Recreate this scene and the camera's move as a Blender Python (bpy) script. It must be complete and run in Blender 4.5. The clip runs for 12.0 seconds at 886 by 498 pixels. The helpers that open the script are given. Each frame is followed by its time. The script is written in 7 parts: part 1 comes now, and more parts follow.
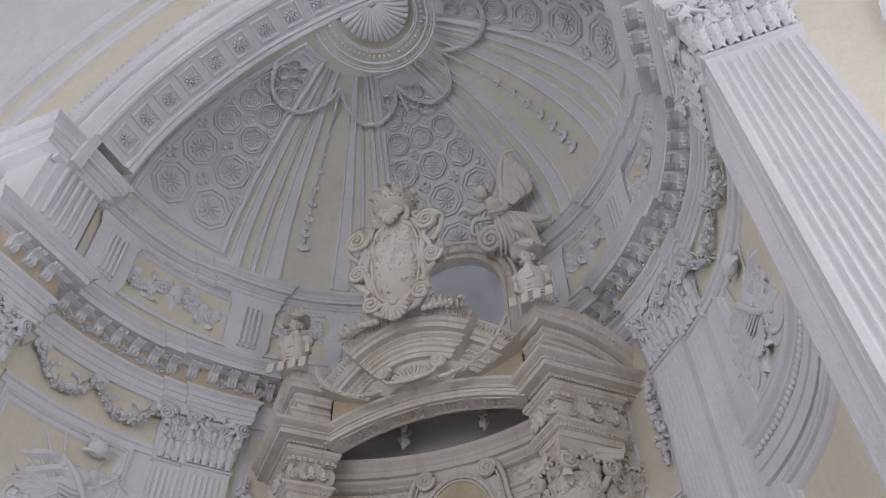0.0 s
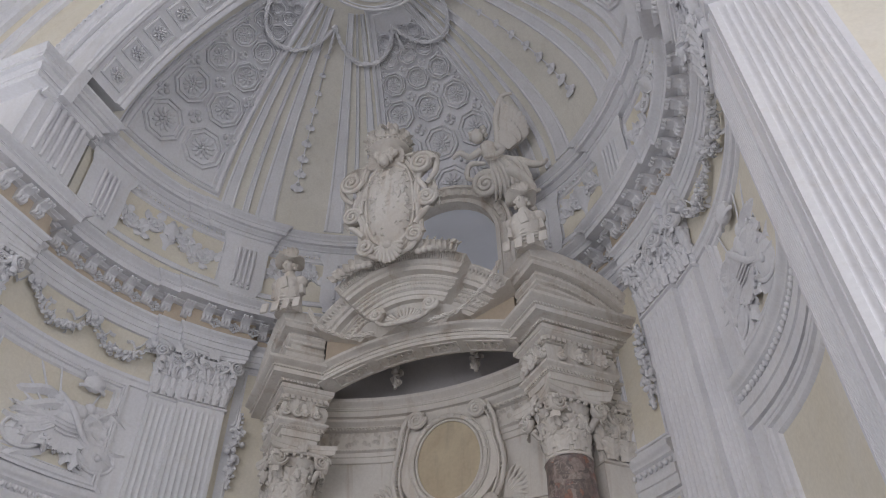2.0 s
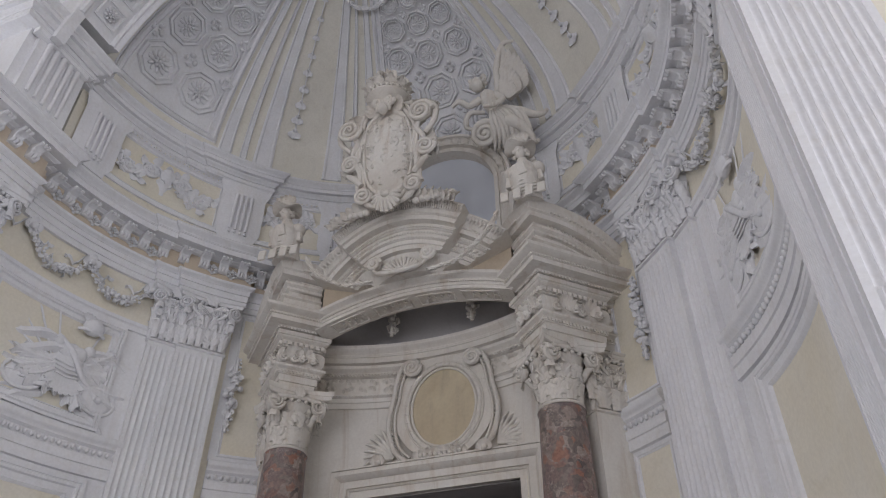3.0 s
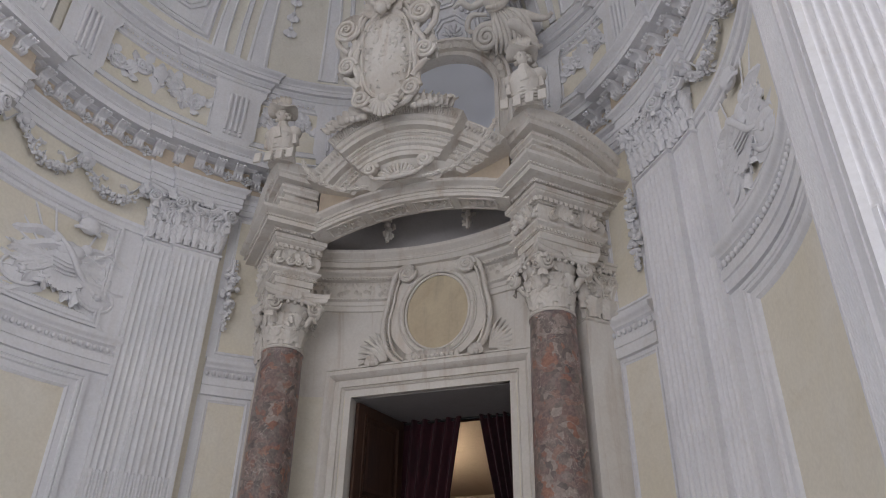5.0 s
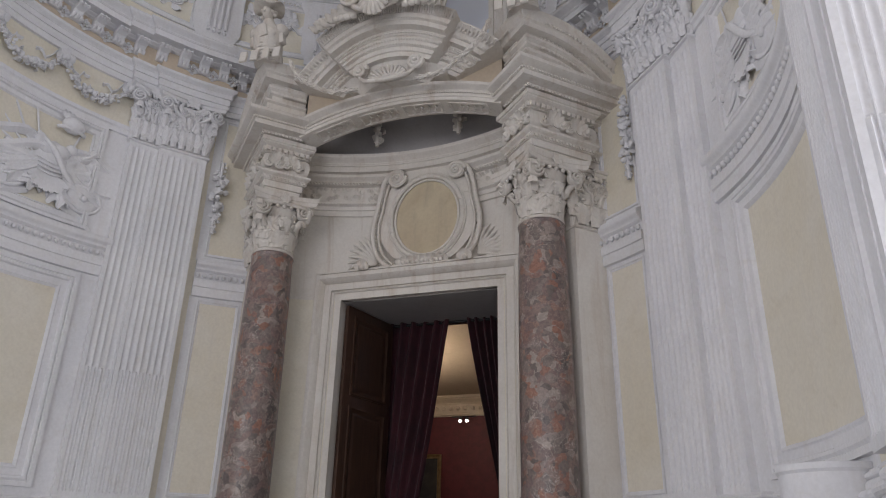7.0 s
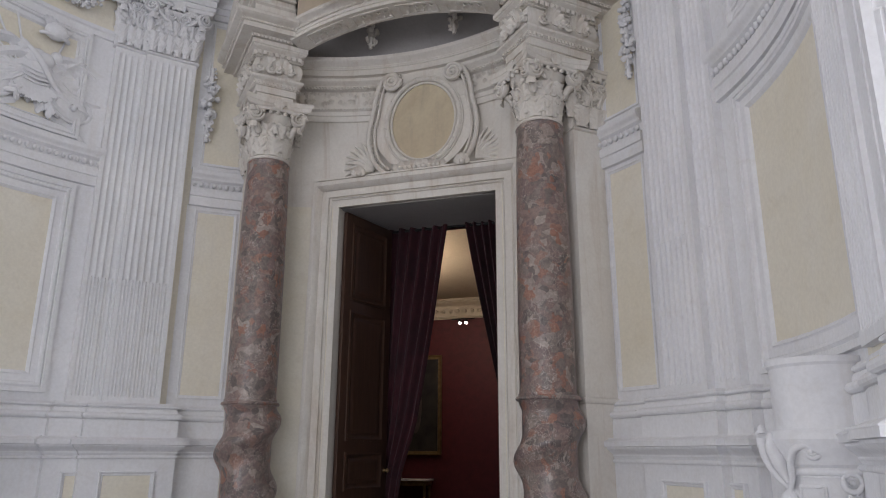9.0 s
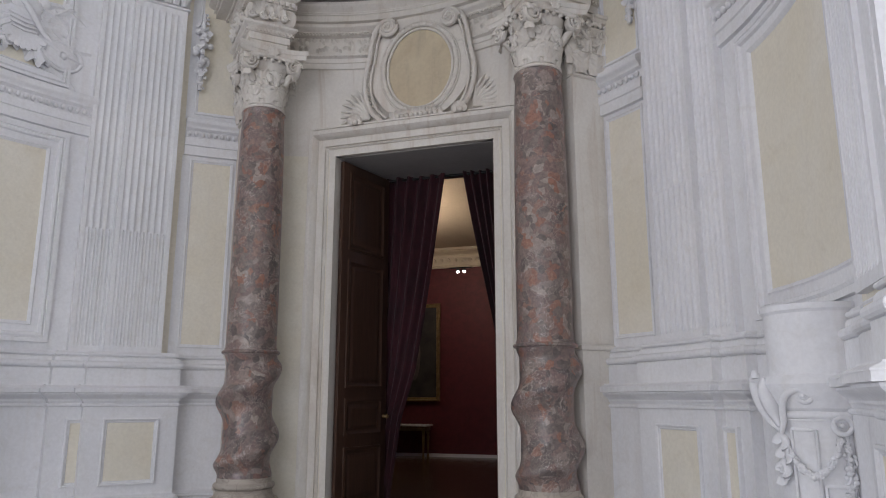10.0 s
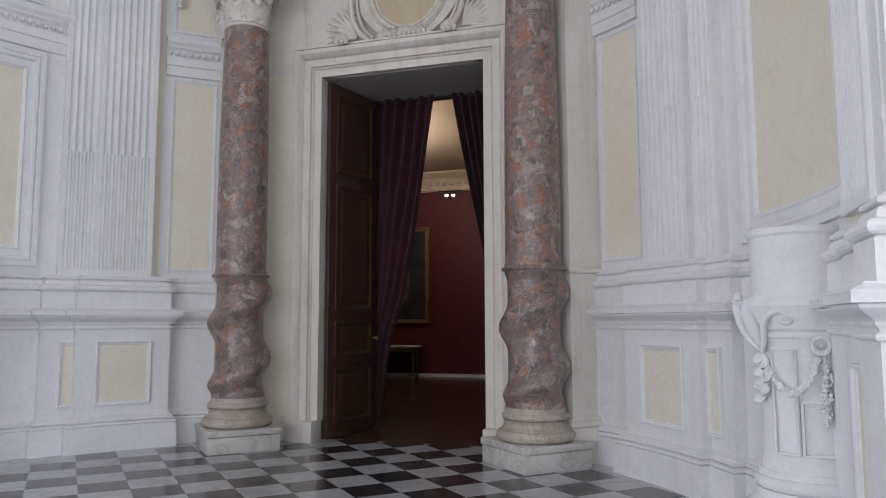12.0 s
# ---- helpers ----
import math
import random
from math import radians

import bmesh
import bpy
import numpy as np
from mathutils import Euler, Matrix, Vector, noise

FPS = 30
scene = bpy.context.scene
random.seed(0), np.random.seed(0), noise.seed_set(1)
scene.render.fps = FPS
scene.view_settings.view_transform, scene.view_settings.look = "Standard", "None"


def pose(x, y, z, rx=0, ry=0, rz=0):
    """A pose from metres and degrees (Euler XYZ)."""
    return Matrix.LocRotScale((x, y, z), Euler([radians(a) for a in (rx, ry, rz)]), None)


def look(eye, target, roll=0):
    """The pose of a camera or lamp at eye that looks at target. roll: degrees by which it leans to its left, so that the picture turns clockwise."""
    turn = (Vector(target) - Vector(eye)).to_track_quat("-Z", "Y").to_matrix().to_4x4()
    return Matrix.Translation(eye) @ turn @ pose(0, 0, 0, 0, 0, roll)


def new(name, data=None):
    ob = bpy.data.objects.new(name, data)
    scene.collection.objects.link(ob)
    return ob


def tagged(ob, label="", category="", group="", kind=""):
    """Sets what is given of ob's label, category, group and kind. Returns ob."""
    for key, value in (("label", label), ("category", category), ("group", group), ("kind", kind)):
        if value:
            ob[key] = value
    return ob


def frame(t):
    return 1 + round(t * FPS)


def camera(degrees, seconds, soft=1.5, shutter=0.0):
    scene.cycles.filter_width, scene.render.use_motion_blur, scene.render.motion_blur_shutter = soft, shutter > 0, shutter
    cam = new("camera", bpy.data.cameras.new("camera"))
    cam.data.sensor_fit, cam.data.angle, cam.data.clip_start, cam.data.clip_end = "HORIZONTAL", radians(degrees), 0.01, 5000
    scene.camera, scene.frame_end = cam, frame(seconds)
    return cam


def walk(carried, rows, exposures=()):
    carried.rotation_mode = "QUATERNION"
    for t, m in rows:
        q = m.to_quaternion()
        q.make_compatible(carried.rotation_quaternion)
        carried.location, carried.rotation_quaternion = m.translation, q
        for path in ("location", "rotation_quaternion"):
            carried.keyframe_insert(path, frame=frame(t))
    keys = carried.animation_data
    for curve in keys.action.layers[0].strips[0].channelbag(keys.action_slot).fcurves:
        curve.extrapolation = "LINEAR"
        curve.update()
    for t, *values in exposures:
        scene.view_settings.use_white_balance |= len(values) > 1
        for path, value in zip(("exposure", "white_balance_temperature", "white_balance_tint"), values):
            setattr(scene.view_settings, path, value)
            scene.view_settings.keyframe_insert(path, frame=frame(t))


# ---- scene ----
# camera: stands on one spot and tilts down
cam = camera(63.0, 12.0, soft=1.0)
EYE = (3.45, 0.0, 1.6)
ROWS = [
    (0.0, 136.47, 0.94, 22.28),
    (0.5, 136.07, 0.92, 22.14),
    (1.0, 135.17, 0.87, 21.93),
    (1.5, 133.84, 0.73, 21.62),
    (2.0, 132.00, 0.54, 21.25),
    (2.5, 130.09, 0.34, 20.92),
    (3.0, 128.02, 0.04, 20.57),
    (5.0, 120.68, -0.97, 19.52),
    (5.5, 118.71, -1.21, 19.13),
    (6.0, 116.65, -1.41, 18.76),
    (6.5, 114.95, -1.40, 18.54),
    (7.0, 113.25, -1.26, 18.46),
    (9.0, 105.74, -0.33, 18.62),
    (9.5, 103.78, -0.21, 18.58),
    (10.0, 101.71, -0.03, 18.51),
    (10.5, 99.82, 0.05, 18.41),
    (11.0, 98.03, 0.02, 18.19),
    (11.5, 96.69, 0.05, 17.94),
    (12.0, 95.67, 0.14, 17.65),
]
walk(cam, [(t, pose(*EYE, rx, ry, rz)) for t, rx, ry, rz in ROWS], [(0.0, -0.20, 6500, 18), (6.5, -0.12, 6600, 18), (9.5, 0.06, 6450, 17), (12.0, 0.20, 6300, 17)])

# ---- light: daylight from tall windows behind the camera ----
world = bpy.data.worlds.new("world")
scene.world = world
world.use_nodes = True
wn = world.node_tree
sky = wn.nodes.new("ShaderNodeTexSky")
sky.sky_type, sky.sun_disc = "NISHITA", False
sky.sun_elevation, sky.sun_rotation = radians(38), radians(200)
wn.links.new(sky.outputs[0], wn.nodes["Background"].inputs[0])
wn.nodes["Background"].inputs[1].default_value = 0.10


def area_lamp(name, eye, target, w, h, power, colour):
    d = bpy.data.lights.new(name, "AREA")
    d.shape, d.size, d.size_y, d.energy, d.color = "RECTANGLE", w, h, power, colour
    ob = new(name, d)
    ob.matrix_world = look(eye, target)
    return ob


SKYBLUE = (0.845, 0.905, 0.985)
HALL_Y = -22.0  # far end of the hall behind the camera
WINDOWS = ((-7.0, 350), (-2.0, 540), (3.0, 390), (8.0, 300))  # end windows: x, power
SIDE_WINDOWS = ((0.2, 4.4), (-10.5, 6.0))  # side windows: middle y, width
for x, power in WINDOWS:
    area_lamp("window_light", (x, HALL_Y - 0.05, 3.4), (x, 0, 3.0), 2.5, 6.0, power, SKYBLUE)
for sx, powers in ((1, (610, 300)), (-1, (560, 260))):
    for (y, w), power in zip(SIDE_WINDOWS, powers):
        area_lamp("window_light", (sx * 13.05, y, 3.4), (0, y, 3.0), w, 6.0, power, SKYBLUE)

# ---- materials ----


def mat_new(name):
    m = bpy.data.materials.new(name)
    m.use_nodes = True
    return m, m.node_tree, m.node_tree.nodes["Principled BSDF"]


def ramp(nt, src, stops):
    r = nt.nodes.new("ShaderNodeValToRGB")
    el = r.color_ramp.elements
    while len(el) < len(stops):
        el.new(0.5)
    for e, (p, c) in zip(el, stops):
        e.position, e.color = p, (*c, 1)
    nt.links.new(src, r.inputs[0])
    return r.outputs[0]


def noise_node(nt, scale, detail=4.0, rough=0.55, distort=0.0, coord=None):
    n = nt.nodes.new("ShaderNodeTexNoise")
    n.inputs["Scale"].default_value, n.inputs["Detail"].default_value = scale, detail
    n.inputs["Roughness"].default_value, n.inputs["Distortion"].default_value = rough, distort
    if coord is not None:
        nt.links.new(coord, n.inputs["Vector"])
    return n.outputs["Fac"]


def world_coord(nt):
    return nt.nodes.new("ShaderNodeNewGeometry").outputs["Position"]


def mix_rgb(nt, a, b, fac, mode="MIX"):
    m = nt.nodes.new("ShaderNodeMix")
    m.data_type, m.blend_type = "RGBA", mode
    for sock, v in ((m.inputs[6], a), (m.inputs[7], b)):
        if isinstance(v, tuple):
            sock.default_value = (*v, 1)
        else:
            nt.links.new(v, sock)
    if isinstance(fac, float):
        m.inputs[0].default_value = fac
    else:
        nt.links.new(fac, m.inputs[0])
    return m.outputs[2]


def bump(nt, bsdf, h, strength, dist=0.01):
    b = nt.nodes.new("ShaderNodeBump")
    b.inputs["Strength"].default_value, b.inputs["Distance"].default_value = strength, dist
    nt.links.new(h, b.inputs["Height"])
    nt.links.new(b.outputs[0], bsdf.inputs["Normal"])


def plaster(name, c1, c2, stain, amount=0.35, rough=0.8, island=False):
    """Painted stucco: soft clouding, faint drips and dirt, trowel relief."""
    m, nt, b = mat_new(name)
    p = world_coord(nt)
    base = ramp(nt, noise_node(nt, 0.9, 5, 0.6, 0.4, p), [(0.3, c1), (0.7, c2)])
    mp = nt.nodes.new("ShaderNodeMapping")
    mp.inputs["Scale"].default_value = (5.0, 5.0, 0.5)
    nt.links.new(p, mp.inputs[0])
    streak = ramp(nt, noise_node(nt, 1.0, 6, 0.65, 0.6, mp.outputs[0]), [(0.52, (0, 0, 0)), (0.78, (1, 1, 1))])
    mul = nt.nodes.new("ShaderNodeMath")
    mul.operation = "MULTIPLY"
    mul.inputs[1].default_value = amount
    nt.links.new(streak, mul.inputs[0])
    col = mix_rgb(nt, base, stain, mul.outputs[0])
    patch = ramp(nt, noise_node(nt, 4.2, 6, 0.68, 0.9, p), [(0.30, (0.955, 0.945, 0.925)), (0.46, (1, 1, 1)), (0.72, (1.015, 1.015, 1.015))])
    col = mix_rgb(nt, col, patch, 1.0, "MULTIPLY")
    fine = ramp(nt, noise_node(nt, 26, 4, 0.6, 0, p), [(0.35, (0.957, 0.956, 0.953)), (0.65, (1.02, 1.02, 1.02))])
    col = mix_rgb(nt, col, fine, 1.0, "MULTIPLY")
    nt.links.new(col, b.inputs["Base Color"])
    b.inputs["Roughness"].default_value = rough
    b.inputs["Specular IOR Level"].default_value = 0.3
    bump(nt, b, noise_node(nt, 14, 6, 0.6, 0, p), 0.15, 0.006)
    return m


WHITE = plaster("white_stucco", (0.755, 0.755, 0.77), (0.84, 0.835, 0.84), (0.66, 0.61, 0.55), 0.30)
CREAM = plaster("cream_stucco", (0.78, 0.72, 0.58), (0.83, 0.79, 0.69), (0.74, 0.69, 0.60), 0.45)
PALE = plaster("pale_dome_stucco", (0.75, 0.72, 0.63), (0.82, 0.79, 0.71), (0.66, 0.63, 0.57), 0.5)
STONE = plaster("portal_stucco", (0.73, 0.68, 0.61), (0.83, 0.80, 0.745), (0.56, 0.46, 0.37), 0.75)
OCHRE = plaster("ochre_stucco", (0.56, 0.46, 0.32), (0.74, 0.66, 0.48), (0.42, 0.36, 0.27), 0.8)
# stucco darkened to grey: shade of hood vault and door soffit put into colour
SHADEGREY = plaster("shade_grey", (0.42, 0.40, 0.39), (0.50, 0.48, 0.46), (0.36, 0.33, 0.31), 0.3)
TAN = plaster("tan_stucco", (0.62, 0.52, 0.40), (0.68, 0.58, 0.46), (0.55, 0.46, 0.36), 0.4)


def breccia(name):
    """Red-violet breccia marble: broken pink and orange clasts, grey ground, white veins."""
    m, nt, b = mat_new(name)
    p = world_coord(nt)
    warp = nt.nodes.new("ShaderNodeTexNoise")
    warp.inputs["Scale"].default_value, warp.inputs["Detail"].default_value = 4.0, 7
    nt.links.new(p, warp.inputs["Vector"])
    wp = nt.nodes.new("ShaderNodeVectorMath")
    wp.operation = "MULTIPLY_ADD"
    wp.inputs[1].default_value = (0.42, 0.42, 0.42)
    nt.links.new(warp.outputs["Color"], wp.inputs[0])
    nt.links.new(p, wp.inputs[2])
    vor = nt.nodes.new("ShaderNodeTexVoronoi")
    vor.inputs["Scale"].default_value = 11.0
    nt.links.new(wp.outputs[0], vor.inputs["Vector"])
    sep = nt.nodes.new("ShaderNodeSeparateColor")
    nt.links.new(vor.outputs["Color"], sep.inputs[0])
    clast = ramp(nt, sep.outputs[0], [(0.0, (0.11, 0.095, 0.095)), (0.22, (0.23, 0.20, 0.185)), (0.42, (0.27, 0.19, 0.175)), (0.60, (0.20, 0.15, 0.15)), (0.74, (0.37, 0.17, 0.115)), (0.80, (0.30, 0.24, 0.22)), (0.92, (0.44, 0.38, 0.34)), (1.0, (0.15, 0.12, 0.12))])
    cloud = ramp(nt, noise_node(nt, 2.2, 6, 0.65, 1.2, p), [(0.36, (0.13, 0.10, 0.10)), (0.5, (0.26, 0.195, 0.175)), (0.64, (0.38, 0.30, 0.26))])
    col = mix_rgb(nt, clast, cloud, 0.22)
    edge = nt.nodes.new("ShaderNodeTexVoronoi")
    edge.feature = "DISTANCE_TO_EDGE"
    edge.inputs["Scale"].default_value = 15.0
    nt.links.new(wp.outputs[0], edge.inputs["Vector"])
    vein = ramp(nt, edge.outputs["Distance"], [(0.0, (1, 1, 1)), (0.04, (0, 0, 0))])
    gate = ramp(nt, noise_node(nt, 3.5, 3, 0.5, 0, p), [(0.44, (0, 0, 0)), (0.62, (0.8, 0.8, 0.8))])
    vm = mix_rgb(nt, vein, gate, 1.0, "MULTIPLY")
    bw = nt.nodes.new("ShaderNodeRGBToBW")
    nt.links.new(vm, bw.inputs[0])
    col = mix_rgb(nt, col, (0.62, 0.56, 0.52), bw.outputs[0])
    speck = ramp(nt, noise_node(nt, 22, 7, 0.78, 0.4, p), [(0.36, (0.72, 0.71, 0.70)), (0.5, (1.0, 0.98, 0.96)), (0.66, (1.35, 1.28, 1.22))])
    col = mix_rgb(nt, col, speck, 1.0, "MULTIPLY")
    nt.links.new(col, b.inputs["Base Color"])
    b.inputs["Roughness"].default_value = 0.32
    bump(nt, b, noise_node(nt, 18, 4, 0.6, 0, p), 0.08, 0.004)
    return m


BRECCIA = breccia("red_breccia_marble")


def marble(name, c1, c2, vein, rough, vscale=1.8, spread=0.06):
    m, nt, b = mat_new(name)
    p = world_coord(nt)
    info = nt.nodes.new("ShaderNodeObjectInfo")
    off = nt.nodes.new("ShaderNodeVectorMath")
    off.operation = "MULTIPLY_ADD"
    off.inputs[1].default_value = (7.0, 5.0, 3.0)
    comb = nt.nodes.new("ShaderNodeCombineXYZ")
    for i in range(3):
        nt.links.new(info.outputs["Random"], comb.inputs[i])
    nt.links.new(comb.outputs[0], off.inputs[0])
    nt.links.new(p, off.inputs[2])
    v = off.outputs[0]
    base = ramp(nt, noise_node(nt, 2.5, 5, 0.6, 0.8, v), [(0.3, c1), (0.7, c2)])
    w = nt.nodes.new("ShaderNodeTexNoise")
    w.inputs["Scale"].default_value, w.inputs["Detail"].default_value, w.inputs["Distortion"].default_value = vscale, 7, 1.6
    nt.links.new(v, w.inputs["Vector"])
    vn = ramp(nt, w.outputs["Fac"], [(0.5 - spread * 0.5, (0, 0, 0)), (0.5, (0.55, 0.55, 0.55)), (0.5 + spread * 0.5, (0, 0, 0))])
    bw = nt.nodes.new("ShaderNodeRGBToBW")
    nt.links.new(vn, bw.inputs[0])
    col = mix_rgb(nt, base, vein, bw.outputs[0])
    tone = ramp(nt, info.outputs["Random"], [(0.0, (0.9, 0.9, 0.9)), (1.0, (1.05, 1.05, 1.05))])
    col = mix_rgb(nt, col, tone, 1.0, "MULTIPLY")
    nt.links.new(col, b.inputs["Base Color"])
    rr = ramp(nt, noise_node(nt, 9, 5, 0.7, 0, p), [(0.3, (rough * 0.8,) * 3), (0.7, (rough * 1.5,) * 3)])
    nt.links.new(rr, b.inputs["Roughness"])
    bump(nt, b, noise_node(nt, 60, 3, 0.6, 0, p), 0.05, 0.002)
    return m


MARBLE_W = marble("white_marble_tile", (0.42, 0.42, 0.44), (0.52, 0.52, 0.54), (0.33, 0.33, 0.35), 0.16)
MARBLE_B = marble("black_marble_tile", (0.022, 0.022, 0.026), (0.05, 0.05, 0.055), (0.22, 0.22, 0.22), 0.14, 1.4, 0.03)
MARBLE_T = marble("tan_base_marble", (0.46, 0.40, 0.33), (0.62, 0.56, 0.49), (0.34, 0.28, 0.23), 0.4, 3.5, 0.10)
MARBLE_P = marble("plinth_marble", (0.56, 0.54, 0.50), (0.70, 0.68, 0.65), (0.40, 0.37, 0.34), 0.4, 2.5, 0.08)
GROUT = plaster("floor_bed", (0.10, 0.10, 0.10), (0.16, 0.16, 0.16), (0.08, 0.08, 0.08), 0.3)


def wood(name, c1, c2, rough=0.4):
    m, nt, b = mat_new(name)
    p = world_coord(nt)
    mp = nt.nodes.new("ShaderNodeMapping")
    mp.inputs["Scale"].default_value = (9.0, 9.0, 0.7)
    nt.links.new(p, mp.inputs[0])
    col = ramp(nt, noise_node(nt, 2.5, 6, 0.65, 1.5, mp.outputs[0]), [(0.3, c1), (0.7, c2)])
    nt.links.new(col, b.inputs["Base Color"])
    b.inputs["Roughness"].default_value = rough
    bump(nt, b, noise_node(nt, 6, 5, 0.6, 0.5, mp.outputs[0]), 0.15, 0.003)
    return m


WALNUT = wood("dark_walnut", (0.042, 0.023, 0.016), (0.085, 0.043, 0.028), 0.34)
PARQUET = wood("dark_parquet", (0.05, 0.026, 0.016), (0.09, 0.045, 0.028), 0.22)


def cloth(name, c1, c2, rough=0.85, scale=3.0):
    m, nt, b = mat_new(name)
    p = world_coord(nt)
    col = ramp(nt, noise_node(nt, scale, 5, 0.6, 0.5, p), [(0.35, c1), (0.65, c2)])
    nt.links.new(col, b.inputs["Base Color"])
    b.inputs["Roughness"].default_value = rough
    b.inputs["Sheen Weight"].default_value = 0.05
    bump(nt, b, noise_node(nt, 120, 3, 0.6, 0, p), 0.2, 0.002)
    return m


VELVET = cloth("red_velvet", (0.026, 0.004, 0.008), (0.050, 0.006, 0.012))
DAMASK = cloth("red_damask", (0.075, 0.007, 0.010), (0.11, 0.011, 0.015), 0.6, 5.0)


def simple(name, c1, c2, rough, metal=0.0, scale=8.0):
    m, nt, b = mat_new(name)
    p = world_coord(nt)
    nt.links.new(ramp(nt, noise_node(nt, scale, 5, 0.6, 0.3, p), [(0.3, c1), (0.7, c2)]), b.inputs["Base Color"])
    b.inputs["Roughness"].default_value, b.inputs["Metallic"].default_value = rough, metal
    return m


GILT = simple("gilt_wood", (0.16, 0.10, 0.04), (0.26, 0.17, 0.075), 0.45, 0.5)
DARKPAINT = simple("old_oil_paint", (0.012, 0.010, 0.009), (0.05, 0.042, 0.034), 0.45, 0, 2.5)
PAINTFIG = simple("painted_figure", (0.05, 0.045, 0.04), (0.14, 0.11, 0.085), 0.5, 0, 4)
GLASSGREY = simple("dull_window_pane", (0.66, 0.69, 0.75), (0.71, 0.74, 0.80), 0.5, 0, 1.2)
BLACKMETAL = simple("black_metal", (0.01, 0.01, 0.01), (0.03, 0.03, 0.03), 0.4, 0.6)
glow, gnt, gb = mat_new("lamp_glow")
gb.inputs["Emission Color"].default_value = (1, 0.93, 0.8, 1)
gb.inputs["Emission Strength"].default_value = 14

# ---- mesh helpers ----
YC = 4.95  # centre of the round niche
RW = 4.56  # radius of its wall


def finish(bm, smooth=True, angle=27):
    bmesh.ops.remove_doubles(bm, verts=bm.verts, dist=0.0003)
    bmesh.ops.recalc_face_normals(bm, faces=bm.faces)
    if smooth:
        lim, soft = radians(angle), radians(72)
        for e in bm.edges:
            if len(e.link_faces) == 2:
                rounded = e.link_faces[0].material_index and e.link_faces[1].material_index
                if e.calc_face_angle(0) > (soft if rounded else lim):
                    e.smooth = False
        for f in bm.faces:
            f.smooth = True
            f.material_index = 0
    return bm


def mesh_of(name, bm, mat, smooth=True):
    finish(bm, smooth)
    me = bpy.data.meshes.new(name)
    bm.to_mesh(me)
    bm.free()
    me.materials.append(mat)
    return me


def part(name, bm, mat, parent=None, label="", m=None, smooth=True):
    ob = new(name, mesh_of(name, bm, mat, smooth))
    if parent is not None:
        ob.parent = parent
    if m is not None:
        ob.matrix_basis = m
    if label:
        ob["label"] = label
    return ob


def shared(name, me, parent, m):
    ob = new(name, me)
    ob.parent = parent
    ob.matrix_basis = m
    return ob


def thing(name, label, category, m=None, group="", kind=""):
    ob = new(name)
    ob.empty_display_size = 0.2
    if m is not None:
        ob.matrix_basis = m
    return tagged(ob, label, category, group, kind)


ROUND = [0]  # 1 while rounded ornament is made: its faces shade smoothly


def quads(bm, a, b, close=False):
    n = len(a)
    for i in range(n if close else n - 1):
        j = (i + 1) % n
        try:
            bm.faces.new((a[i], a[j], b[j], b[i])).material_index = ROUND[0]
        except ValueError:
            pass


def skin(bm, rings, close=True, cap=False, loop=False):
    """Skins rings of points; close: every ring is closed; cap: ends are filled; loop: the last joins the first."""
    vs = [[bm.verts.new(p) for p in r] for r in rings]
    for a, b in zip(vs, vs[1:]):
        quads(bm, a, b, close)
    if loop:
        quads(bm, vs[-1], vs[0], close)
    if cap:
        for r in (vs[0], vs[-1]):
            try:
                bm.faces.new(r)
            except ValueError:
                pass
    return vs


def normals2(path):
    """Mitred right-hand normals of a plan path."""
    res = []
    n = len(path)
    for i in range(n):
        ds = []
        for j, k in ((i - 1, i), (i, i + 1)):
            if 0 <= j and k < n:
                d = Vector((path[k][0] - path[j][0], path[k][1] - path[j][1]))
                if d.length > 1e-6:
                    ds.append(d.normalized())
        ns = [Vector((d.y, -d.x)) for d in ds]
        s = ns[0] if len(ns) == 1 else ns[0] + ns[1]
        if s.length < 1e-4:
            s = ns[0]
        s.normalize()
        c = max(0.35, s.dot(ns[0]))
        res.append(s / c)
    return res


def sweep(bm, profile, path, back=0.1, closed_profile=True):
    """Moulding along a plan path: profile points (out, z) from the bottom up."""
    prof = list(profile)
    if closed_profile:
        prof += [(-back, prof[-1][1]), (-back, prof[0][1])]
    rings = []
    for (x, y), n in zip(path, normals2(path)):
        rings.append([(x + n.x * o, y + n.y * o, z) for o, z in prof])
    skin(bm, rings, close=True, cap=True)


def sweep_elev(bm, profile, pts, y, back=0.1):
    """Moulding along a path (x, z) in the upright plane y: profile points (out to the front, off to the path's right)."""
    prof = list(profile) + [(-back, profile[-1][1]), (-back, profile[0][1])]
    rings = []
    for (x, z), n in zip(pts, normals2(pts)):
        rings.append([(x - n.x * v, y - o, z - n.y * v) for o, v in prof])
    skin(bm, rings, close=True, cap=True)


def torus(o0, bulge, z0, z1, n=6):
    return [(o0 + bulge * math.sin(math.pi * i / n), z0 + (z1 - z0) * (0.5 - 0.5 * math.cos(math.pi * i / n))) for i in range(n + 1)]


def cyma(o0, o1, z0, z1, n=6):
    res = []
    for i in range(n + 1):
        t = i / n
        res.append((o0 + (o1 - o0) * (t - 0.16 * math.sin(2 * math.pi * t)), z0 + (z1 - z0) * t))
    return res


def cove(o0, o1, z0, z1, n=5):
    return [(o0 + (o1 - o0) * (1 - math.cos(math.pi / 2 * i / n)), z0 + (z1 - z0) * math.sin(math.pi / 2 * i / n)) for i in range(n + 1)]


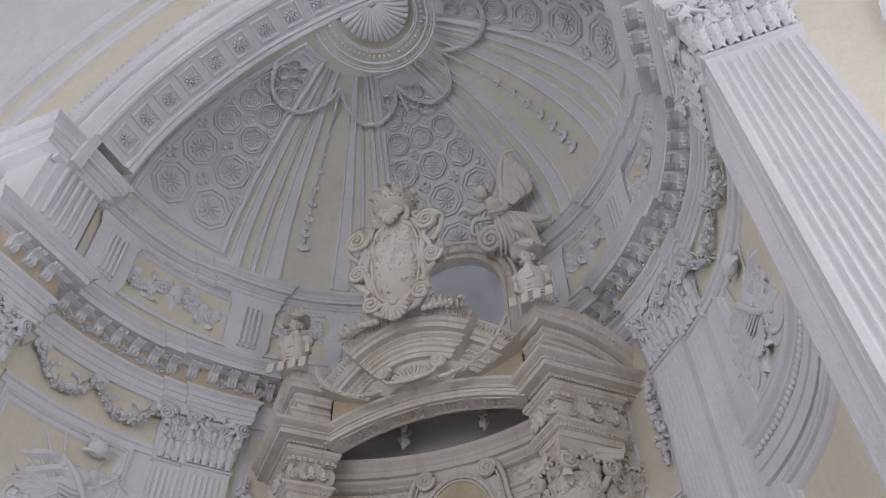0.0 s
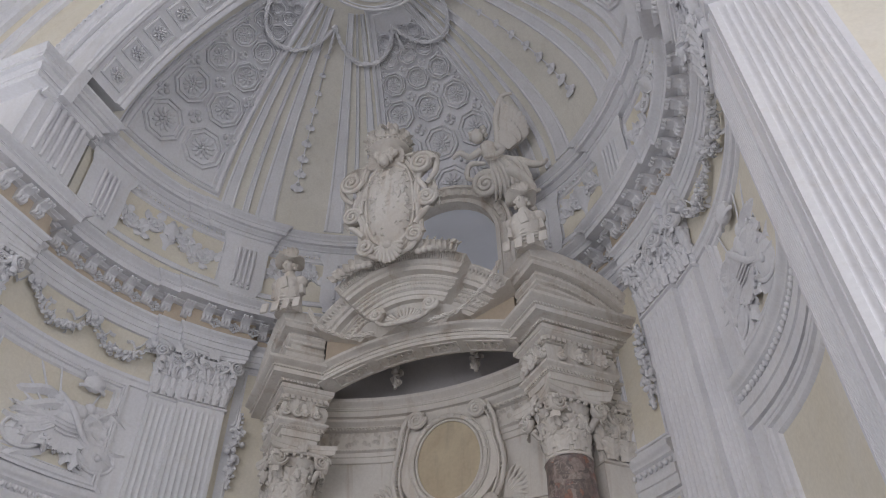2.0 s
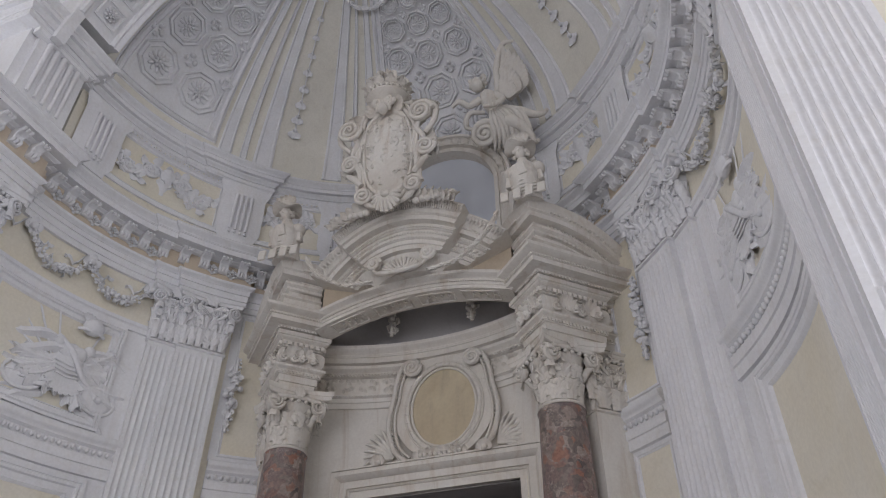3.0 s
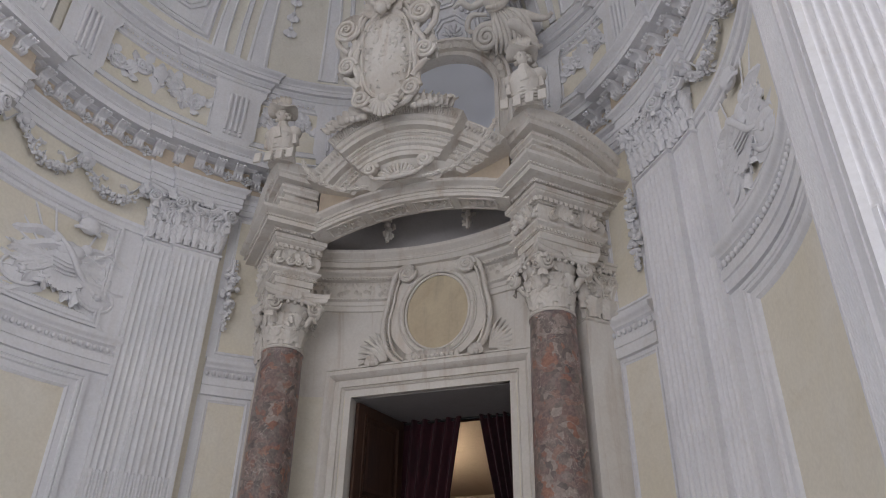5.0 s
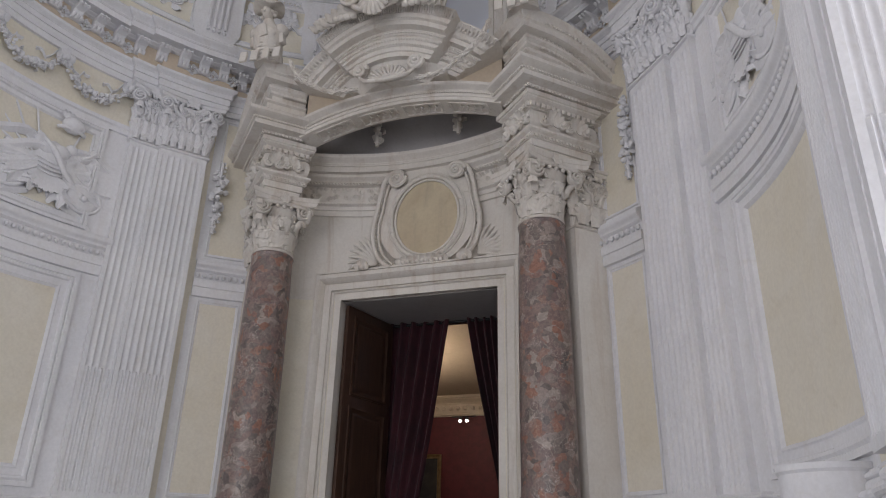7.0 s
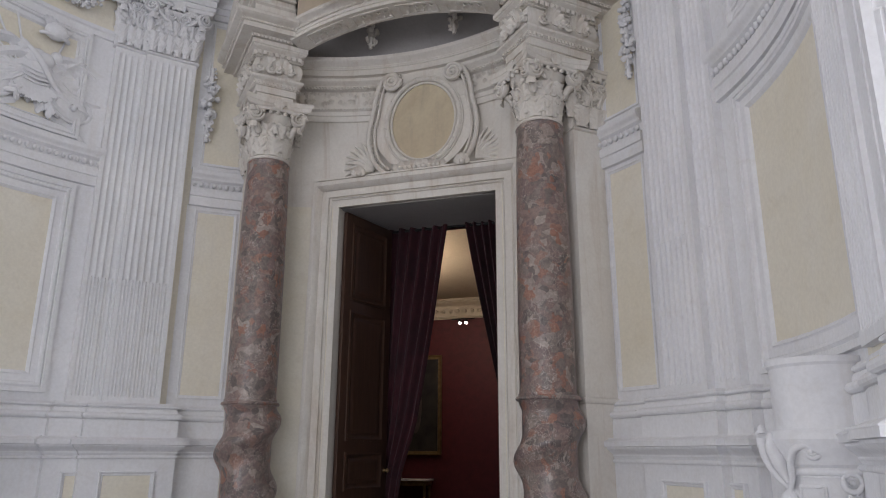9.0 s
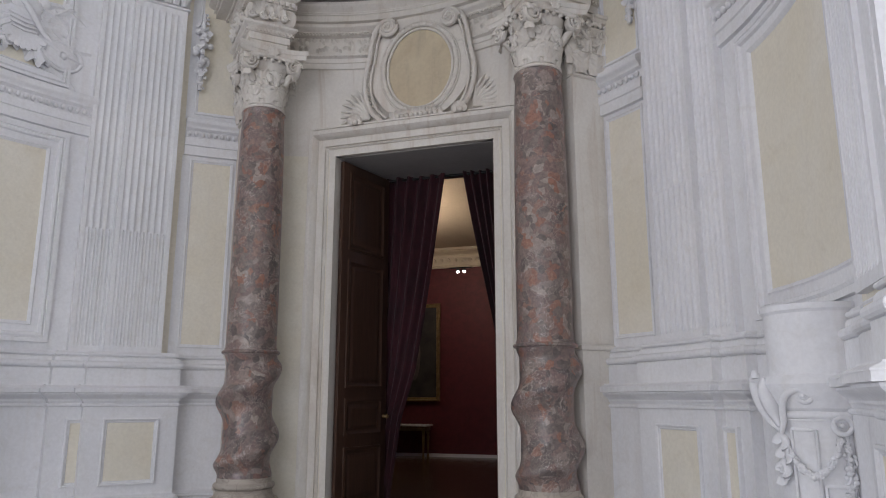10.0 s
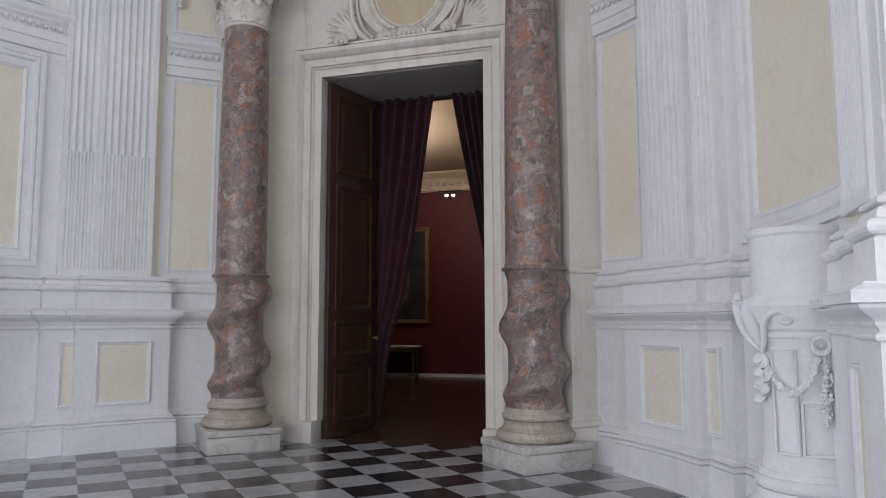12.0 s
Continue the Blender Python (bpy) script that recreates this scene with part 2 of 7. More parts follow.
def lathe(bm, profile, n=32, centre=(0, 0)):
    rings = [[(centre[0] + r * math.cos(2 * math.pi * k / n), centre[1] + r * math.sin(2 * math.pi * k / n), z) for k in range(n)] for r, z in profile]
    skin(bm, rings, close=True, cap=True)


def tube(bm, pts, radii, n=6, cap=True):
    pts = [Vector(p) for p in pts]
    if isinstance(radii, (int, float)):
        radii = [radii] * len(pts)
    rings = []
    up = Vector((0.13, 0.31, 0.94)).normalized()
    for i, p in enumerate(pts):
        d = (pts[min(i + 1, len(pts) - 1)] - pts[max(i - 1, 0)])
        d = d.normalized() if d.length > 1e-9 else Vector((0, 0, 1))
        a = d.cross(up)
        if a.length < 0.05:
            a = d.cross(Vector((1, 0, 0)))
        a.normalize()
        b = d.cross(a)
        rings.append([p + (a * math.cos(2 * math.pi * k / n) + b * math.sin(2 * math.pi * k / n)) * radii[i] for k in range(n)])
    ROUND[0] = 1
    skin(bm, rings, close=True, cap=cap)
    ROUND[0] = 0


def spline(pts, k=4):
    """Points along a smooth curve through pts."""
    p = [Vector(q) for q in pts]
    p = [p[0] * 2 - p[1]] + p + [p[-1] * 2 - p[-2]]
    res = []
    for i in range(1, len(p) - 2):
        for j in range(k):
            t = j / k
            res.append(0.5 * (2 * p[i] + (p[i + 1] - p[i - 1]) * t + (2 * p[i - 1] - 5 * p[i] + 4 * p[i + 1] - p[i + 2]) * t * t + (3 * p[i] - p[i - 1] - 3 * p[i + 1] + p[i + 2]) * t ** 3))
    return res + [p[-2]]


def limb(bm, pts, radii, n=10, k=4):
    """A smooth tapering tube through pts."""
    c = spline(pts, k)
    m = len(radii) - 1
    rr = []
    for i in range(len(c)):
        f = i / (len(c) - 1) * m
        a = min(m - 1, int(f))
        rr.append(radii[a] + (radii[a + 1] - radii[a]) * (f - a))
    tube(bm, c, rr, n)


def leaf_rope(bm, pts, rad, rnd):
    """A garland of overlapping leaves along pts."""
    tube(bm, pts, rad * 0.5, 6)
    for a, b in zip(pts, pts[1:]):
        d = (Vector(b) - Vector(a)).normalized()
        q = d.to_track_quat("Z", "Y").to_matrix().to_4x4()
        for k in range(4):
            leaf(bm, Matrix.Translation(a) @ q @ pose(0, 0, 0, 0, 0, 90 * k + rnd.uniform(-30, 30)) @ pose(0, -rad * 0.3, 0, -22 + rnd.uniform(-10, 10)), rad * 1.1, rad * 2.3, 0.15, rad * 0.2, 2, 4, 2)


def box(bm, x0, x1, y0, y1, z0, z1, bev=0.0, m=None):
    res = bmesh.ops.create_cube(bm, size=1.0)
    vs = res["verts"]
    mm = Matrix.Translation(((x0 + x1) / 2, (y0 + y1) / 2, (z0 + z1) / 2)) @ Matrix.Diagonal((x1 - x0, y1 - y0, z1 - z0, 1))
    bmesh.ops.transform(bm, matrix=mm, verts=vs)
    if bev > 0:
        es = list({e for v in vs for e in v.link_edges})
        out = bmesh.ops.bevel(bm, geom=es, offset=bev, segments=2, affect="EDGES", profile=0.5)
        vs = list({v for f in out["faces"] for v in f.verts} | {v for v in vs if v.is_valid})
    if m is not None:
        bmesh.ops.transform(bm, matrix=m, verts=[v for v in vs if v.is_valid])


def blob(bm, c, s, rot=None, sub=1):
    m = Matrix.LocRotScale(Vector(c), rot if rot is not None else Euler((0, 0, 0)), Vector(s) if hasattr(s, "__len__") else Vector((s, s, s)))
    res = bmesh.ops.create_icosphere(bm, subdivisions=sub, radius=1.0, matrix=m)
    for v in res["verts"]:
        for f in v.link_faces:
            f.material_index = 1


def leaf(bm, m, w, h, curl=0.35, thick=0.012, nu=6, nv=10, lobes=4.5):
    """An acanthus leaf standing up along z, its face towards -y, its tip curling forward; lobed edge, raised veins."""
    rings = []
    for j in range(nv + 1):
        v = j / nv
        bend = curl * v ** 2.2
        y0 = -h * bend * 1.1
        z0 = h * (v - 0.35 * bend * v)
        if v > 0.85:
            z0 -= h * curl * (v - 0.85) * 1.6
        deep = 0.26 if 6 < nv < 20 else 0.11
        half = 0.5 * w * (0.62 + 0.5 * math.sin(math.pi * min(1, v * 0.95))) * (1 + deep * math.cos(2 * math.pi * lobes * v)) * (1 if v < 0.8 else math.cos((v - 0.8) / 0.2 * 1.25))
        rf, rb = [], []
        for i in range(nu + 1):
            u = i / nu * 2 - 1
            dy = 0.13 * w * (abs(u) ** 1.3)
            if nu > 4:
                dy -= 0.07 * w * abs(math.cos(math.pi * 1.5 * u)) * (1 - 0.4 * v)
            if nu > 7:
                dy -= 0.05 * w * math.cos(2 * math.pi * (lobes * v - 0.9 * abs(u))) * min(1.0, 2.2 * abs(u)) - 0.05 * w * abs(u) ** 3
            rise = (0.10 if nu < 8 else 0.7 * v * (1 - v)) * w * abs(u)
            rf.append(m @ Vector((u * half, y0 + dy, z0 + rise)))
            rb.append(m @ Vector((u * half * 0.96, y0 + dy + thick, z0 + rise)))
        rings.append(rf + rb[::-1])
    ROUND[0] = 1
    skin(bm, rings, close=True, cap=True)
    ROUND[0] = 0


def volute(bm, m, r, thick, turns=2.2, side=1, n=26, nt=6):
    """A rolled spiral scroll in the xz plane about the origin of m."""
    pts, rad = [], []
    for i in range(n + 1):
        t = i / n
        a = side * turns * 2 * math.pi * t
        rr = r * (1 - 0.88 * t)
        pts.append(m @ Vector((rr * math.cos(a), -thick * 0.5 * t, rr * math.sin(a))))
        rad.append(thick * (0.55 - 0.25 * t))
    tube(bm, pts, rad, nt)
    blob(bm, m @ Vector((0, -thick * 0.5, 0)), thick * 0.5)
    c = bmesh.ops.create_cone(bm, cap_ends=True, segments=14, radius1=r * 0.86, radius2=r * 0.86, depth=thick * 0.8)
    bmesh.ops.transform(bm, matrix=m @ pose(0, thick * 0.25, 0, 90), verts=c["verts"])


def cylp(phi, r, z):
    a = radians(phi)
    return Vector((r * math.sin(a), YC + r * math.cos(a), z))


def at_phi(phi, r, z=0.0, tilt=0.0):
    """A pose on the niche wall: x along the wall, -y towards the room."""
    p = cylp(phi, r, z)
    return pose(p.x, p.y, p.z, 0, 0, -phi) @ pose(0, 0, 0, tilt)


def wall_path(p, bumps=(), r=RW, a0=-90.0, a1=90.0, front=True, step=2.0, low=False):
    """Plan of the wall from the front wall over the jamb round the niche, with breaks of depth p at the jambs and (phi0, phi1, d) in the niche."""
    arc = []
    cuts = sorted([a0, a1] + [b[0] for b in bumps] + [b[1] for b in bumps])
    for s, e in zip(cuts, cuts[1:]):
        if e - s < 1e-6:
            continue
        d = 0.0
        for b0, b1, bd in bumps:
            if b0 - 1e-6 <= s and e <= b1 + 1e-6:
                d = bd
        k = max(1, int(math.ceil((e - s) / step)))
        for i in range(k + 1):
            c = cylp(s + (e - s) * i / k, r - d, 0)
            if not arc or (Vector((c.x, c.y)) - Vector(arc[-1])).length > 1e-4:
                arc.append((c.x, c.y))
    if not front:
        return arc
    if low:
        left = [(-11.0, 3.85), (-5.32, 3.85), (-5.32, 3.85 - p), (-4.42, 3.85 - p), (-4.42, 3.97), (-4.52, 3.97), (-4.52, 4.80), (-4.53, 4.90)]
    else:
        left = [(-11.0, 3.85), (-5.32, 3.85), (-5.32, 3.85 - p), (-4.45 + p, 3.85 - p), (-4.45 + p, 4.74), (-4.45, 4.74), (-4.46, 4.82), (-4.47, 4.90)]
    right = [(-x, y) for x, y in left[::-1]]
    return left + arc + right


def nest(bm, loops, fill=False):
    vs = [[bm.verts.new(p) for p in l] for l in loops]
    for a, b in zip(vs, vs[1:]):
        quads(bm, a, b, True)
    if fill:
        bm.faces.new(vs[-1])


def rect_loop(u0, u1, v0, v1, i, n=6, cut=0.0):
    """Loop round a rectangle in (u, v), inset by i, its long edges split n times."""
    u0, u1, v0, v1 = u0 + i, u1 - i, v0 + i, v1 - i
    res = [(u0 + (u1 - u0) * k / n, v0) for k in range(n)]
    res += [(u1, v0 + (v1 - v0) * k / 2) for k in range(2)]
    res += [(u1 + (u0 - u1) * k / n, v1) for k in range(n)]
    res += [(u0, v1 + (v0 - v1) * k / 2) for k in range(2)]
    return res


def cyl_frame(bm, phi0, phi1, z0, z1, r, levels, sag=0.0):
    """A moulded frame on the niche wall: levels (inset in metres, height in metres). sag bends the top edge down to the sides."""
    u0, u1 = radians(phi0) * r, radians(phi1) * r
    loops = []
    for i, p in levels:
        l = []
        for u, v in rect_loop(u0, u1, z0, z1, i):
            l.append(cylp(math.degrees(u / r), r - p, v))
        loops.append(l)
    nest(bm, loops)


def cyl_patch(bm, phi0, phi1, z0, z1, r, t=0.02, n=8):
    rings = []
    for k in range(n + 1):
        a = phi0 + (phi1 - phi0) * k / n
        rings.append([cylp(a, r, z0), cylp(a, r + t, z0), cylp(a, r + t, z1), cylp(a, r, z1)])
    skin(bm, rings, close=True, cap=True)


FRAME = [(0, -0.01), (0, 0.03), (0.02, 0.04), (0.045, 0.035), (0.06, 0.015), (0.085, 0.012), (0.10, 0.0), (0.115, -0.01)]

# ---- the large structure ----
PIL = [(-55.4, -46.2, 0.09), (46.2, 55.4, 0.09)]
PED = [(-61.6, -56.7, 0.11), (-56.7, -44.3, 0.21), (45.0, 58.0, 0.21), (58.0, 63.2, 0.11)]
ENT = [(-61.8, -57.2, 0.07), (-57.2, -44.6, 0.15), (44.6, 57.2, 0.15), (57.2, 61.8, 0.07)]

wall_n = tagged(new("wall_niche"), "round niche wall of white and cream painted stucco", "wall", kind="structure")


def wall_part(name, prof, path, mat=WHITE, back=0.12, label=""):
    bm = bmesh.new()
    sweep(bm, prof, path, back)
    return part(name, bm, mat, wall_n, label)


NOB = []
for s in (-1, 1):
    a = (s * 92.0, s * 20.0)
    pth = wall_path(0.02, NOB, a0=min(a), a1=max(a), front=False)
    if s < 0:
        pth = [(-11.0, 3.85), (-4.45, 3.85), (-4.45, 4.80)] + pth
    else:
        pth = pth + [(4.45, 4.80), (4.45, 3.85), (11.0, 3.85)]
    wall_part("wall_face", [(0, -0.02), (0, 8.3)], pth, CREAM, 0.3)
# upper drum, open in the middle for the round-headed window
for a0, a1 in ((-90.0, -13.5), (13.5, 90.0)):
    wall_part("drum_wall", [(0.12, 9.0), (0.12, 11.0)], wall_path(0, NOB, a0=a0, a1=a1, front=False), CREAM, 0.3)
wall_part("drum_wall", [(0.04, 8.3), (0.04, 9.2)], wall_path(0, NOB, a0=-13.5, a1=13.5, front=False), CREAM, 0.3)

# plinth, dado rail and pedestal course; they stop at the portal
for s in (-1, 1):
    bumps = [b for b in PED if b[0] * s > 0]
    lo, hi = (-90, -31.0) if s < 0 else (31.0, 90)
    full = wall_path(0.08, bumps, a0=lo, a1=hi, front=True, low=True)
    pth = full[:8] if s < 0 else full[-8:]
    arc = full[8:-8]
    pth = pth + arc if s < 0 else arc + pth
    wall_part("plinth", [(0.205, -0.02), (0.205, 0.305)], pth)
    wall_part("plinth_moulding", [(0.17, 0.29)] + torus(0.165, 0.035, 0.30, 0.345) + [(0.17, 0.35)] + torus(0.15, 0.02, 0.35, 0.385) + cyma(0.15, 0.10, 0.39, 0.44), pth)
    wall_part("dado", [(0.10, 0.43), (0.10, 1.51)], pth)
    wall_part("dado_cornice", [(0.10, 1.50)] + torus(0.10, 0.025, 1.50, 1.545) + [(0.105, 1.56)] + cyma(0.12, 0.20, 1.575, 1.67) + [(0.235, 1.675), (0.235, 1.72)] + cyma(0.24, 0.17, 1.72, 1.77), pth)
    wall_part("base_block", [(0.10, 1.77), (0.10, 1.97)], pth)
    wall_part("base_moulding", [(0.10, 1.97)] + torus(0.09, 0.045, 1.98, 2.06) + [(0.08, 2.065)] + cove(0.08, 0.05, 2.07, 2.12) + torus(0.045, 0.03, 2.125, 2.17) + [(0.03, 2.19)], pth)

full = wall_path(0.12, ENT)
# architrave, modillion course, great cornice
wall_part("architrave", [(0.05, 8.08), (0.05, 8.17), (0.07, 8.175), (0.07, 8.28), (0.09, 8.285), (0.09, 8.36)] + cyma(0.10, 0.15, 8.36, 8.42) + [(0.16, 8.44)], full)
wall_part("frieze_band", [(0.08, 8.44), (0.08, 8.80)], full, TAN, label="tan frieze band behind the brackets")
wall_part("great_cornice", [(0.10, 8.78)] + cyma(0.14, 0.19, 8.79, 8.83) + [(0.33, 8.835), (0.33, 8.93)] + torus(0.33, 0.015, 8.93, 8.95) + cyma(0.345, 0.43, 8.955, 9.05) + [(0.44, 9.06), (0.16, 9.12)], full)
wall_part("drum_plinth", [(0.16, 9.11), (0.16, 9.26)] + cyma(0.15, 0.12, 9.26, 9.32), full)
path_ring = wall_path(0.12, [(b[0], b[1], b[2] * 0.6) for b in ENT])
iL = min(range(len(path_ring)), key=lambda i: abs(path_ring[i][0] + 1.06) + (0 if path_ring[i][1] > 8 else 99))
iR = min(range(len(path_ring)), key=lambda i: abs(path_ring[i][0] - 1.06) + (0 if path_ring[i][1] > 8 else 99))
for seg in (path_ring[1:iL + 1], path_ring[iR:-1]):
    wall_part("drum_band", [(0.13, 10.60), (0.14, 10.61)] + torus(0.14, 0.03, 10.62, 10.70) + [(0.14, 10.72)], seg)
    wall_part("drum_cornice", [(0.13, 10.72)] + cyma(0.16, 0.22, 10.73, 10.80) + [(0.28, 10.805), (0.28, 10.88)] + torus(0.28, 0.02, 10.88, 10.91) + cyma(0.29, 0.36, 10.915, 10.99) + [(0.37, 11.0), (0.26, 11.06)], seg)

# ---- half dome ----
DA, DH, DZ, DTW = 4.26, 2.86, 11.06, 3.0  # radius, rise, springing, turn of its ribs


def domep(phi, th, p=0.0):
    a, t = radians(phi), radians(th)
    c = Vector((DA * math.cos(t) * math.sin(a), DA * math.cos(t) * math.cos(a), DH * math.sin(t)))
    n = Vector((c.x / DA ** 2, c.y / DA ** 2, c.z / DH ** 2)).normalized()
    return Vector((c.x, YC + c.y, DZ + c.z)) - n * p


def dome_m(phi, th, p=0.0):
    """A pose on the dome: x along the ring, z towards the top, -y into the room."""
    o = domep(phi, th, p)
    n = (domep(phi, th, 0.1) - domep(phi, th, 0.0)).normalized()
    up = domep(phi, th + 0.5) - domep(phi, th - 0.5)
    z = (up - n * up.dot(n)).normalized()
    y = -n
    x = y.cross(z)
    return Matrix(((x.x, y.x, z.x, o.x), (x.y, y.y, z.y, o.y), (x.z, y.z, z.z, o.z), (0, 0, 0, 1)))


dome = tagged(new("ceiling_dome"), "half dome of pale stucco with coffered and ribbed gores", "ceiling", kind="structure")
bm = bmesh.new()
rings = []
for j in range(31):
    th = 90.0 * j / 30 if j < 30 else 89.9
    rings.append([domep(-99 + 198 * i / 84, th) for i in range(85)])
skin(bm, rings, close=False)
outer = []
for j in range(31):
    th = 90.0 * j / 30 if j < 30 else 89.9
    outer.append([domep(-99 + 198 * i / 84, th, -0.12) for i in range(85)])
skin(bm, outer, close=False)
part("dome_shell", bm, PALE, dome)

GORES = [(-88.0, -59.0, 2), (-17.0, 24.0, 3), (66.0, 96.0, 2)]


def dome_rib(bm, phi, th0, th1, w0, w1, levels, n=22):
    """A raised flat rib of the dome that narrows to the top; levels (share of its half width, height)."""
    rings = []
    for j in range(n + 1):
        th = th0 + (th1 - th0) * j / n
        w = w0 + (w1 - w0) * j / n
        rr = max(0.25, DA * math.cos(radians(th)))
        da = math.degrees(0.5 * w / rr)
        rings.append([domep(phi + da * s, th, p) for s, p in levels])
    skin(bm, rings, close=True, cap=True)


RIBSHAPE = [(-1, -0.01), (-1, 0.045), (-0.78, 0.075), (-0.60, 0.04), (0.60, 0.04), (0.78, 0.075), (1, 0.045), (1, -0.01)]
RIBSHAPE = [(f, 0.6 * p) for f, p in RIBSHAPE]


def gore_frame(bm, p0, p1, t0, t1, levels, n=12):
    loops = []
    for inset, h in levels:
        l = []
        ti0, ti1 = t0 + math.degrees(inset / 3.6), t1 - math.degrees(inset / 3.6)
        for k in range(n):
            th = ti0
            d = math.degrees(inset / (DA * math.cos(radians(th))))
            l.append(domep(p0 + d + (p1 - p0 - 2 * d) * k / n, th, h))
        for k in range(n):
            th = ti0 + (ti1 - ti0) * k / n
            d = math.degrees(inset / (DA * math.cos(radians(th))))
            l.append(domep(p1 - d, th, h))
        for k in range(n):
            th = ti1
            d = math.degrees(inset / (DA * math.cos(radians(th))))
            l.append(domep(p1 - d + (p0 - p1 + 2 * d) * k / n, th, h))
        for k in range(n):
            th = ti1 + (ti0 - ti1) * k / n
            d = math.degrees(inset / (DA * math.cos(radians(th))))
            l.append(domep(p0 + d, th, h))
        loops.append(l)
    nest(bm, loops)


def octagon(bm, m, r, levels):
    loops = []
    for s, h in levels:
        l = []
        for k in range(8):
            a = radians(22.5 + 45 * k)
            l.append(m @ Vector((r * s * math.cos(a), -h, r * s * math.sin(a))))
        loops.append(l)
    nest(bm, loops)


def rosette_mesh(name, petals, mat, inner=True):
    """A flower of unit radius facing -y: two rings of plump petals round a button."""
    bm = bmesh.new()
    for k in range(petals):
        a = 2 * math.pi * k / petals
        w = 1.75 / petals
        blob(bm, (0.64 * math.sin(a), -0.10, 0.64 * math.cos(a)), (w, 0.13, 0.36), Euler((0.25, a, 0), "XYZ"))
        leaf(bm, pose(0, 0, 0, 0, math.degrees(a) + 180 / petals, 0) @ pose(0, -0.02, 0.25), w * 1.6, 0.72, 0.1, 0.05, 2, 3, 1)
    if inner:
        n = max(4, petals - 3)
        for k in range(n):
            a = 2 * math.pi * (k + 0.4) / n
            blob(bm, (0.32 * math.sin(a), -0.24, 0.32 * math.cos(a)), (1.0 / n, 0.12, 0.20), Euler((0.5, a, 0), "XYZ"))
    blob(bm, (0, -0.32, 0), (0.15, 0.14, 0.15))
    return mesh_of(name, bm, mat)


ROSE = rosette_mesh("rosette", 11, WHITE)
QUATRE = rosette_mesh("small_flower", 4, WHITE, False)

bm_c, bm_f = bmesh.new(), bmesh.new()
OCT = [(f, 1.5 * p) for f, p in [(1.0, -0.01), (1.0, 0.035), (0.95, 0.055), (0.89, 0.05), (0.87, 0.022), (0.79, 0.022), (0.77, 0.045), (0.70, 0.045), (0.67, 0.004), (0.64, -0.01)]]
for g0, g1, cols in GORES:
    bm = bmesh.new()
    skin(bm, [[domep(g0 + (g1 - g0) * i / 14, th, 0.006) for i in range(15)] + [domep(g1 + (g0 - g1) * i / 14, th, -0.05) for i in range(15)] for th in range(3, 78, 3)], close=True, cap=True)
    part("gore_field", bm, WHITE, dome)
    gore_frame(bm_f, g0 + 0.4, g1 - 0.4, 3.5, 75.5, [(0, -0.02), (0, 0.05), (0.03, 0.075), (0.06, 0.055), (0.075, 0.018), (0.12, 0.015), (0.13, 0.045), (0.155, 0.045), (0.17, -0.01)])
    th, rows = 18.0 if cols == 2 else 17.0, 0
    while th < 70:
        rr = DA * math.cos(radians(th))
        wid = radians(g1 - g0) * rr - 0.34
        pitch = wid / cols
        rad = min(0.43, pitch * 0.49)
        for c in range(cols):
            phi = (g0 + g1) / 2 + math.degrees((c - (cols - 1) / 2) * pitch / rr)
            octagon(bm_c, dome_m(phi, th), rad, OCT)
            o = shared("rosette", ROSE, dome, dome_m(phi, th, 0.01) @ Matrix.Diagonal((rad * 0.56, rad * 0.42, rad * 0.56, 1)))
        nxt = th + math.degrees(rad * 1.96 / math.hypot(DA * math.sin(radians(th)), DH * math.cos(radians(th))))
        mid = (th + nxt) / 2
        rm = DA * math.cos(radians(mid))
        pm = (radians(g1 - g0) * rm - 0.34) / cols
        if nxt < 72:
            for c in range(cols + 1):
                phi = (g0 + g1) / 2 + math.degrees((c - cols / 2) * pm * 0.94 / rm)
                shared("small_flower", QUATRE, dome, dome_m(phi, mid, 0.012) @ Matrix.Diagonal((rad * 0.34, rad * 0.52, rad * 0.34, 1)))
        th = nxt
part("coffer_rings", bm_c, WHITE, dome)
part("gore_frames", bm_f, WHITE, dome)

bm = bmesh.new()
for lo, hi in ((-59.0, -17.0), (24.0, 66.0)):
    span = hi - lo
    mid = (lo + hi) / 2
    for f, w in ((0.06, 0.20), (0.17, 0.10), (0.29, 0.30), (0.71, 0.30), (0.83, 0.10), (0.94, 0.20)):
        dome_rib(bm, lo + span * f, 1.0, 74, w * 1.25, w * 0.36, RIBSHAPE)
part("dome_ribs", bm, WHITE, dome)
# drops of husks hanging down the middle of the ribbed gores
for mid in (-40.5, 46.0):
    bm = bmesh.new()
    tube(bm, [domep(mid, 70 - k * 2.4, 0.03) for k in range(22)], 0.012, 5)
    for k in range(9):
        th = 62 - k * 5.3
        s = 0.036 + 0.006 * k
        for da in (-35, 0, 35):
            leaf(bm, dome_m(mid, th, 0.03) @ pose(0, 0, 0, 0, 180 + da, 0), s * 1.3, s * 2.4, 0.25, 0.015, 2, 4, 2)
        blob(bm, domep(mid, th, 0.05), s * 0.55)
    part("husk_drop", bm, WHITE, dome, "pale stucco drop of husks")
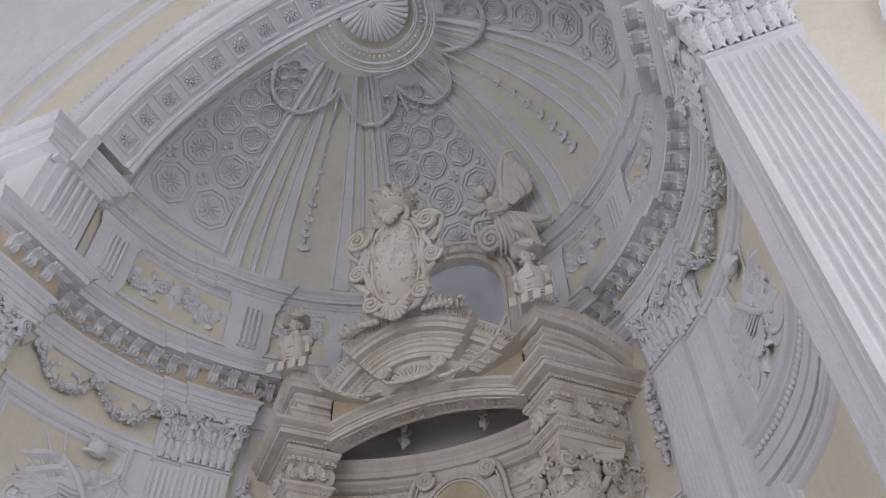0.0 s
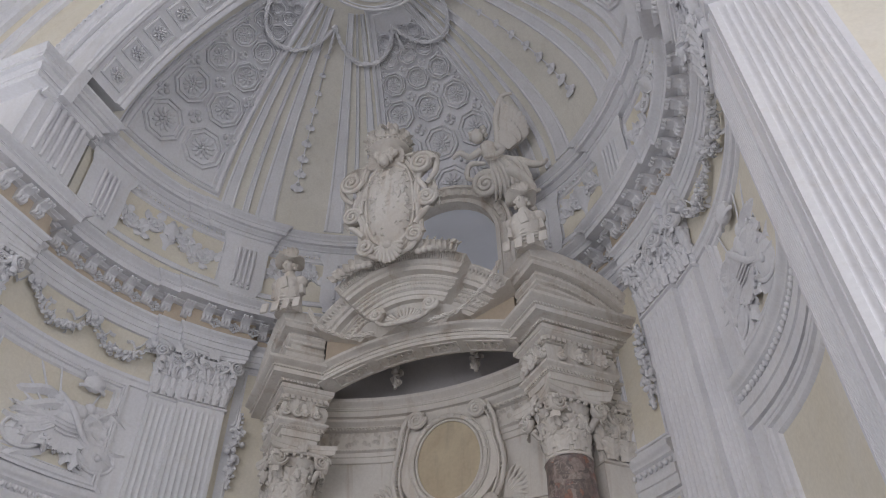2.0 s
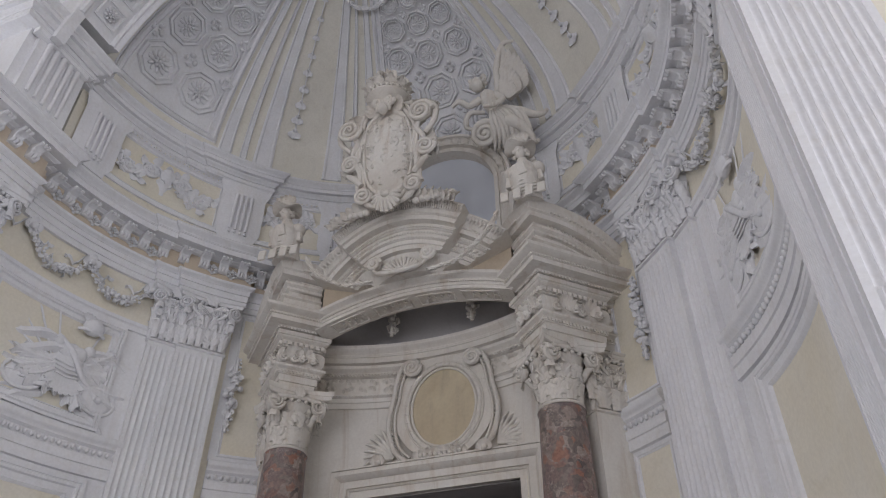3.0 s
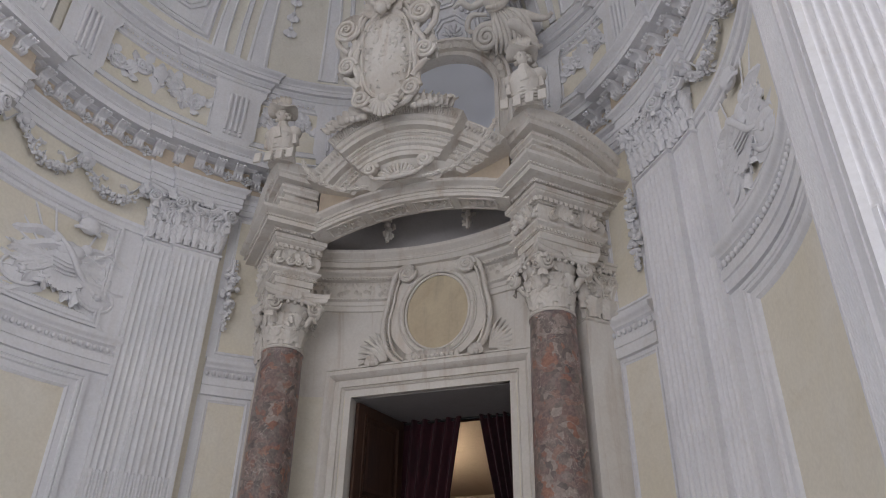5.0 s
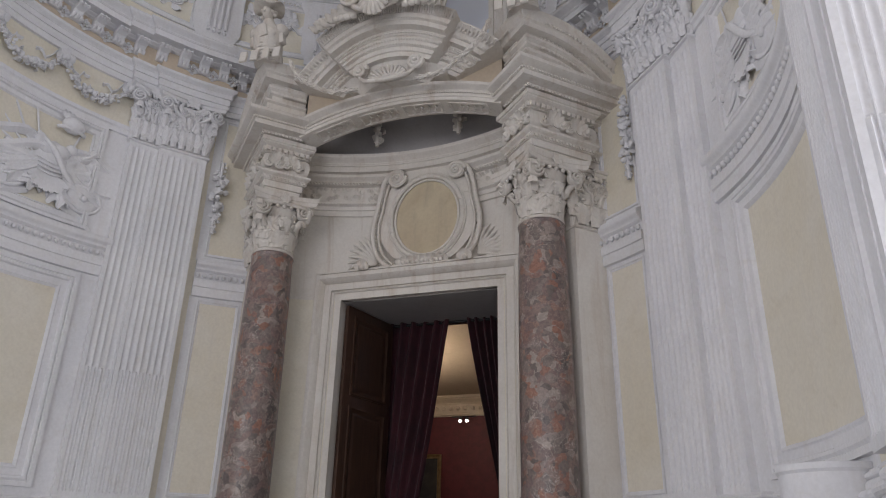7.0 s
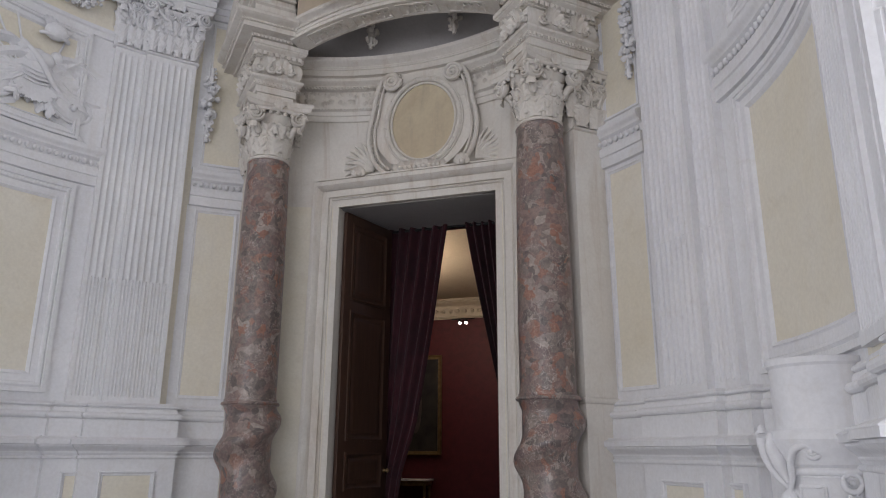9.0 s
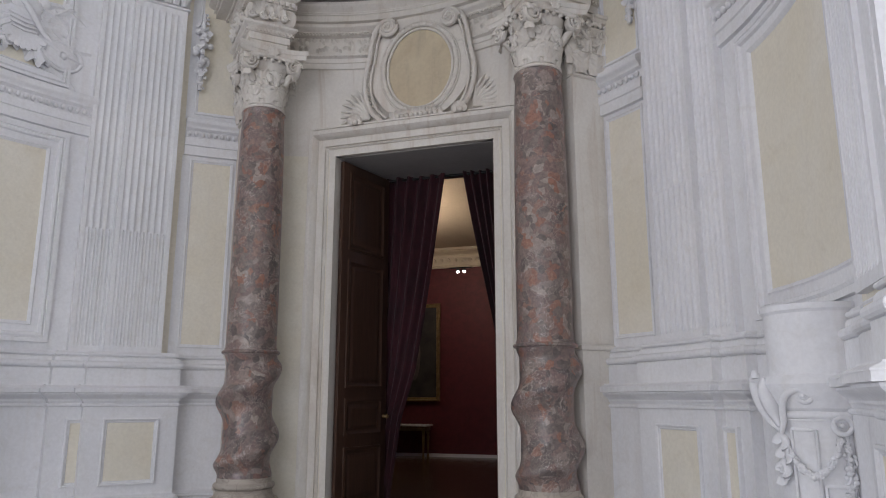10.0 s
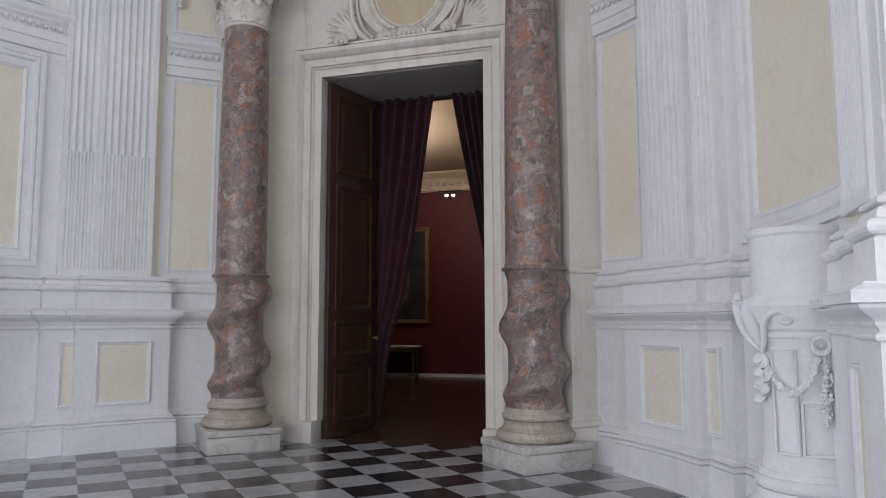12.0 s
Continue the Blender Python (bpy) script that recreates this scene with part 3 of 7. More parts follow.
# garland festoons below the shell
bm = bmesh.new()
knots = [(-86, 66), (-40, 70.5), (3.0, 70.0), (46, 69.5), (92, 66)]
for (a0, t0), (a1, t1) in zip(knots, knots[1:]):
    pts = []
    for k in range(23):
        f = k / 22
        pts.append(domep(a0 + (a1 - a0) * f, t0 + (t1 - t0) * f - 9.5 * 4 * f * (1 - f), 0.09))
    leaf_rope(bm, pts, 0.062, random.Random(int(a0) + 200))
    leaf_rope(bm, [domep(a0, t0 - 1.3 * k, 0.07) for k in range(7)], 0.044, random.Random(int(a0) + 300))
part("dome_garland", bm, WHITE, dome, "stucco leaf garland looped round the dome's eye")
# eye of the dome: ringed disc with a scallop shell
bm = bmesh.new()
CROWN = Vector((0.34, YC - 0.02, DZ + DH))


def behind_arch(bm):
    """The disc runs into the arch: keep what lies behind the arch's rear edge."""
    bmesh.ops.bisect_plane(bm, geom=bm.verts[:] + bm.edges[:] + bm.faces[:], plane_co=(0, 4.80, 0), plane_no=(0, -1, 0), clear_outer=True)


def eye_ring(bm, r, p, t):
    pts = []
    for k in range(49):
        a = 2 * math.pi * k / 48
        pts.append(CROWN + Vector((r * math.sin(a), r * math.cos(a), -p - 0.36 * r * r)))
    tube(bm, pts, t, 6, False)


for r, p, t in ((1.06, 0.02, 0.024), (1.01, 0.03, 0.014), (0.93, 0.03, 0.028), (0.75, 0.03, 0.020), (0.71, 0.05, 0.013)):
    eye_ring(bm, r, p, t)
for k in range(56):
    a = 2 * math.pi * k / 56
    blob(bm, CROWN + Vector((0.83 * math.sin(a), 0.83 * math.cos(a), -0.28)), 0.034)
behind_arch(bm)
part("eye_rings", bm, WHITE, dome)
bm = bmesh.new()
for k in range(17):
    a = radians(-80 + 10 * k)
    pts, rad = [], []
    for j in range(7):
        f = j / 6
        pts.append(CROWN + Vector((f * 0.62 * math.sin(a), -0.15 + f * 0.72 * math.cos(a), -0.06 - 0.10 * math.sin(f * 2.6))))
        rad.append(0.012 + 0.05 * f)
    tube(bm, pts, rad, 6)
for s in (-1, 1):
    volute(bm, Matrix.Translation(CROWN + Vector((s * 0.48, -0.12, -0.10))) @ pose(0, 0, 0, -90, 0, 0), 0.14, 0.06, 2, s)
    tube(bm, [CROWN + Vector((s * (0.48 - 0.4 * f), -0.22 - 0.12 * math.sin(f * 3), -0.10)) for f in (0, 0.25, 0.5, 0.75, 1)], 0.035, 6)
blob(bm, CROWN + Vector((0, -0.2, -0.1)), (0.13, 0.16, 0.07))
behind_arch(bm)
part("shell", bm, WHITE, dome, "stucco scallop shell in the dome's eye")

# ---- arch in front of the dome ----
AZ, AR = 9.80, 4.14
arch_w = tagged(new("arch_front"), "broad white stucco arch with square rosette coffers", "arch", kind="structure")


def arc_pts(r, zc, a0, a1, n=60, xs=0.0):
    return [(xs + r * math.sin(radians(a0 + (a1 - a0) * i / n)), zc + r * math.cos(radians(a0 + (a1 - a0) * i / n))) for i in range(n + 1)]


def soffit_strip(bm, r, y0, y1, a0, a1, prof=None, n=60):
    """A curved strip below the arch: prof (share of the depth, drop) across it."""
    prof = prof or [(0, 0), (1, 0)]
    rings = []
    for i in range(n + 1):
        a = radians(a0 + (a1 - a0) * i / n)
        ring = [(math.sin(a) * (r - d), y0 + (y1 - y0) * s, AZ + math.cos(a) * (r - d)) for s, d in prof]
        ring += [(math.sin(a) * (r + 0.25), y1, AZ + math.cos(a) * (r + 0.25)), (math.sin(a) * (r + 0.25), y0, AZ + math.cos(a) * (r + 0.25))]
        rings.append(ring)
    skin(bm, rings, close=True, cap=True)


bm = bmesh.new()
soffit_strip(bm, AR, 4.02, 4.86, -71, 71, [(0, 0.02), (0.03, 0.06), (0.08, 0.06), (0.12, 0.03), (0.15, 0.0), (0.80, 0.0), (0.82, 0.03), (0.86, 0.05), (0.90, 0.03), (0.95, 0.05), (1.0, 0.05)])
part("arch_soffit", bm, WHITE, arch_w)
bm_q = bmesh.new()
k = -66.0
ROSE2 = rosette_mesh("arch_rosette", 9, WHITE)
while k < 67:
    a = radians(k)
    m = Matrix.Translation((math.sin(a) * AR, 4.42, AZ + math.cos(a) * AR)) @ pose(0, 0, 0, 0, k, 0) @ pose(0, 0, 0, 90)
    h = 0.19
    loops = []
    for s, d in ((1.0, -0.01), (1.0, 0.035), (0.86, 0.045), (0.8, 0.02), (0.74, 0.015), (0.70, -0.01)):
        loops.append([m @ Vector((sx * h * s, -d, sz * h * 1.15 * s)) for sx, sz in ((-1, -1), (1, -1), (1, 1), (-1, 1))])
    nest(bm_q, loops)
    shared("arch_rosette", ROSE2, arch_w, m @ pose(0, -0.01, 0) @ Matrix.Diagonal((0.135, 0.19, 0.135, 1)))
    k += 7.3
part("coffer_frames", bm_q, WHITE, arch_w)
# stepped faces of the arch towards the hall, then the hall's end wall over it
ARCS = lambda r, a=80: arc_pts(r, AZ, -a, a, 72)
for nm, r, prof, y, mt in (
    ("archivolt", AR, [(0.0, -0.02), (0.05, -0.02), (0.07, 0.03), (0.05, 0.07), (0.03, 0.09), (0.03, 0.55), (0.06, 0.57), (0.08, 0.62), (0.05, 0.66), (0.0, 0.68)], 4.04, WHITE),
    ("archivolt", AR + 0.68, [(0.0, 0.0), (0.05, 0.0), (0.05, 0.10), (0.08, 0.12), (0.11, 0.18), (0.08, 0.24), (0.13, 0.27), (0.13, 0.33), (0.06, 0.38)], 3.96, WHITE),
    ("arch_band", AR + 1.06, [(0.0, 0.0), (0.0, 1.22)], 3.86, CREAM),
    ("outer_archivolt", AR + 2.28, [(0.0, 0.0), (0.06, 0.01), (0.10, 0.06), (0.10, 0.16), (0.15, 0.19), (0.15, 0.30), (0.08, 0.34), (0.0, 0.36)], 3.86, WHITE),
    ("arch_band", AR + 2.64, [(0.0, 0.0), (0.10, 0.45)], 3.86, CREAM),
    ("outer_archivolt", AR + 3.09, [(0.10, 0.0), (0.2, 0.02), (0.24, 0.08), (0.22, 0.16), (0.30, 0.22), (0.30, 0.3), (0.2, 0.34)], 3.86, WHITE),
    ("arch_band", AR + 3.43, [(0.18, 0.0), (1.6, 4.2)], 3.86, WHITE),
):
    bm = bmesh.new()
    sweep_elev(bm, prof, ARCS(r), y, 0.12)
    part(nm, bm, mt, arch_w)
bm = bmesh.new()
for i in range(110):
    a = radians(-78 + 156 * i / 109)
    r = AR + 0.96
    blob(bm, (r * math.sin(a), 3.83, AZ + r * math.cos(a)), (0.035, 0.03, 0.035))
part("bead_row", bm, WHITE, arch_w)

# ---- capitals and pilasters ----


def flute_plan(w, d, n, reed, margin):
    """Front outline of a fluted pilaster from left to right, x along the width, y to the front negative."""
    pts = [(-w / 2, 0.06), (-w / 2, -d)]
    step = (w - 2 * margin) / n
    for i in range(n):
        c = -w / 2 + margin + step * (i + 0.5)
        h = step * 0.43
        for k in range(7):
            a = math.pi * k / 6
            dep = h * 0.6 * math.sin(a)
            if reed:
                dep = h * 0.85 * abs(math.sin(2 * a)) * (0.55 if 1 < k < 5 else 0.8)
            pts.append((c - h * math.cos(a), -d + dep))
    pts += [(w / 2, -d), (w / 2, 0.06)]
    return pts


def shaft_mesh(w, d, n, z0, zm, z1, margin=0.05):
    """A fluted shaft, its flutes filled with reeds below zm."""
    bm = bmesh.new()
    plain = [(x, min(y, -d) if abs(x) < w / 2 - 1e-4 else y) for x, y in flute_plan(w, d, n, False, margin)]
    rd, fl = flute_plan(w, d, n, True, margin), flute_plan(w, d, n, False, margin)
    rings = []
    for z, p in ((z0, plain), (z0 + 0.07, plain), (z0 + 0.10, rd), (zm - 0.02, rd), (zm, fl), (z1 - 0.12, fl), (z1 - 0.08, plain), (z1, plain)):
        rings.append([(x, y, z) for x, y in p])
    skin(bm, rings, close=True, cap=True)
    return bm


def unit_leaf(name, mat):
    bm = bmesh.new()
    leaf(bm, Matrix.Identity(4), 1.0, 1.0, 0.36, 0.10, 10, 22, 4.5)
    return mesh_of(name, bm, mat)


def unit_scroll(name, mat, side):
    bm = bmesh.new()
    volute(bm, Matrix.Identity(4), 1.0, 0.36, 2.3, side, 40, 7)
    return mesh_of(name, bm, mat)


LEAVES = {m.name: unit_leaf("acanthus_leaf", m) for m in (WHITE, STONE)}
SCROLLS = {(m.name, k): unit_scroll("scroll", m, k) for m in (WHITE, STONE) for k in (-1, 1)}


def add_leaf(parent, mat, m, w, h):
    shared("acanthus_leaf", LEAVES[mat.name], parent, m @ Matrix.Diagonal((w, 0.42 * h, h, 1)))


def add_scroll(parent, mat, m, r, side):
    shared("scroll", SCROLLS[mat.name, side], parent, m @ Matrix.Diagonal((r, 1.9 * r, r, 1)))


def flat_capital(t, mat, w, d, h, z, leaves=3, turn=0.0, label=""):
    """A composite capital for a pilaster: two rows of acanthus, corner scrolls, bead necking and a moulded abacus."""
    rot = pose(0, 0, 0, 0, 0, turn)
    bm = bmesh.new()
    pl = [(-w / 2, 0.05), (-w / 2, -d), (w / 2, -d), (w / 2, 0.05)]
    sweep(bm, [(0.0, z), (0.03, z + 0.015), (0.03, z + 0.04), (0.0, z + 0.055)], pl, 0.02)
    sweep(bm, [(-0.01, z + 0.05), (0.0, z + h * 0.45), (0.05, z + h * 0.75), (0.07, z + h * 0.82)], pl, 0.02)
    for sx in (-1, 1):
        tube(bm, [(sx * (w * 0.14 + w * 0.34 * f), -d - 0.07 - 0.04 * f, z + h * (0.60 + 0.22 * f - 0.05 * math.sin(f * 3))) for f in (0, 0.3, 0.6, 1)], h * 0.03, 6)
        tube(bm, [(sx * w * 0.10, -d - 0.03, z + h * 0.42), (sx * w * 0.12, -d - 0.07, z + h * 0.56), (sx * w * 0.17, -d - 0.09, z + h * 0.66)], [h * 0.03, h * 0.028, h * 0.02], 6)
    for k in range(9):
        blob(bm, ((-0.5 + (k + 0.5) / 9) * w, -d - 0.085, z + h * 0.845), (w * 0.045, 0.03, h * 0.035))
    ab = [(0.05, z + h * 0.88), (0.10, z + h * 0.90), (0.11, z + h * 0.95), (0.13, z + h * 0.96), (0.14, z + h)]
    n = 10
    path = [(-w / 2 - 0.03, 0.05), (-w / 2 - 0.03, -d)] + [(-w / 2 - 0.03 + (w + 0.06) * i / n, -d + 0.05 * math.sin(math.pi * i / n)) for i in range(1, n)] + [(w / 2 + 0.03, -d), (w / 2 + 0.03, 0.05)]
    sweep(bm, ab, path, 0.04)
    cap = part("capital", bm, mat, t, label, rot)
    for row, (zz, hh, k) in enumerate(((z + 0.05, h * 0.36, leaves), (z + h * 0.20, h * 0.50, leaves + 1))):
        for i in range(k):
            x = (-0.5 + (i + 0.5) / k) * w if row == 0 else (-0.5 + i / (k - 1)) * w * 0.98
            add_leaf(cap, mat, pose(x, -d - (0.05 if row == 0 else 0.015), zz, 3), w / leaves * 1.22, hh * 1.06)
        for sx in (-1, 1):
            for y in ((-d * 0.75, -d * 0.25) if d > 0.12 else (-d * 0.5,)):
                add_leaf(cap, mat, pose(sx * (w / 2 + 0.02), y, zz, 0, 0, sx * 90), 0.10, hh)
    for sx in (-1, 1):
        add_scroll(cap, mat, pose(sx * (w / 2 + 0.02), -d - 0.10, z + h * 0.77, 0, 0, sx * 20), h * 0.125, -sx)
        add_scroll(cap, mat, pose(sx * w * 0.15, -d - 0.08, z + h * 0.71), h * 0.075, sx)
        add_leaf(cap, mat, pose(sx * (w / 2 + 0.0), -d - 0.13, z + h * 0.70, 0, 180), 0.10, h * 0.18)
    for i in range(leaves):
        x = (-0.5 + (i + 0.5) / leaves) * w
        add_leaf(cap, mat, pose(x, -d - 0.05, z + h * 0.46, -6, 14 * (-1) ** i), w / leaves * 0.62, h * 0.30)
        add_leaf(cap, mat, pose(x + 0.25 * w / leaves, -d - 0.07, z + h * 0.60, -4, -20 * (-1) ** i), w / leaves * 0.5, h * 0.22)
    rnd = random.Random(int(100 * w) + leaves)
    for k in range(leaves * 7):
        zz = rnd.uniform(0.10, 0.80)
        add_leaf(cap, mat, pose(rnd.uniform(-0.5, 0.5) * w, -d - 0.055 - 0.06 * zz, z + h * zz, rnd.uniform(-20, 12), rnd.uniform(-75, 75)), rnd.uniform(0.055, 0.085), rnd.uniform(0.08, 0.15))
    for k in range(6):
        add_leaf(cap, mat, pose(0, -d - 0.10, z + h * 0.93, 0, 60 * k), h * 0.10, h * 0.12)
    return cap


def pilaster(m, w, d, n, label, ped, pw, leaves=4, z0=2.19, margin=0.05, pm=None):
    t = thing("pilaster", label, "pilaster", m, "fluted pilasters of the niche")
    part("shaft", shaft_mesh(w, d, n, z0, 3.80, 7.14, margin), WHITE, t)
    flat_capital(t, WHITE, w, d, 0.94, 7.14, leaves, 0.0, "white stucco composite capital with acanthus leaves")
    rel = m.inverted() @ pm if pm else Matrix.Identity(4)
    # panelled pedestal face with a cream field
    bm = bmesh.new()
    loops = []
    for i, o in PEDFRAME:
        a = pw - i
        loops.append([rel @ Vector((sx * a, -ped - 0.010 - o, zz)) for sx, zz in ((-1, 0.55 + i), (1, 0.55 + i), (1, 1.36 - i), (-1, 1.36 - i))])
    nest(bm, loops)
    part("pedestal_frame", bm, WHITE, t)
    bm = bmesh.new()
    a = pw - 0.045
    box(bm, -a, a, -ped - 0.016, -ped + 0.03, 0.595, 1.315, 0, rel)
    part("pedestal_panel", bm, CREAM, t, "cream painted pedestal panel")
    return t


PEDFRAME = [(0, -0.01), (0, 0.03), (0.014, 0.038), (0.028, 0.03), (0.034, 0.018), (0.046, 0.016), (0.056, 0.006), (0.062, -0.01)]
LABP = "white fluted stucco pilaster with reeded lower flutes and composite capital"
for s in (-1, 1):
    pilaster(at_phi(s * 50.8, RW), 0.70, 0.19, 7, LABP, 0.31, 0.33, 6, pm=at_phi(-50.4 if s < 0 else 51.6, RW))
    pilaster(at_phi(s * 57.75, RW), 0.44, 0.10, 4, "narrow white half pilaster beside a wider fluted pilaster", 0.21, 0.125, 4, pm=at_phi(-58.6 if s < 0 else 60.6, RW))
    pilaster(pose(s * 4.45, 4.33, 0, 0, 0, -s * 90), 0.66, 0.06, 9, "white fluted jamb pilaster below the broad arch", 0.03, 0.26, 6)
    pilaster(pose(s * 4.82, 3.85, 0), 0.78, 0.12, 10, "broad white fluted pilaster at the hall's corner", 0.18, 0.34, 7)

# modillion brackets under the great cornice, with a flower between each pair


def modillion_mesh():
    bm = bmesh.new()
    pts = [(0, -0.02), (0, 0.26), (0.22, 0.26), (0.235, 0.235), (0.22, 0.20), (0.17, 0.185), (0.11, 0.15), (0.075, 0.08), (0.085, 0.03), (0.05, -0.02)]
    rings = [[(x, -o, z) for o, z in pts] for x in (-0.06, -0.045, -0.02, 0.02, 0.045, 0.06)]
    for i, g in enumerate((0, 0.015, 0.0, 0.0, 0.015, 0)):
        rings[i] = [(x, y - (g if y < -0.05 else 0), z) for x, y, z in rings[i]]
    skin(bm, rings, close=True, cap=True)
    for sx in (-0.045, 0, 0.045):
        tube(bm, [(sx, -0.21, 0.19), (sx, -0.245, 0.215), (sx, -0.235, 0.245)], 0.02, 6)
        tube(bm, [(sx, -0.06, 0.0), (sx, -0.10, 0.03), (sx, -0.09, 0.08)], 0.02, 6)
    bmesh.ops.transform(bm, matrix=pose(0, 0, 0.065) @ Matrix.Diagonal((1.25, 1.0, 0.75, 1)), verts=bm.verts)
    return mesh_of("modillion", bm, WHITE)


MODI = modillion_mesh()
FLOWER = rosette_mesh("frieze_flower", 5, WHITE)
cornice_t = thing("bracket_course", "row of white scroll brackets and flowers under the great cornice", "cornice", kind="structure")
k = -88.0
i = 0
while k < 89:
    d = 0.09
    for b0, b1, bd in ENT:
        if b0 <= k <= b1:
            d += bd
    if not -21 < k < 21:
        shared("modillion", MODI, cornice_t, at_phi(k, RW - d + 0.005, 8.53))
        shared("frieze_flower", FLOWER, cornice_t, at_phi(k + 2.1, RW - d, 8.62) @ Matrix.Diagonal((0.10, 0.14, 0.10, 1)))
    k += 4.2
for s in (-1, 1):
    for y in (3.95, 4.25, 4.55):
        shared("modillion", MODI, cornice_t, pose(s * (4.45 - 0.20), y, 8.53, 0, 0, -s * 90))
    for x in (4.4, 4.72, 5.04, 5.36, 5.68, 6.0, 6.32):
        shared("modillion", MODI, cornice_t, pose(s * x, 3.85 - (0.20 if x < 5.3 else 0.08), 8.53))

# ---- wall bays: moulded frames, cream fields, reliefs ----
bays = thing("wall_panels", "moulded white frames round cream painted wall panels", "wall panel", kind="structure")


def bay(phi0, phi1, z0, z1, mat=CREAM, lev=FRAME, r=RW):
    bm = bmesh.new()
    cyl_frame(bm, phi0, phi1, z0, z1, r, lev)
    part("panel_frame", bm, WHITE, bays)


BIG = [(0, -0.01), (0, 0.05), (0.05, 0.05), (0.06, 0.035), (0.085, 0.055), (0.11, 0.05), (0.125, 0.02), (0.20, 0.018), (0.215, 0.03), (0.235, 0.02), (0.25, 0.0), (0.26, -0.01)]
bm_band, bm_egg, bm_white = bmesh.new(), bmesh.new(), bmesh.new()
for s in (-1, 1):
    lo, hi = (63.5, 91.0)
    a, b = (lo, hi) if s > 0 else (-hi, -lo)
    bay(a, b, 2.28, 4.98, lev=BIG)
    bay(a + 1, b - 1, 5.62, 7.22, lev=[(i * 0.7, p) for i, p in BIG])
    a2, b2 = (36.0, 43.6) if s > 0 else (-43.6, -36.0)
    bay(a2, b2, 2.28, 4.98, lev=[(i * 0.5, p * 0.7) for i, p in FRAME])
    bay(a2, b2, 5.66, 8.02, lev=[(i * 0.5, p * 0.7) for i, p in FRAME])
    for p0, p1 in (((59.8, b) if s > 0 else (a, -59.8)), (a2 - 1.2, b2 + 0.6)):
        pth = [(cylp(p0 + (p1 - p0) * k / 14, RW, 0).x, cylp(p0 + (p1 - p0) * k / 14, RW, 0).y) for k in range(15)]
        sweep(bm_band, [(0, 5.02), (0.05, 5.03), (0.05, 5.16), (0.07, 5.17), (0.07, 5.28), (0.03, 5.30), (0.03, 5.40), (0.06, 5.42)] + cyma(0.07, 0.12, 5.43, 5.52) + [(0.12, 5.56), (0.03, 5.60)], pth, 0.03)
        for k in range(int((p1 - p0) / 1.15)):
            c = cylp(p0 + 1.15 * (k + 0.5), RW - 0.055, 5.345)
            blob(bm_egg, c, (0.034, 0.034, 0.045))
        # plain white strips beside and above the panels
        sweep(bm_white, [(0, 7.22), (0.035, 7.23), (0.035, 7.30), (0.06, 7.32), (0.06, 7.37), (0, 7.40)], pth if p1 - p0 > 15 else [(x, y) for x, y in pth[:1]] + pth[-1:], 0.03) if p1 - p0 > 15 else None
part("string_course", bm_band, WHITE, bays)
part("egg_row", bm_egg, WHITE, bays)
part("garland_rail", bm_white, WHITE, bays)
# white surrounds of the cream fields
for s in (-1, 1):
    for p0, p1, z0, z1, q0, q1, y0, y1 in ((59.6, 92.0, 2.17, 5.03, 66.5, 88.0, 2.52, 4.74), (59.6, 92.0, 5.58, 7.24, 65.8, 88.5, 5.78, 7.06), (35.0, 45.0, 2.17, 5.03, 36.5, 43.1, 2.32, 4.94), (35.0, 45.0, 5.58, 8.1, 36.5, 43.1, 5.70, 7.98)):
        loops = []
        for (f0, f1, v0, v1), o in (((p0, p1, z0, z1), 0.004), ((q0, q1, y0, y1), 0.004), ((q0, q1, y0, y1), -0.01)):
            l = []
            for u, v in rect_loop(f0, f1, v0, v1, 0, 8):
                l.append(cylp(s * u, RW - o, v))
            loops.append(l)
        bm = bmesh.new()
        nest(bm, loops)
        part("white_surround", bm, WHITE, bays)


def garland(bm, p0, p1, sag, rad, n=26, drop=Vector((0, 0, -1)), jit=1.0, bulge=1.0):
    p0, p1 = Vector(p0), Vector(p1)
    for k in range(n + 1):
        f = k / n
        c = p0.lerp(p1, f) + drop * sag * 4 * f * (1 - f)
        rr = rad * (0.65 + bulge * 1.4 * f * (1 - f))
        for q in range(5):
            off = Vector((random.uniform(-1, 1), random.uniform(-1, 1), random.uniform(-1, 1))) * rr * jit
            s = rr * random.uniform(0.38, 0.62)
            if q < 3:
                blob(bm, c + off * 0.8, s)
            else:
                leaf(bm, Matrix.Translation(c + off * 0.8) @ Euler((random.uniform(-1.2, 0.6), random.uniform(0, 6.28), random.uniform(-0.8, 0.8))).to_matrix().to_4x4(), s * 1.6, s * 2.6, 0.5, 0.008, 2, 3, 2)


def tassel(bm, p, length, rad, m=None):
    p = Vector(p)
    n = max(6, int(length / rad * 1.1))
    tube(bm, [p, p - Vector((0, 0, length))], rad * 0.35, 6)
    for k in range(n):
        f = k / n
        w = rad * (0.55 + 0.75 * math.sin(math.pi * min(1, f * 1.08)))
        for q in range(4):
            c = p + Vector((random.uniform(-1, 1) * w * 0.8, random.uniform(-1, 1) * w * 0.8, -length * f))
            if q < 2:
                blob(bm, c, w * random.uniform(0.4, 0.6))
            else:
                leaf(bm, Matrix.Translation(c) @ Euler((random.uniform(-0.9, 0.3), math.pi + random.uniform(-0.9, 0.9), random.uniform(-0.8, 0.8))).to_matrix().to_4x4(), w * 0.9, w * 1.5, 0.4, 0.01, 2, 3, 2)


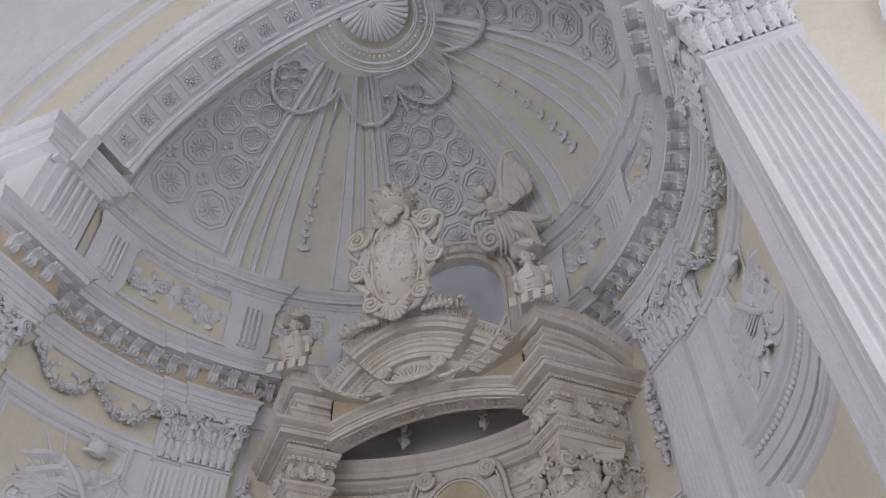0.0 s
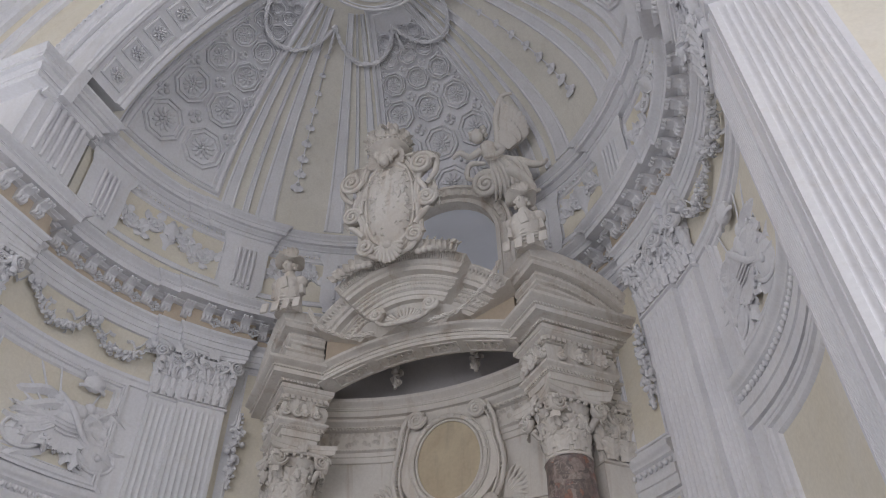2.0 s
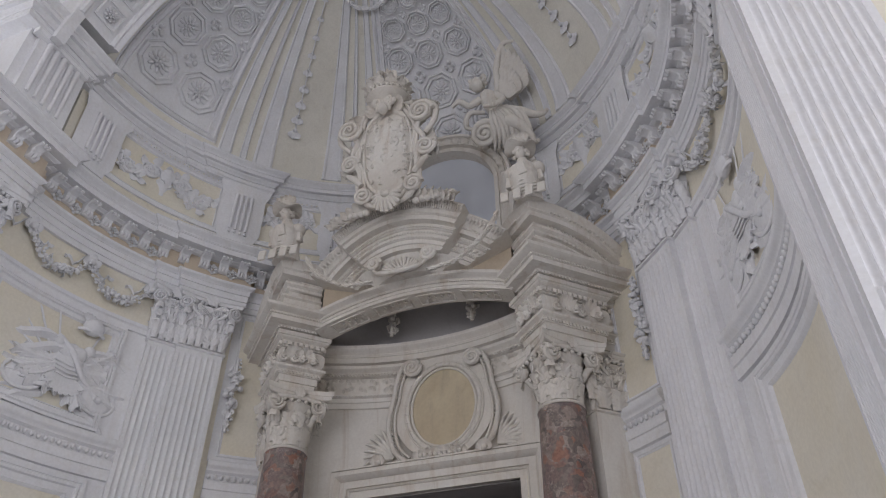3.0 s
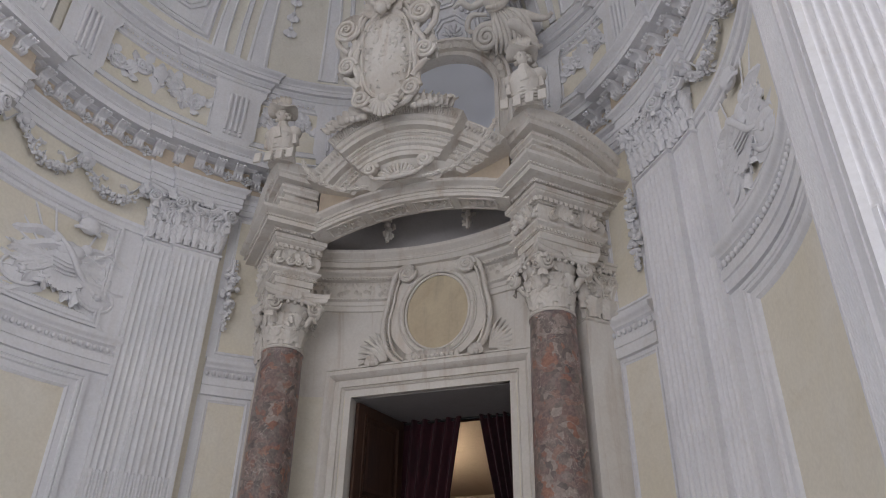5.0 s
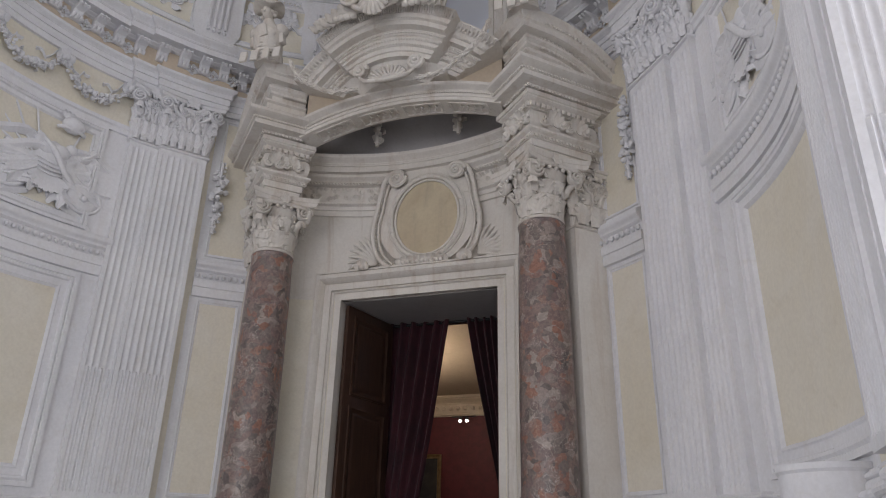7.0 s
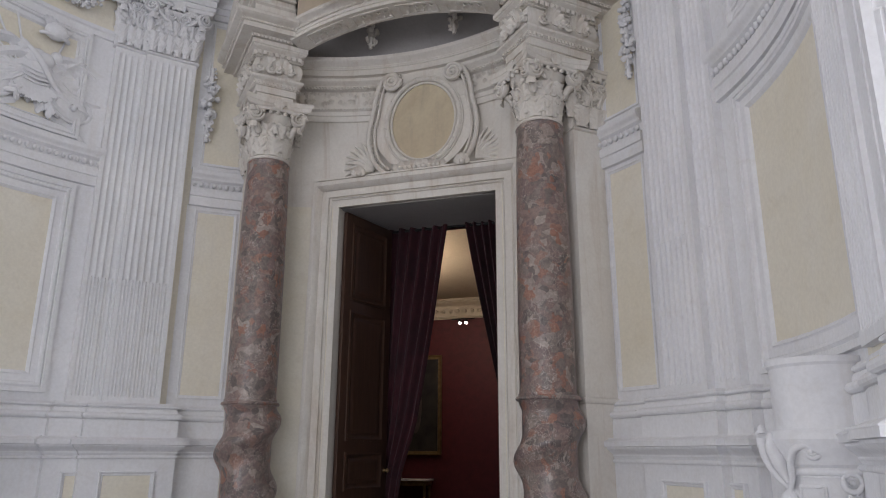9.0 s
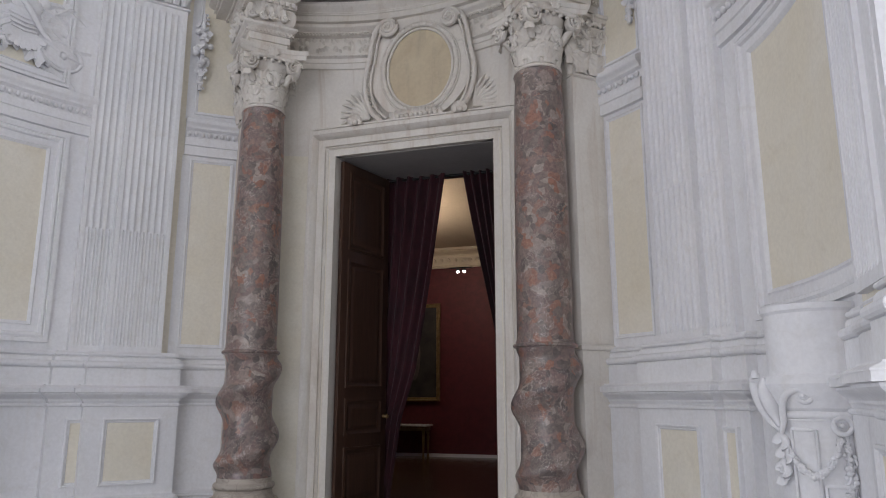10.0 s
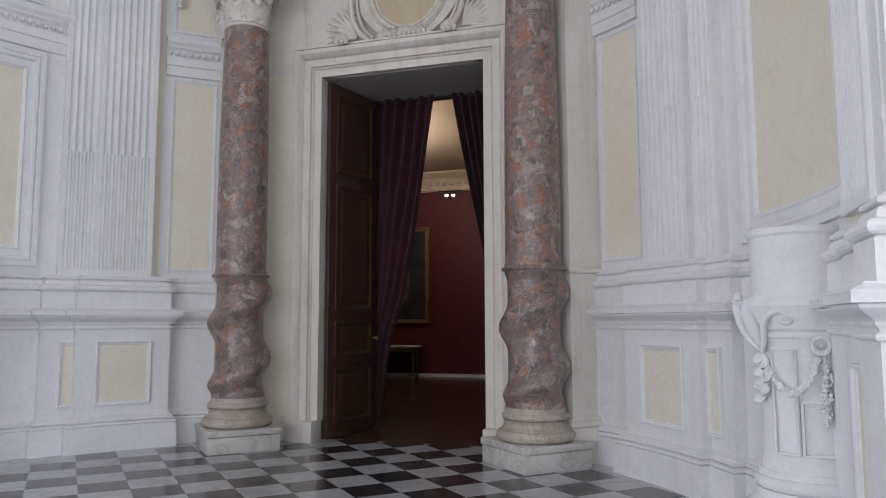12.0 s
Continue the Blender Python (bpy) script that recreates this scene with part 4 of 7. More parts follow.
# garlands between the capitals and hanging drops beside the portal
for s in (-1, 1):
    g = thing("wall_garland", "white stucco fruit garland hung in two swags under the cornice", "garland", group="wall garlands")
    bm = bmesh.new()
    for a, b in ((62.5, 75.0), (75.0, 87.5)):
        garland(bm, cylp(s * a, RW - 0.09, 7.92), cylp(s * b, RW - 0.09, 7.92), 0.34, 0.066)
    for a in (62.5, 75.0, 87.5):
        for k in range(5):
            leaf(bm, at_phi(s * a, RW - 0.08, 7.95) @ pose(0, 0, 0, 0, 72 * k, 0), 0.12, 0.16, 0.4, 0.02, 2, 4)
        blob(bm, cylp(s * a, RW - 0.12, 7.95), 0.06)
    part("swag", bm, WHITE, g)
    for a in (62.5, 75.0, 87.5):
        for side in (-1, 1):
            bm = bmesh.new()
            rings = []
            for k in range(15):
                f = k / 14
                c = a + side * (0.6 + 4.4 * f)
                z = 7.96 - 0.10 * f + 0.07 * math.sin(9 * f) - 0.02 * math.cos(21 * f)
                o = 0.05 + 0.035 * math.sin(13 * f)
                rings.append([cylp(s * c, RW - o, z), cylp(s * c, RW - o - 0.02, z - 0.028), cylp(s * c, RW - o + 0.01, z - 0.055), cylp(s * c, RW - o + 0.02, z - 0.028)])
            skin(bm, rings, close=True, cap=True)
            part("ribbon", bm, WHITE, g)
    g = thing("hanging_garland", "white stucco drop of fruit and leaves beside the portal", "garland", group="hanging garlands")
    bm = bmesh.new()
    tassel(bm, cylp(s * 43.0, RW - 0.09, 7.22), 1.22, 0.078)
    part("drop", bm, WHITE, g)


def trophy(phi, zc, label, seed):
    """A relief of helmet, armour, flags and weapons in low stucco."""
    rnd = random.Random(seed)
    t = thing("trophy_relief", label, "relief", at_phi(phi, RW - 0.01, zc) @ Matrix.Diagonal((1.28, 0.66 if phi > 0 else 0.95, 1.25, 1)), "trophy reliefs")
    bm = bmesh.new()
    blob(bm, (0, -0.03, 0.02), (0.17, 0.07, 0.22), sub=2)
    for sx in (-1, 1):
        blob(bm, (sx * 0.07, -0.06, 0.12), (0.09, 0.06, 0.09), sub=2)
        blob(bm, (sx * 0.17, -0.05, 0.20), (0.07, 0.06, 0.07), sub=2)
    for k in range(4):
        tube(bm, [(-0.15 + 0.01 * k, -0.075, -0.02 - 0.045 * k), (0, -0.105, -0.05 - 0.045 * k), (0.15 - 0.01 * k, -0.075, -0.02 - 0.045 * k)], 0.012, 6)
    limb(bm, [(-0.2, -0.06, 0.26), (-0.02, -0.12, 0.10), (0.16, -0.10, -0.12), (0.30, -0.05, -0.2)], [0.02, 0.035, 0.03, 0.02], 8)
    for k in range(9):
        a = -62 + 15.5 * k
        leaf(bm, pose(0, -0.07, -0.15, 0, 180 + a, 0), 0.08, 0.26, 0.18, 0.03, 2, 4, 1)
    part("cuirass", bm, WHITE, t)
    bm = bmesh.new()
    blob(bm, (0.10, -0.13, 0.46), (0.12, 0.11, 0.10), sub=2)
    tube(bm, [(0.10 + 0.14 * math.cos(a), -0.10 - 0.08 * math.sin(a), 0.40) for a in [math.pi * k / 8 for k in range(9)]], 0.022, 6)
    part("helmet", bm, WHITE, t)
    for k in range(7):
        bm = bmesh.new()
        leaf(bm, pose(0.02 + 0.02 * k, -0.12, 0.53 - 0.012 * k, 0, -40 + 22 * k, 0), 0.05, 0.11, 0.5, 0.02, 2, 3)
        part("plume", bm, WHITE, t)
    for sx in (-1, 1):
        bm = bmesh.new()
        for k in range(4):
            a = radians(24 + 17 * k) * sx
            L = rnd.uniform(0.62, 0.78)
            bm = bmesh.new()
            tube(bm, [(math.sin(a) * 0.1, -0.03, -0.28 * math.cos(a)), (math.sin(a) * L, -0.035, math.cos(a) * L * 0.9)], 0.013, 6)
            leaf(bm, pose(math.sin(a) * L, -0.035, math.cos(a) * L * 0.9, 0, math.degrees(a), 0), 0.05, 0.12, 0.05, 0.02, 2, 3, 1)
            part("spear", bm, WHITE, t)
        for k in range(6):
            bm = bmesh.new()
            rings = []
            for j in range(7):
                f = j / 6
                x = sx * (0.14 + 0.52 * f)
                z = 0.22 - 0.17 * k * (0.6 + 0.5 * f) + 0.05 * math.sin(5 * f + k)
                rings.append([(x, -0.03 - 0.045 * math.sin(3 * f + k), z), (x + 0.02, -0.085 - 0.03 * math.sin(4 * f + k * 2), z - 0.05), (x, -0.025, z - 0.11), (x, 0.0, z - 0.05)])
            skin(bm, rings, close=True, cap=True)
            part("flag_fold", bm, WHITE, t)
        bm = bmesh.new()
        c = Vector((sx * 0.40, -0.05, -0.30))
        blob(bm, c, (0.20, 0.05, 0.15), Euler((0, sx * 0.5, 0)), 2)
        tube(bm, [c + Vector((0.20 * math.cos(a), -0.01, 0.15 * math.sin(a))) for a in [2 * math.pi * k / 20 for k in range(21)]], 0.022, 6)
        blob(bm, c + Vector((0, -0.05, 0)), 0.045)
        part("shield", bm, WHITE, t)
        for k in range(16):
            a = math.degrees(radians(rnd.uniform(40, 175)) * sx)
            m = pose(sx * 0.14 * math.sin(radians(abs(a))), -0.05, -0.05, rnd.uniform(-14, 4), a, 0)
            add_leaf(t, WHITE, m, rnd.uniform(0.09, 0.15), rnd.uniform(0.34, 0.56))
    return t


trophy(-72.5, 6.40, "white stucco trophy of helmet, armour and flags in a cream panel", 3)
trophy(72.5, 6.40, "white stucco trophy of arms with quiver and torn flags on cream", 8)

# upper frieze of the drum: framed acanthus panels and triglyph consoles
drum = thing("drum_frieze", "upper frieze with framed acanthus panels and fluted consoles", "frieze", kind="structure")


def console(phi, r=RW - 0.12, w=0.42):
    m = at_phi(phi, r)
    bm = bmesh.new()
    pr = [(0.06, 9.32), (0.06, 9.40), (0.10, 9.55), (0.10, 10.35), (0.14, 10.50), (0.14, 10.58)]
    sweep(bm, pr, [(-w / 2 + 0.03, 0.05), (-w / 2, -0.0), (w / 2, -0.0), (w / 2 - 0.03, 0.05)], 0.05)
    for k in range(4):
        x = (-0.5 + (k + 0.5) / 4) * w * 0.86
        tube(bm, [(x, -0.11, 9.56), (x, -0.115, 9.9), (x, -0.12, 10.34)], [0.028, 0.032, 0.036], 7)
        blob(bm, (x, -0.115, 9.50), 0.03)
    bmesh.ops.transform(bm, matrix=m, verts=bm.verts)
    part("console", bm, WHITE, drum, "white fluted console")


def acanthus_panel(phi0, phi1, z0, z1, seed):
    rnd = random.Random(seed)
    r = RW - 0.12
    bm = bmesh.new()
    cyl_frame(bm, phi0, phi1, z0, z1, r, [(0, -0.01), (0, 0.035), (0.03, 0.045), (0.05, 0.02), (0.09, 0.02), (0.10, 0.03), (0.12, -0.01)])
    part("panel_frame", bm, WHITE, drum)
    bm = bmesh.new()
    mid, zm = (phi0 + phi1) / 2, (z0 + z1) / 2
    hw, hh = radians(phi1 - phi0) * r / 2 - 0.2, (z1 - z0) / 2 - 0.18
    big = hw > 0.5
    for sx in (-1, 1):
        n = 30
        pts = []
        for k in range(n + 1):
            f = k / n
            x = sx * hw * f
            z = hh * 0.62 * math.sin(f * (7.0 if big else 3.4)) * (1 - 0.3 * f)
            pts.append(cylp(mid + math.degrees(x / r), r - 0.025, zm + z))
        tube(bm, pts, [0.028 - 0.014 * k / n for k in range(n + 1)], 6)
        for k in range(1, n):
            f = k / n
            x = sx * hw * f
            z = hh * 0.62 * math.sin(f * (7.0 if big else 3.4)) * (1 - 0.3 * f)
            leaf(bm, at_phi(mid + math.degrees(x / r), r - 0.01, zm + z) @ pose(0, 0, 0, 0, rnd.uniform(-150, 150), 0), 0.13, rnd.uniform(0.16, 0.28), 0.3, 0.015, 4, 6, 2)
        for c in ((0.35, 0.25), (0.78, -0.2)) if big else ((0.5, 0.3),):
            volute(bm, at_phi(mid + math.degrees(sx * hw * c[0] / r), r - 0.02, zm + hh * c[1]), hh * 0.42, 0.05, 1.8, sx)
    leaf(bm, at_phi(mid, r - 0.01, zm - hh * 0.8), 0.22, hh * 1.5, 0.3, 0.02, 4, 7)
    part("acanthus", bm, WHITE, drum, "low stucco acanthus scrolls on cream")


for s in (-1, 1):
    for a in (49.0, 83.5, 25.5):
        console(s * a)
    for i, (a, b) in enumerate(((53.0, 80.5), (29.0, 45.5))):
        p = (a, b) if s > 0 else (-b, -a)
        acanthus_panel(*p, 9.44, 10.54, 5 + i)
    # pier over the jamb pilaster, with fluted side and front
    bm = bmesh.new()
    y0, y1 = 3.93, 4.80
    box(bm, s * 4.42 - 0.16, s * 4.42 + 0.16, y0, y1, 9.1, 10.74)
    box(bm, min(s * 4.35, s * 5.2), max(s * 4.35, s * 5.2), 3.80, 3.95, 9.1, 10.74)
    for k in range(5):
        y = y0 + 0.16 + 0.135 * k
        tube(bm, [(s * 4.25, y, 9.5), (s * 4.24, y, 10.0), (s * 4.23, y, 10.5)], [0.03, 0.04, 0.045], 7)
    sweep(bm, [(0.0, 10.5), (0.06, 10.53), (0.06, 10.6), (0.1, 10.66)], [(-s * 0 + x, y) for x, y in ([(-4.26, 3.82), (-4.26, 4.8)] if s < 0 else [(4.26, 4.8), (4.26, 3.82)])], 0.05)
    part("pier_block", bm, WHITE, drum, "white pier block with fluted side above the jamb")
# leaf band at the foot of the dome cornice
bm = bmesh.new()
for k in range(150):
    a = -88 + 176 * k / 149
    if abs(a) > 15:
        leaf(bm, at_phi(a, RW - 0.14, 10.62) @ pose(0, 0, 0, 0, 180, 0), 0.075, 0.12, 0.4, 0.015, 2, 3, 2)
part("leaf_band", bm, WHITE, drum)

# white corner strips where the jamb meets the hall's end wall
bm = bmesh.new()
for s in (-1, 1):
    box(bm, min(s * 4.42, s * 4.52), max(s * 4.42, s * 4.52), 3.82, 4.06, 2.1, 8.1)
part("corner_strip", bm, WHITE, bays)

# ---- portal columns ----
CX, CY = 1.93, 8.20


def helix(z):
    a = 2 * math.pi * (z - 0.65) / 0.84
    f = max(0.0, min(1.0, (z - 0.68) / 0.12, (2.16 - z) / 0.10))
    return 0.052 * f * math.cos(a), 0.052 * f * math.sin(a), f


def column(s):
    t = thing("column", "red breccia marble column with a twisted lower shaft and stucco capital on a square plinth", "column", pose(s * CX, CY, 0, 0, 0, 45), "portal columns")
    bm = bmesh.new()
    box(bm, -0.44, 0.44, -0.44, 0.44, -0.01, 0.195, 0.008)
    box(bm, -0.455, 0.455, -0.455, 0.455, 0.20, 0.275, 0.01)
    part("plinth", bm, MARBLE_P, t, "worn white marble plinth")
    bm = bmesh.new()
    pr = [(0.30, 0.27), (0.42, 0.275)] + [(0.385 + b, z) for b, z in torus(0.0, 0.06, 0.28, 0.40)] + [(0.385, 0.41), (0.36, 0.43), (0.345, 0.47), (0.35, 0.50), (0.365, 0.505)] + [(0.345 + b, z) for b, z in torus(0.0, 0.035, 0.51, 0.58)] + [(0.34, 0.59), (0.34, 0.62), (0.32, 0.66), (0.28, 0.665)]
    lathe(bm, pr, 40)
    part("base", bm, MARBLE_T, t, "moulded tan marble base")
    bm = bmesh.new()
    rings = []
    for j in range(61):
        z = 0.64 + (2.18 - 0.64) * j / 60
        hx, hy, f = helix(z)
        ring = []
        for k in range(32):
            a = 2 * math.pi * k / 32
            r = 0.335 + 0.018 * f * math.cos(2 * (a - 2 * math.pi * (z - 0.65) / 0.84))
            ring.append((hx + r * math.cos(a), hy + r * math.sin(a), z))
        rings.append(ring)
    skin(bm, rings, cap=True)
    bmesh.ops.rotate(bm, verts=bm.verts, matrix=Matrix.Rotation(radians(-45 + 180), 3, "Z"))
    part("twisted_shaft", bm, BRECCIA, t, "twisted red breccia lower shaft")
    bm = bmesh.new()
    lathe(bm, [(0.28, 2.15), (0.34, 2.155)] + [(0.34 + b, z) for b, z in torus(0, 0.03, 2.16, 2.21)] + [(0.335, 2.215), (0.335, 2.24), (0.28, 2.25)], 36)
    part("collar", bm, BRECCIA, t)
    bm = bmesh.new()
    lathe(bm, [(0.326, 2.24), (0.320, 2.3), (0.321, 3.0), (0.314, 4.0), (0.298, 5.0), (0.284, 5.40), (0.30, 5.46), (0.27, 5.50)], 36)
    part("shaft", bm, BRECCIA, t)
    bm = bmesh.new()
    lathe(bm, [(0.24, 5.47), (0.275, 5.475)] + [(0.265 + b, z) for b, z in torus(0, 0.03, 5.48, 5.53)] + [(0.255, 5.54), (0.255, 5.8), (0.30, 6.02), (0.36, 6.12), (0.34, 6.16)], 32)
    for k in range(4):
        m = pose(0, 0, 0, 0, 0, 45 + 90 * k)
        tube(bm, [m @ Vector((0, -0.30, 5.86)), m @ Vector((0, -0.38, 5.97)), m @ Vector((0, -0.46, 6.02))], [0.05, 0.05, 0.04], 6)
        m2 = pose(0, 0, 0, 0, 0, 90 * k)
        tube(bm, [m2 @ Vector((x, -0.36 - 0.1 * abs(x), 6.17 + 0.02 * math.cos(9 * x))) for x in (-0.3, -0.15, 0, 0.15, 0.3)], 0.035, 6)
        for i in range(5):
            blob(bm, m2 @ Vector((-0.2 + 0.1 * i, -0.37, 6.13)), (0.035, 0.03, 0.035))
    path = []
    for k in range(4):
        for i in range(8):
            f = i / 8 * 2 - 1
            p = Matrix.Rotation(radians(90 * k), 2) @ Vector((f * 0.44, -0.44 + 0.09 * (1 - f * f)))
            path.append((p.x, p.y))
    rings = []
    for o, z in ((-0.04, 6.19), (0.0, 6.20), (0.02, 6.25), (0.04, 6.26), (0.05, 6.32), (-0.05, 6.335)):
        rings.append([(x * (1 + o * 1.4), y * (1 + o * 1.4), z) for x, y in path])
    skin(bm, rings, cap=True)
    cap = part("capital", bm, STONE, t, "pale stucco composite capital with scrolls and acanthus")
    rnd = random.Random(61 + s)
    for z, h_, w, off in ((5.54, 0.31, 0.23, 0.0), (5.60, 0.48, 0.22, 22.5)):
        for k in range(8):
            add_leaf(cap, STONE, pose(0, 0, 0, 0, 0, 45 * k + off) @ pose(0, -0.275, z, 2), w, h_)
    for k in range(4):
        m = pose(0, 0, 0, 0, 0, 45 + 90 * k)
        for q_ in (-1, 1):
            add_scroll(cap, STONE, m @ pose(0.035 * q_, -0.46, 6.08, 0, 0, 45 * q_), 0.115, -q_)
        add_leaf(cap, STONE, m @ pose(0, -0.47, 6.0, 0, 180), 0.12, 0.15)
        for q_ in range(9):
            a_, z_ = rnd.uniform(0, 90), rnd.uniform(5.62, 6.02)
            add_leaf(cap, STONE, pose(0, 0, 0, 0, 0, 90 * k + a_) @ pose(0, -0.30 - 0.16 * (z_ - 5.6), z_, rnd.uniform(-18, 10), rnd.uniform(-60, 60)), rnd.uniform(0.05, 0.08), rnd.uniform(0.08, 0.14))
        m2 = pose(0, 0, 0, 0, 0, 90 * k)
        for q_ in range(6):
            add_leaf(cap, STONE, m2 @ pose(0, -0.40, 6.25, 0, 60 * q_), 0.08, 0.09)
    # square respond pier behind the column
    p = thing("respond_pier", "plain pale stucco pier standing close behind a marble column", "pier", pose(s * 2.33, 8.80, 0, 0, 0, 45), "respond piers")
    bm = bmesh.new()
    box(bm, -0.33, 0.33, -0.33, 0.33, 0.5, 5.50, 0.006)
    part("shaft", bm, STONE, p)
    bm = bmesh.new()
    box(bm, -0.40, 0.40, -0.40, 0.40, -0.01, 0.40, 0.008)
    sq = [(-0.33, 0.33), (-0.33, -0.33), (0.33, -0.33), (0.33, 0.33)]
    sweep(bm, [(0.07, 0.39)] + torus(0.05, 0.03, 0.40, 0.47) + cyma(0.05, 0.0, 0.48, 0.55), sq, 0.05)
    part("base", bm, STONE, p)
    bm = bmesh.new()
    sweep(bm, [(0.0, 2.13)] + torus(0.0, 0.03, 2.14, 2.21) + [(0.0, 2.23)], sq, 0.05)
    part("band", bm, STONE, p)
    for side in (0, s * 90):
        flat_capital(p, STONE, 0.62, 0.33, 0.84, 5.48, 3, side, "pale stucco capital with acanthus leaves")


for s in (-1, 1):
    column(s)

# ---- portal: entablature, broken pediment, arch ----


def wing_top(f):
    """Height of a pediment wing's top, f from the corner out along its side."""
    return 8.30 - 0.95 * f ** 2.3


portal = thing("portal", "tall pale stucco portal with diagonal column blocks and broken pediment", "portal")


def side_path(s, inner=0.30, outer=1.20, fy=7.78, step=0.0, back=0.0):
    p = [(CX - inner, fy + inner), (CX, fy), (CX + outer, fy + outer)]
    if step:
        b = step * 0.7071
        p = p[:2] + [(CX + 0.62, fy + 0.62), (CX + 0.62 - b, fy + 0.62 + b), (CX + outer - b, fy + outer + b)]
    if back:
        p = [(p[0][0] + back * 0.7071, p[0][1] + back * 0.7071)] + p
    return p if s > 0 else [(-x, y) for x, y in p[::-1]]


def pp(name, bm, mat=STONE, label=""):
    return part(name, bm, mat, portal, label)


def beads(bm, path, o, z, step, s):
    ns = normals2(path)
    pts = [Vector((x + n.x * o, y + n.y * o, z)) for (x, y), n in zip(path, ns)]
    for a, b in zip(pts, pts[1:]):
        k = max(1, int((b - a).length / step))
        for i in range(k):
            c = a.lerp(b, (i + 0.5) / k)
            d = (b - a).normalized()
            box(bm, -s[0], s[0], -s[1], s[1], -s[2], s[2], 0, Matrix.Translation(c) @ Matrix.Rotation(math.atan2(d.y, d.x), 4, "Z"))


for s in (-1, 1):
    pth = side_path(s, inner=0.36, step=0.14, back=0.5)
    bm = bmesh.new()
    sweep(bm, [(0, 6.33), (0, 6.42), (0.025, 6.425), (0.025, 6.52), (0.05, 6.525), (0.05, 6.57)] + cyma(0.06, 0.11, 6.575, 6.63) + [(0.11, 6.65), (0.0, 6.66)], pth, 0.4)
    beads(bm, pth, 0.06, 6.55, 0.05, (0.016, 0.012, 0.016))
    pp("architrave", bm)
    bm = bmesh.new()
    sweep(bm, [(0.0, 6.65)] + torus(0.0, 0.09, 6.66, 6.95, 8) + [(0.0, 6.96)], pth, 0.4)
    q = side_path(s, 0.28, 0.62)
    for (ax, ay), (bx, by) in zip(q, q[1:]):
        for f in (0.3, 0.72):
            cx, cy = ax + (bx - ax) * f, ay + (by - ay) * f
            ang = math.degrees(math.atan2(by - ay, bx - ax))
            m = pose(cx, cy, 6.80, 0, 0, ang) @ pose(0, -0.10, 0)
            for k in range(7):
                leaf(bm, m @ pose(0, 0, -0.02, 0, -90 + 30 * k), 0.09, 0.19, 0.4, 0.025, 2, 5)
            volute(bm, m @ pose(0.14, -0.01, -0.05), 0.06, 0.045, 1.6, 1)
            volute(bm, m @ pose(-0.14, -0.01, -0.05), 0.06, 0.045, 1.6, -1)
    pp("frieze_block", bm, STONE, "swelling frieze carved with leaves")
    bm = bmesh.new()
    sweep(bm, [(0, 6.95), (0.05, 6.96), (0.05, 7.03)] + cyma(0.06, 0.12, 7.035, 7.10) + [(0.14, 7.11), (0.14, 7.17), (0.10, 7.19)], pth, 0.4)
    beads(bm, pth, 0.075, 7.0, 0.075, (0.026, 0.025, 0.030))
    pp("dentil_course", bm)
    pth = side_path(s)
    bm = bmesh.new()
    sweep(bm, [(0.08, 7.17)] + cyma(0.10, 0.17, 7.18, 7.225) + [(0.31, 7.23), (0.31, 7.30)] + torus(0.31, 0.018, 7.30, 7.325) + cyma(0.31, 0.42, 7.33, 7.41) + [(0.43, 7.43), (0.1, 7.46)], pth, 0.4)
    beads(bm, pth, 0.335, 7.315, 0.045, (0.014, 0.012, 0.013))
    beads(bm, pth, 0.15, 7.205, 0.05, (0.016, 0.014, 0.016))
    pp("corner_cornice", bm)
    # attic block with a top cornice that falls in a curve on the outer side
    bm = bmesh.new()
    base = side_path(s)
    dense = []
    for (ax, ay), (bx, by) in zip(base, base[1:]):
        for k in range(14):
            dense.append((ax + (bx - ax) * k / 14, ay + (by - ay) * k / 14))
    dense.append(base[-1])
    rings = []
    for (x, y), n in zip(dense, normals2(dense)):
        f = max(0.0, (abs(x) - CX) / 1.20)
        top = wing_top(f)
        lo = 7.44
        zz = lambda d: max(lo + 0.02, top - d)
        prof = [(0.10, lo), (0.10, zz(0.70)), (0.15, zz(0.68)), (0.15, zz(0.60)), (0.19, zz(0.58)), (0.19, zz(0.55)), (0.08, zz(0.53)), (0.08, zz(0.42)), (0.12, zz(0.40)), (0.12, zz(0.36)), (0.16, zz(0.33)), (0.16, zz(0.29)), (0.10, zz(0.27)), (0.13, zz(0.24)), (0.24, zz(0.23)), (0.24, zz(0.15)), (0.27, zz(0.13)), (0.27, zz(0.11)), (0.32, zz(0.03)), (0.34, max(top, lo + 0.03)), (-0.35, max(top, lo + 0.03) + 0.02), (-0.35, lo)]
        rings.append([(x + n.x * o, y + n.y * o, z) for o, z in prof])
    skin(bm, rings, close=True, cap=True)
    ns = normals2(dense)
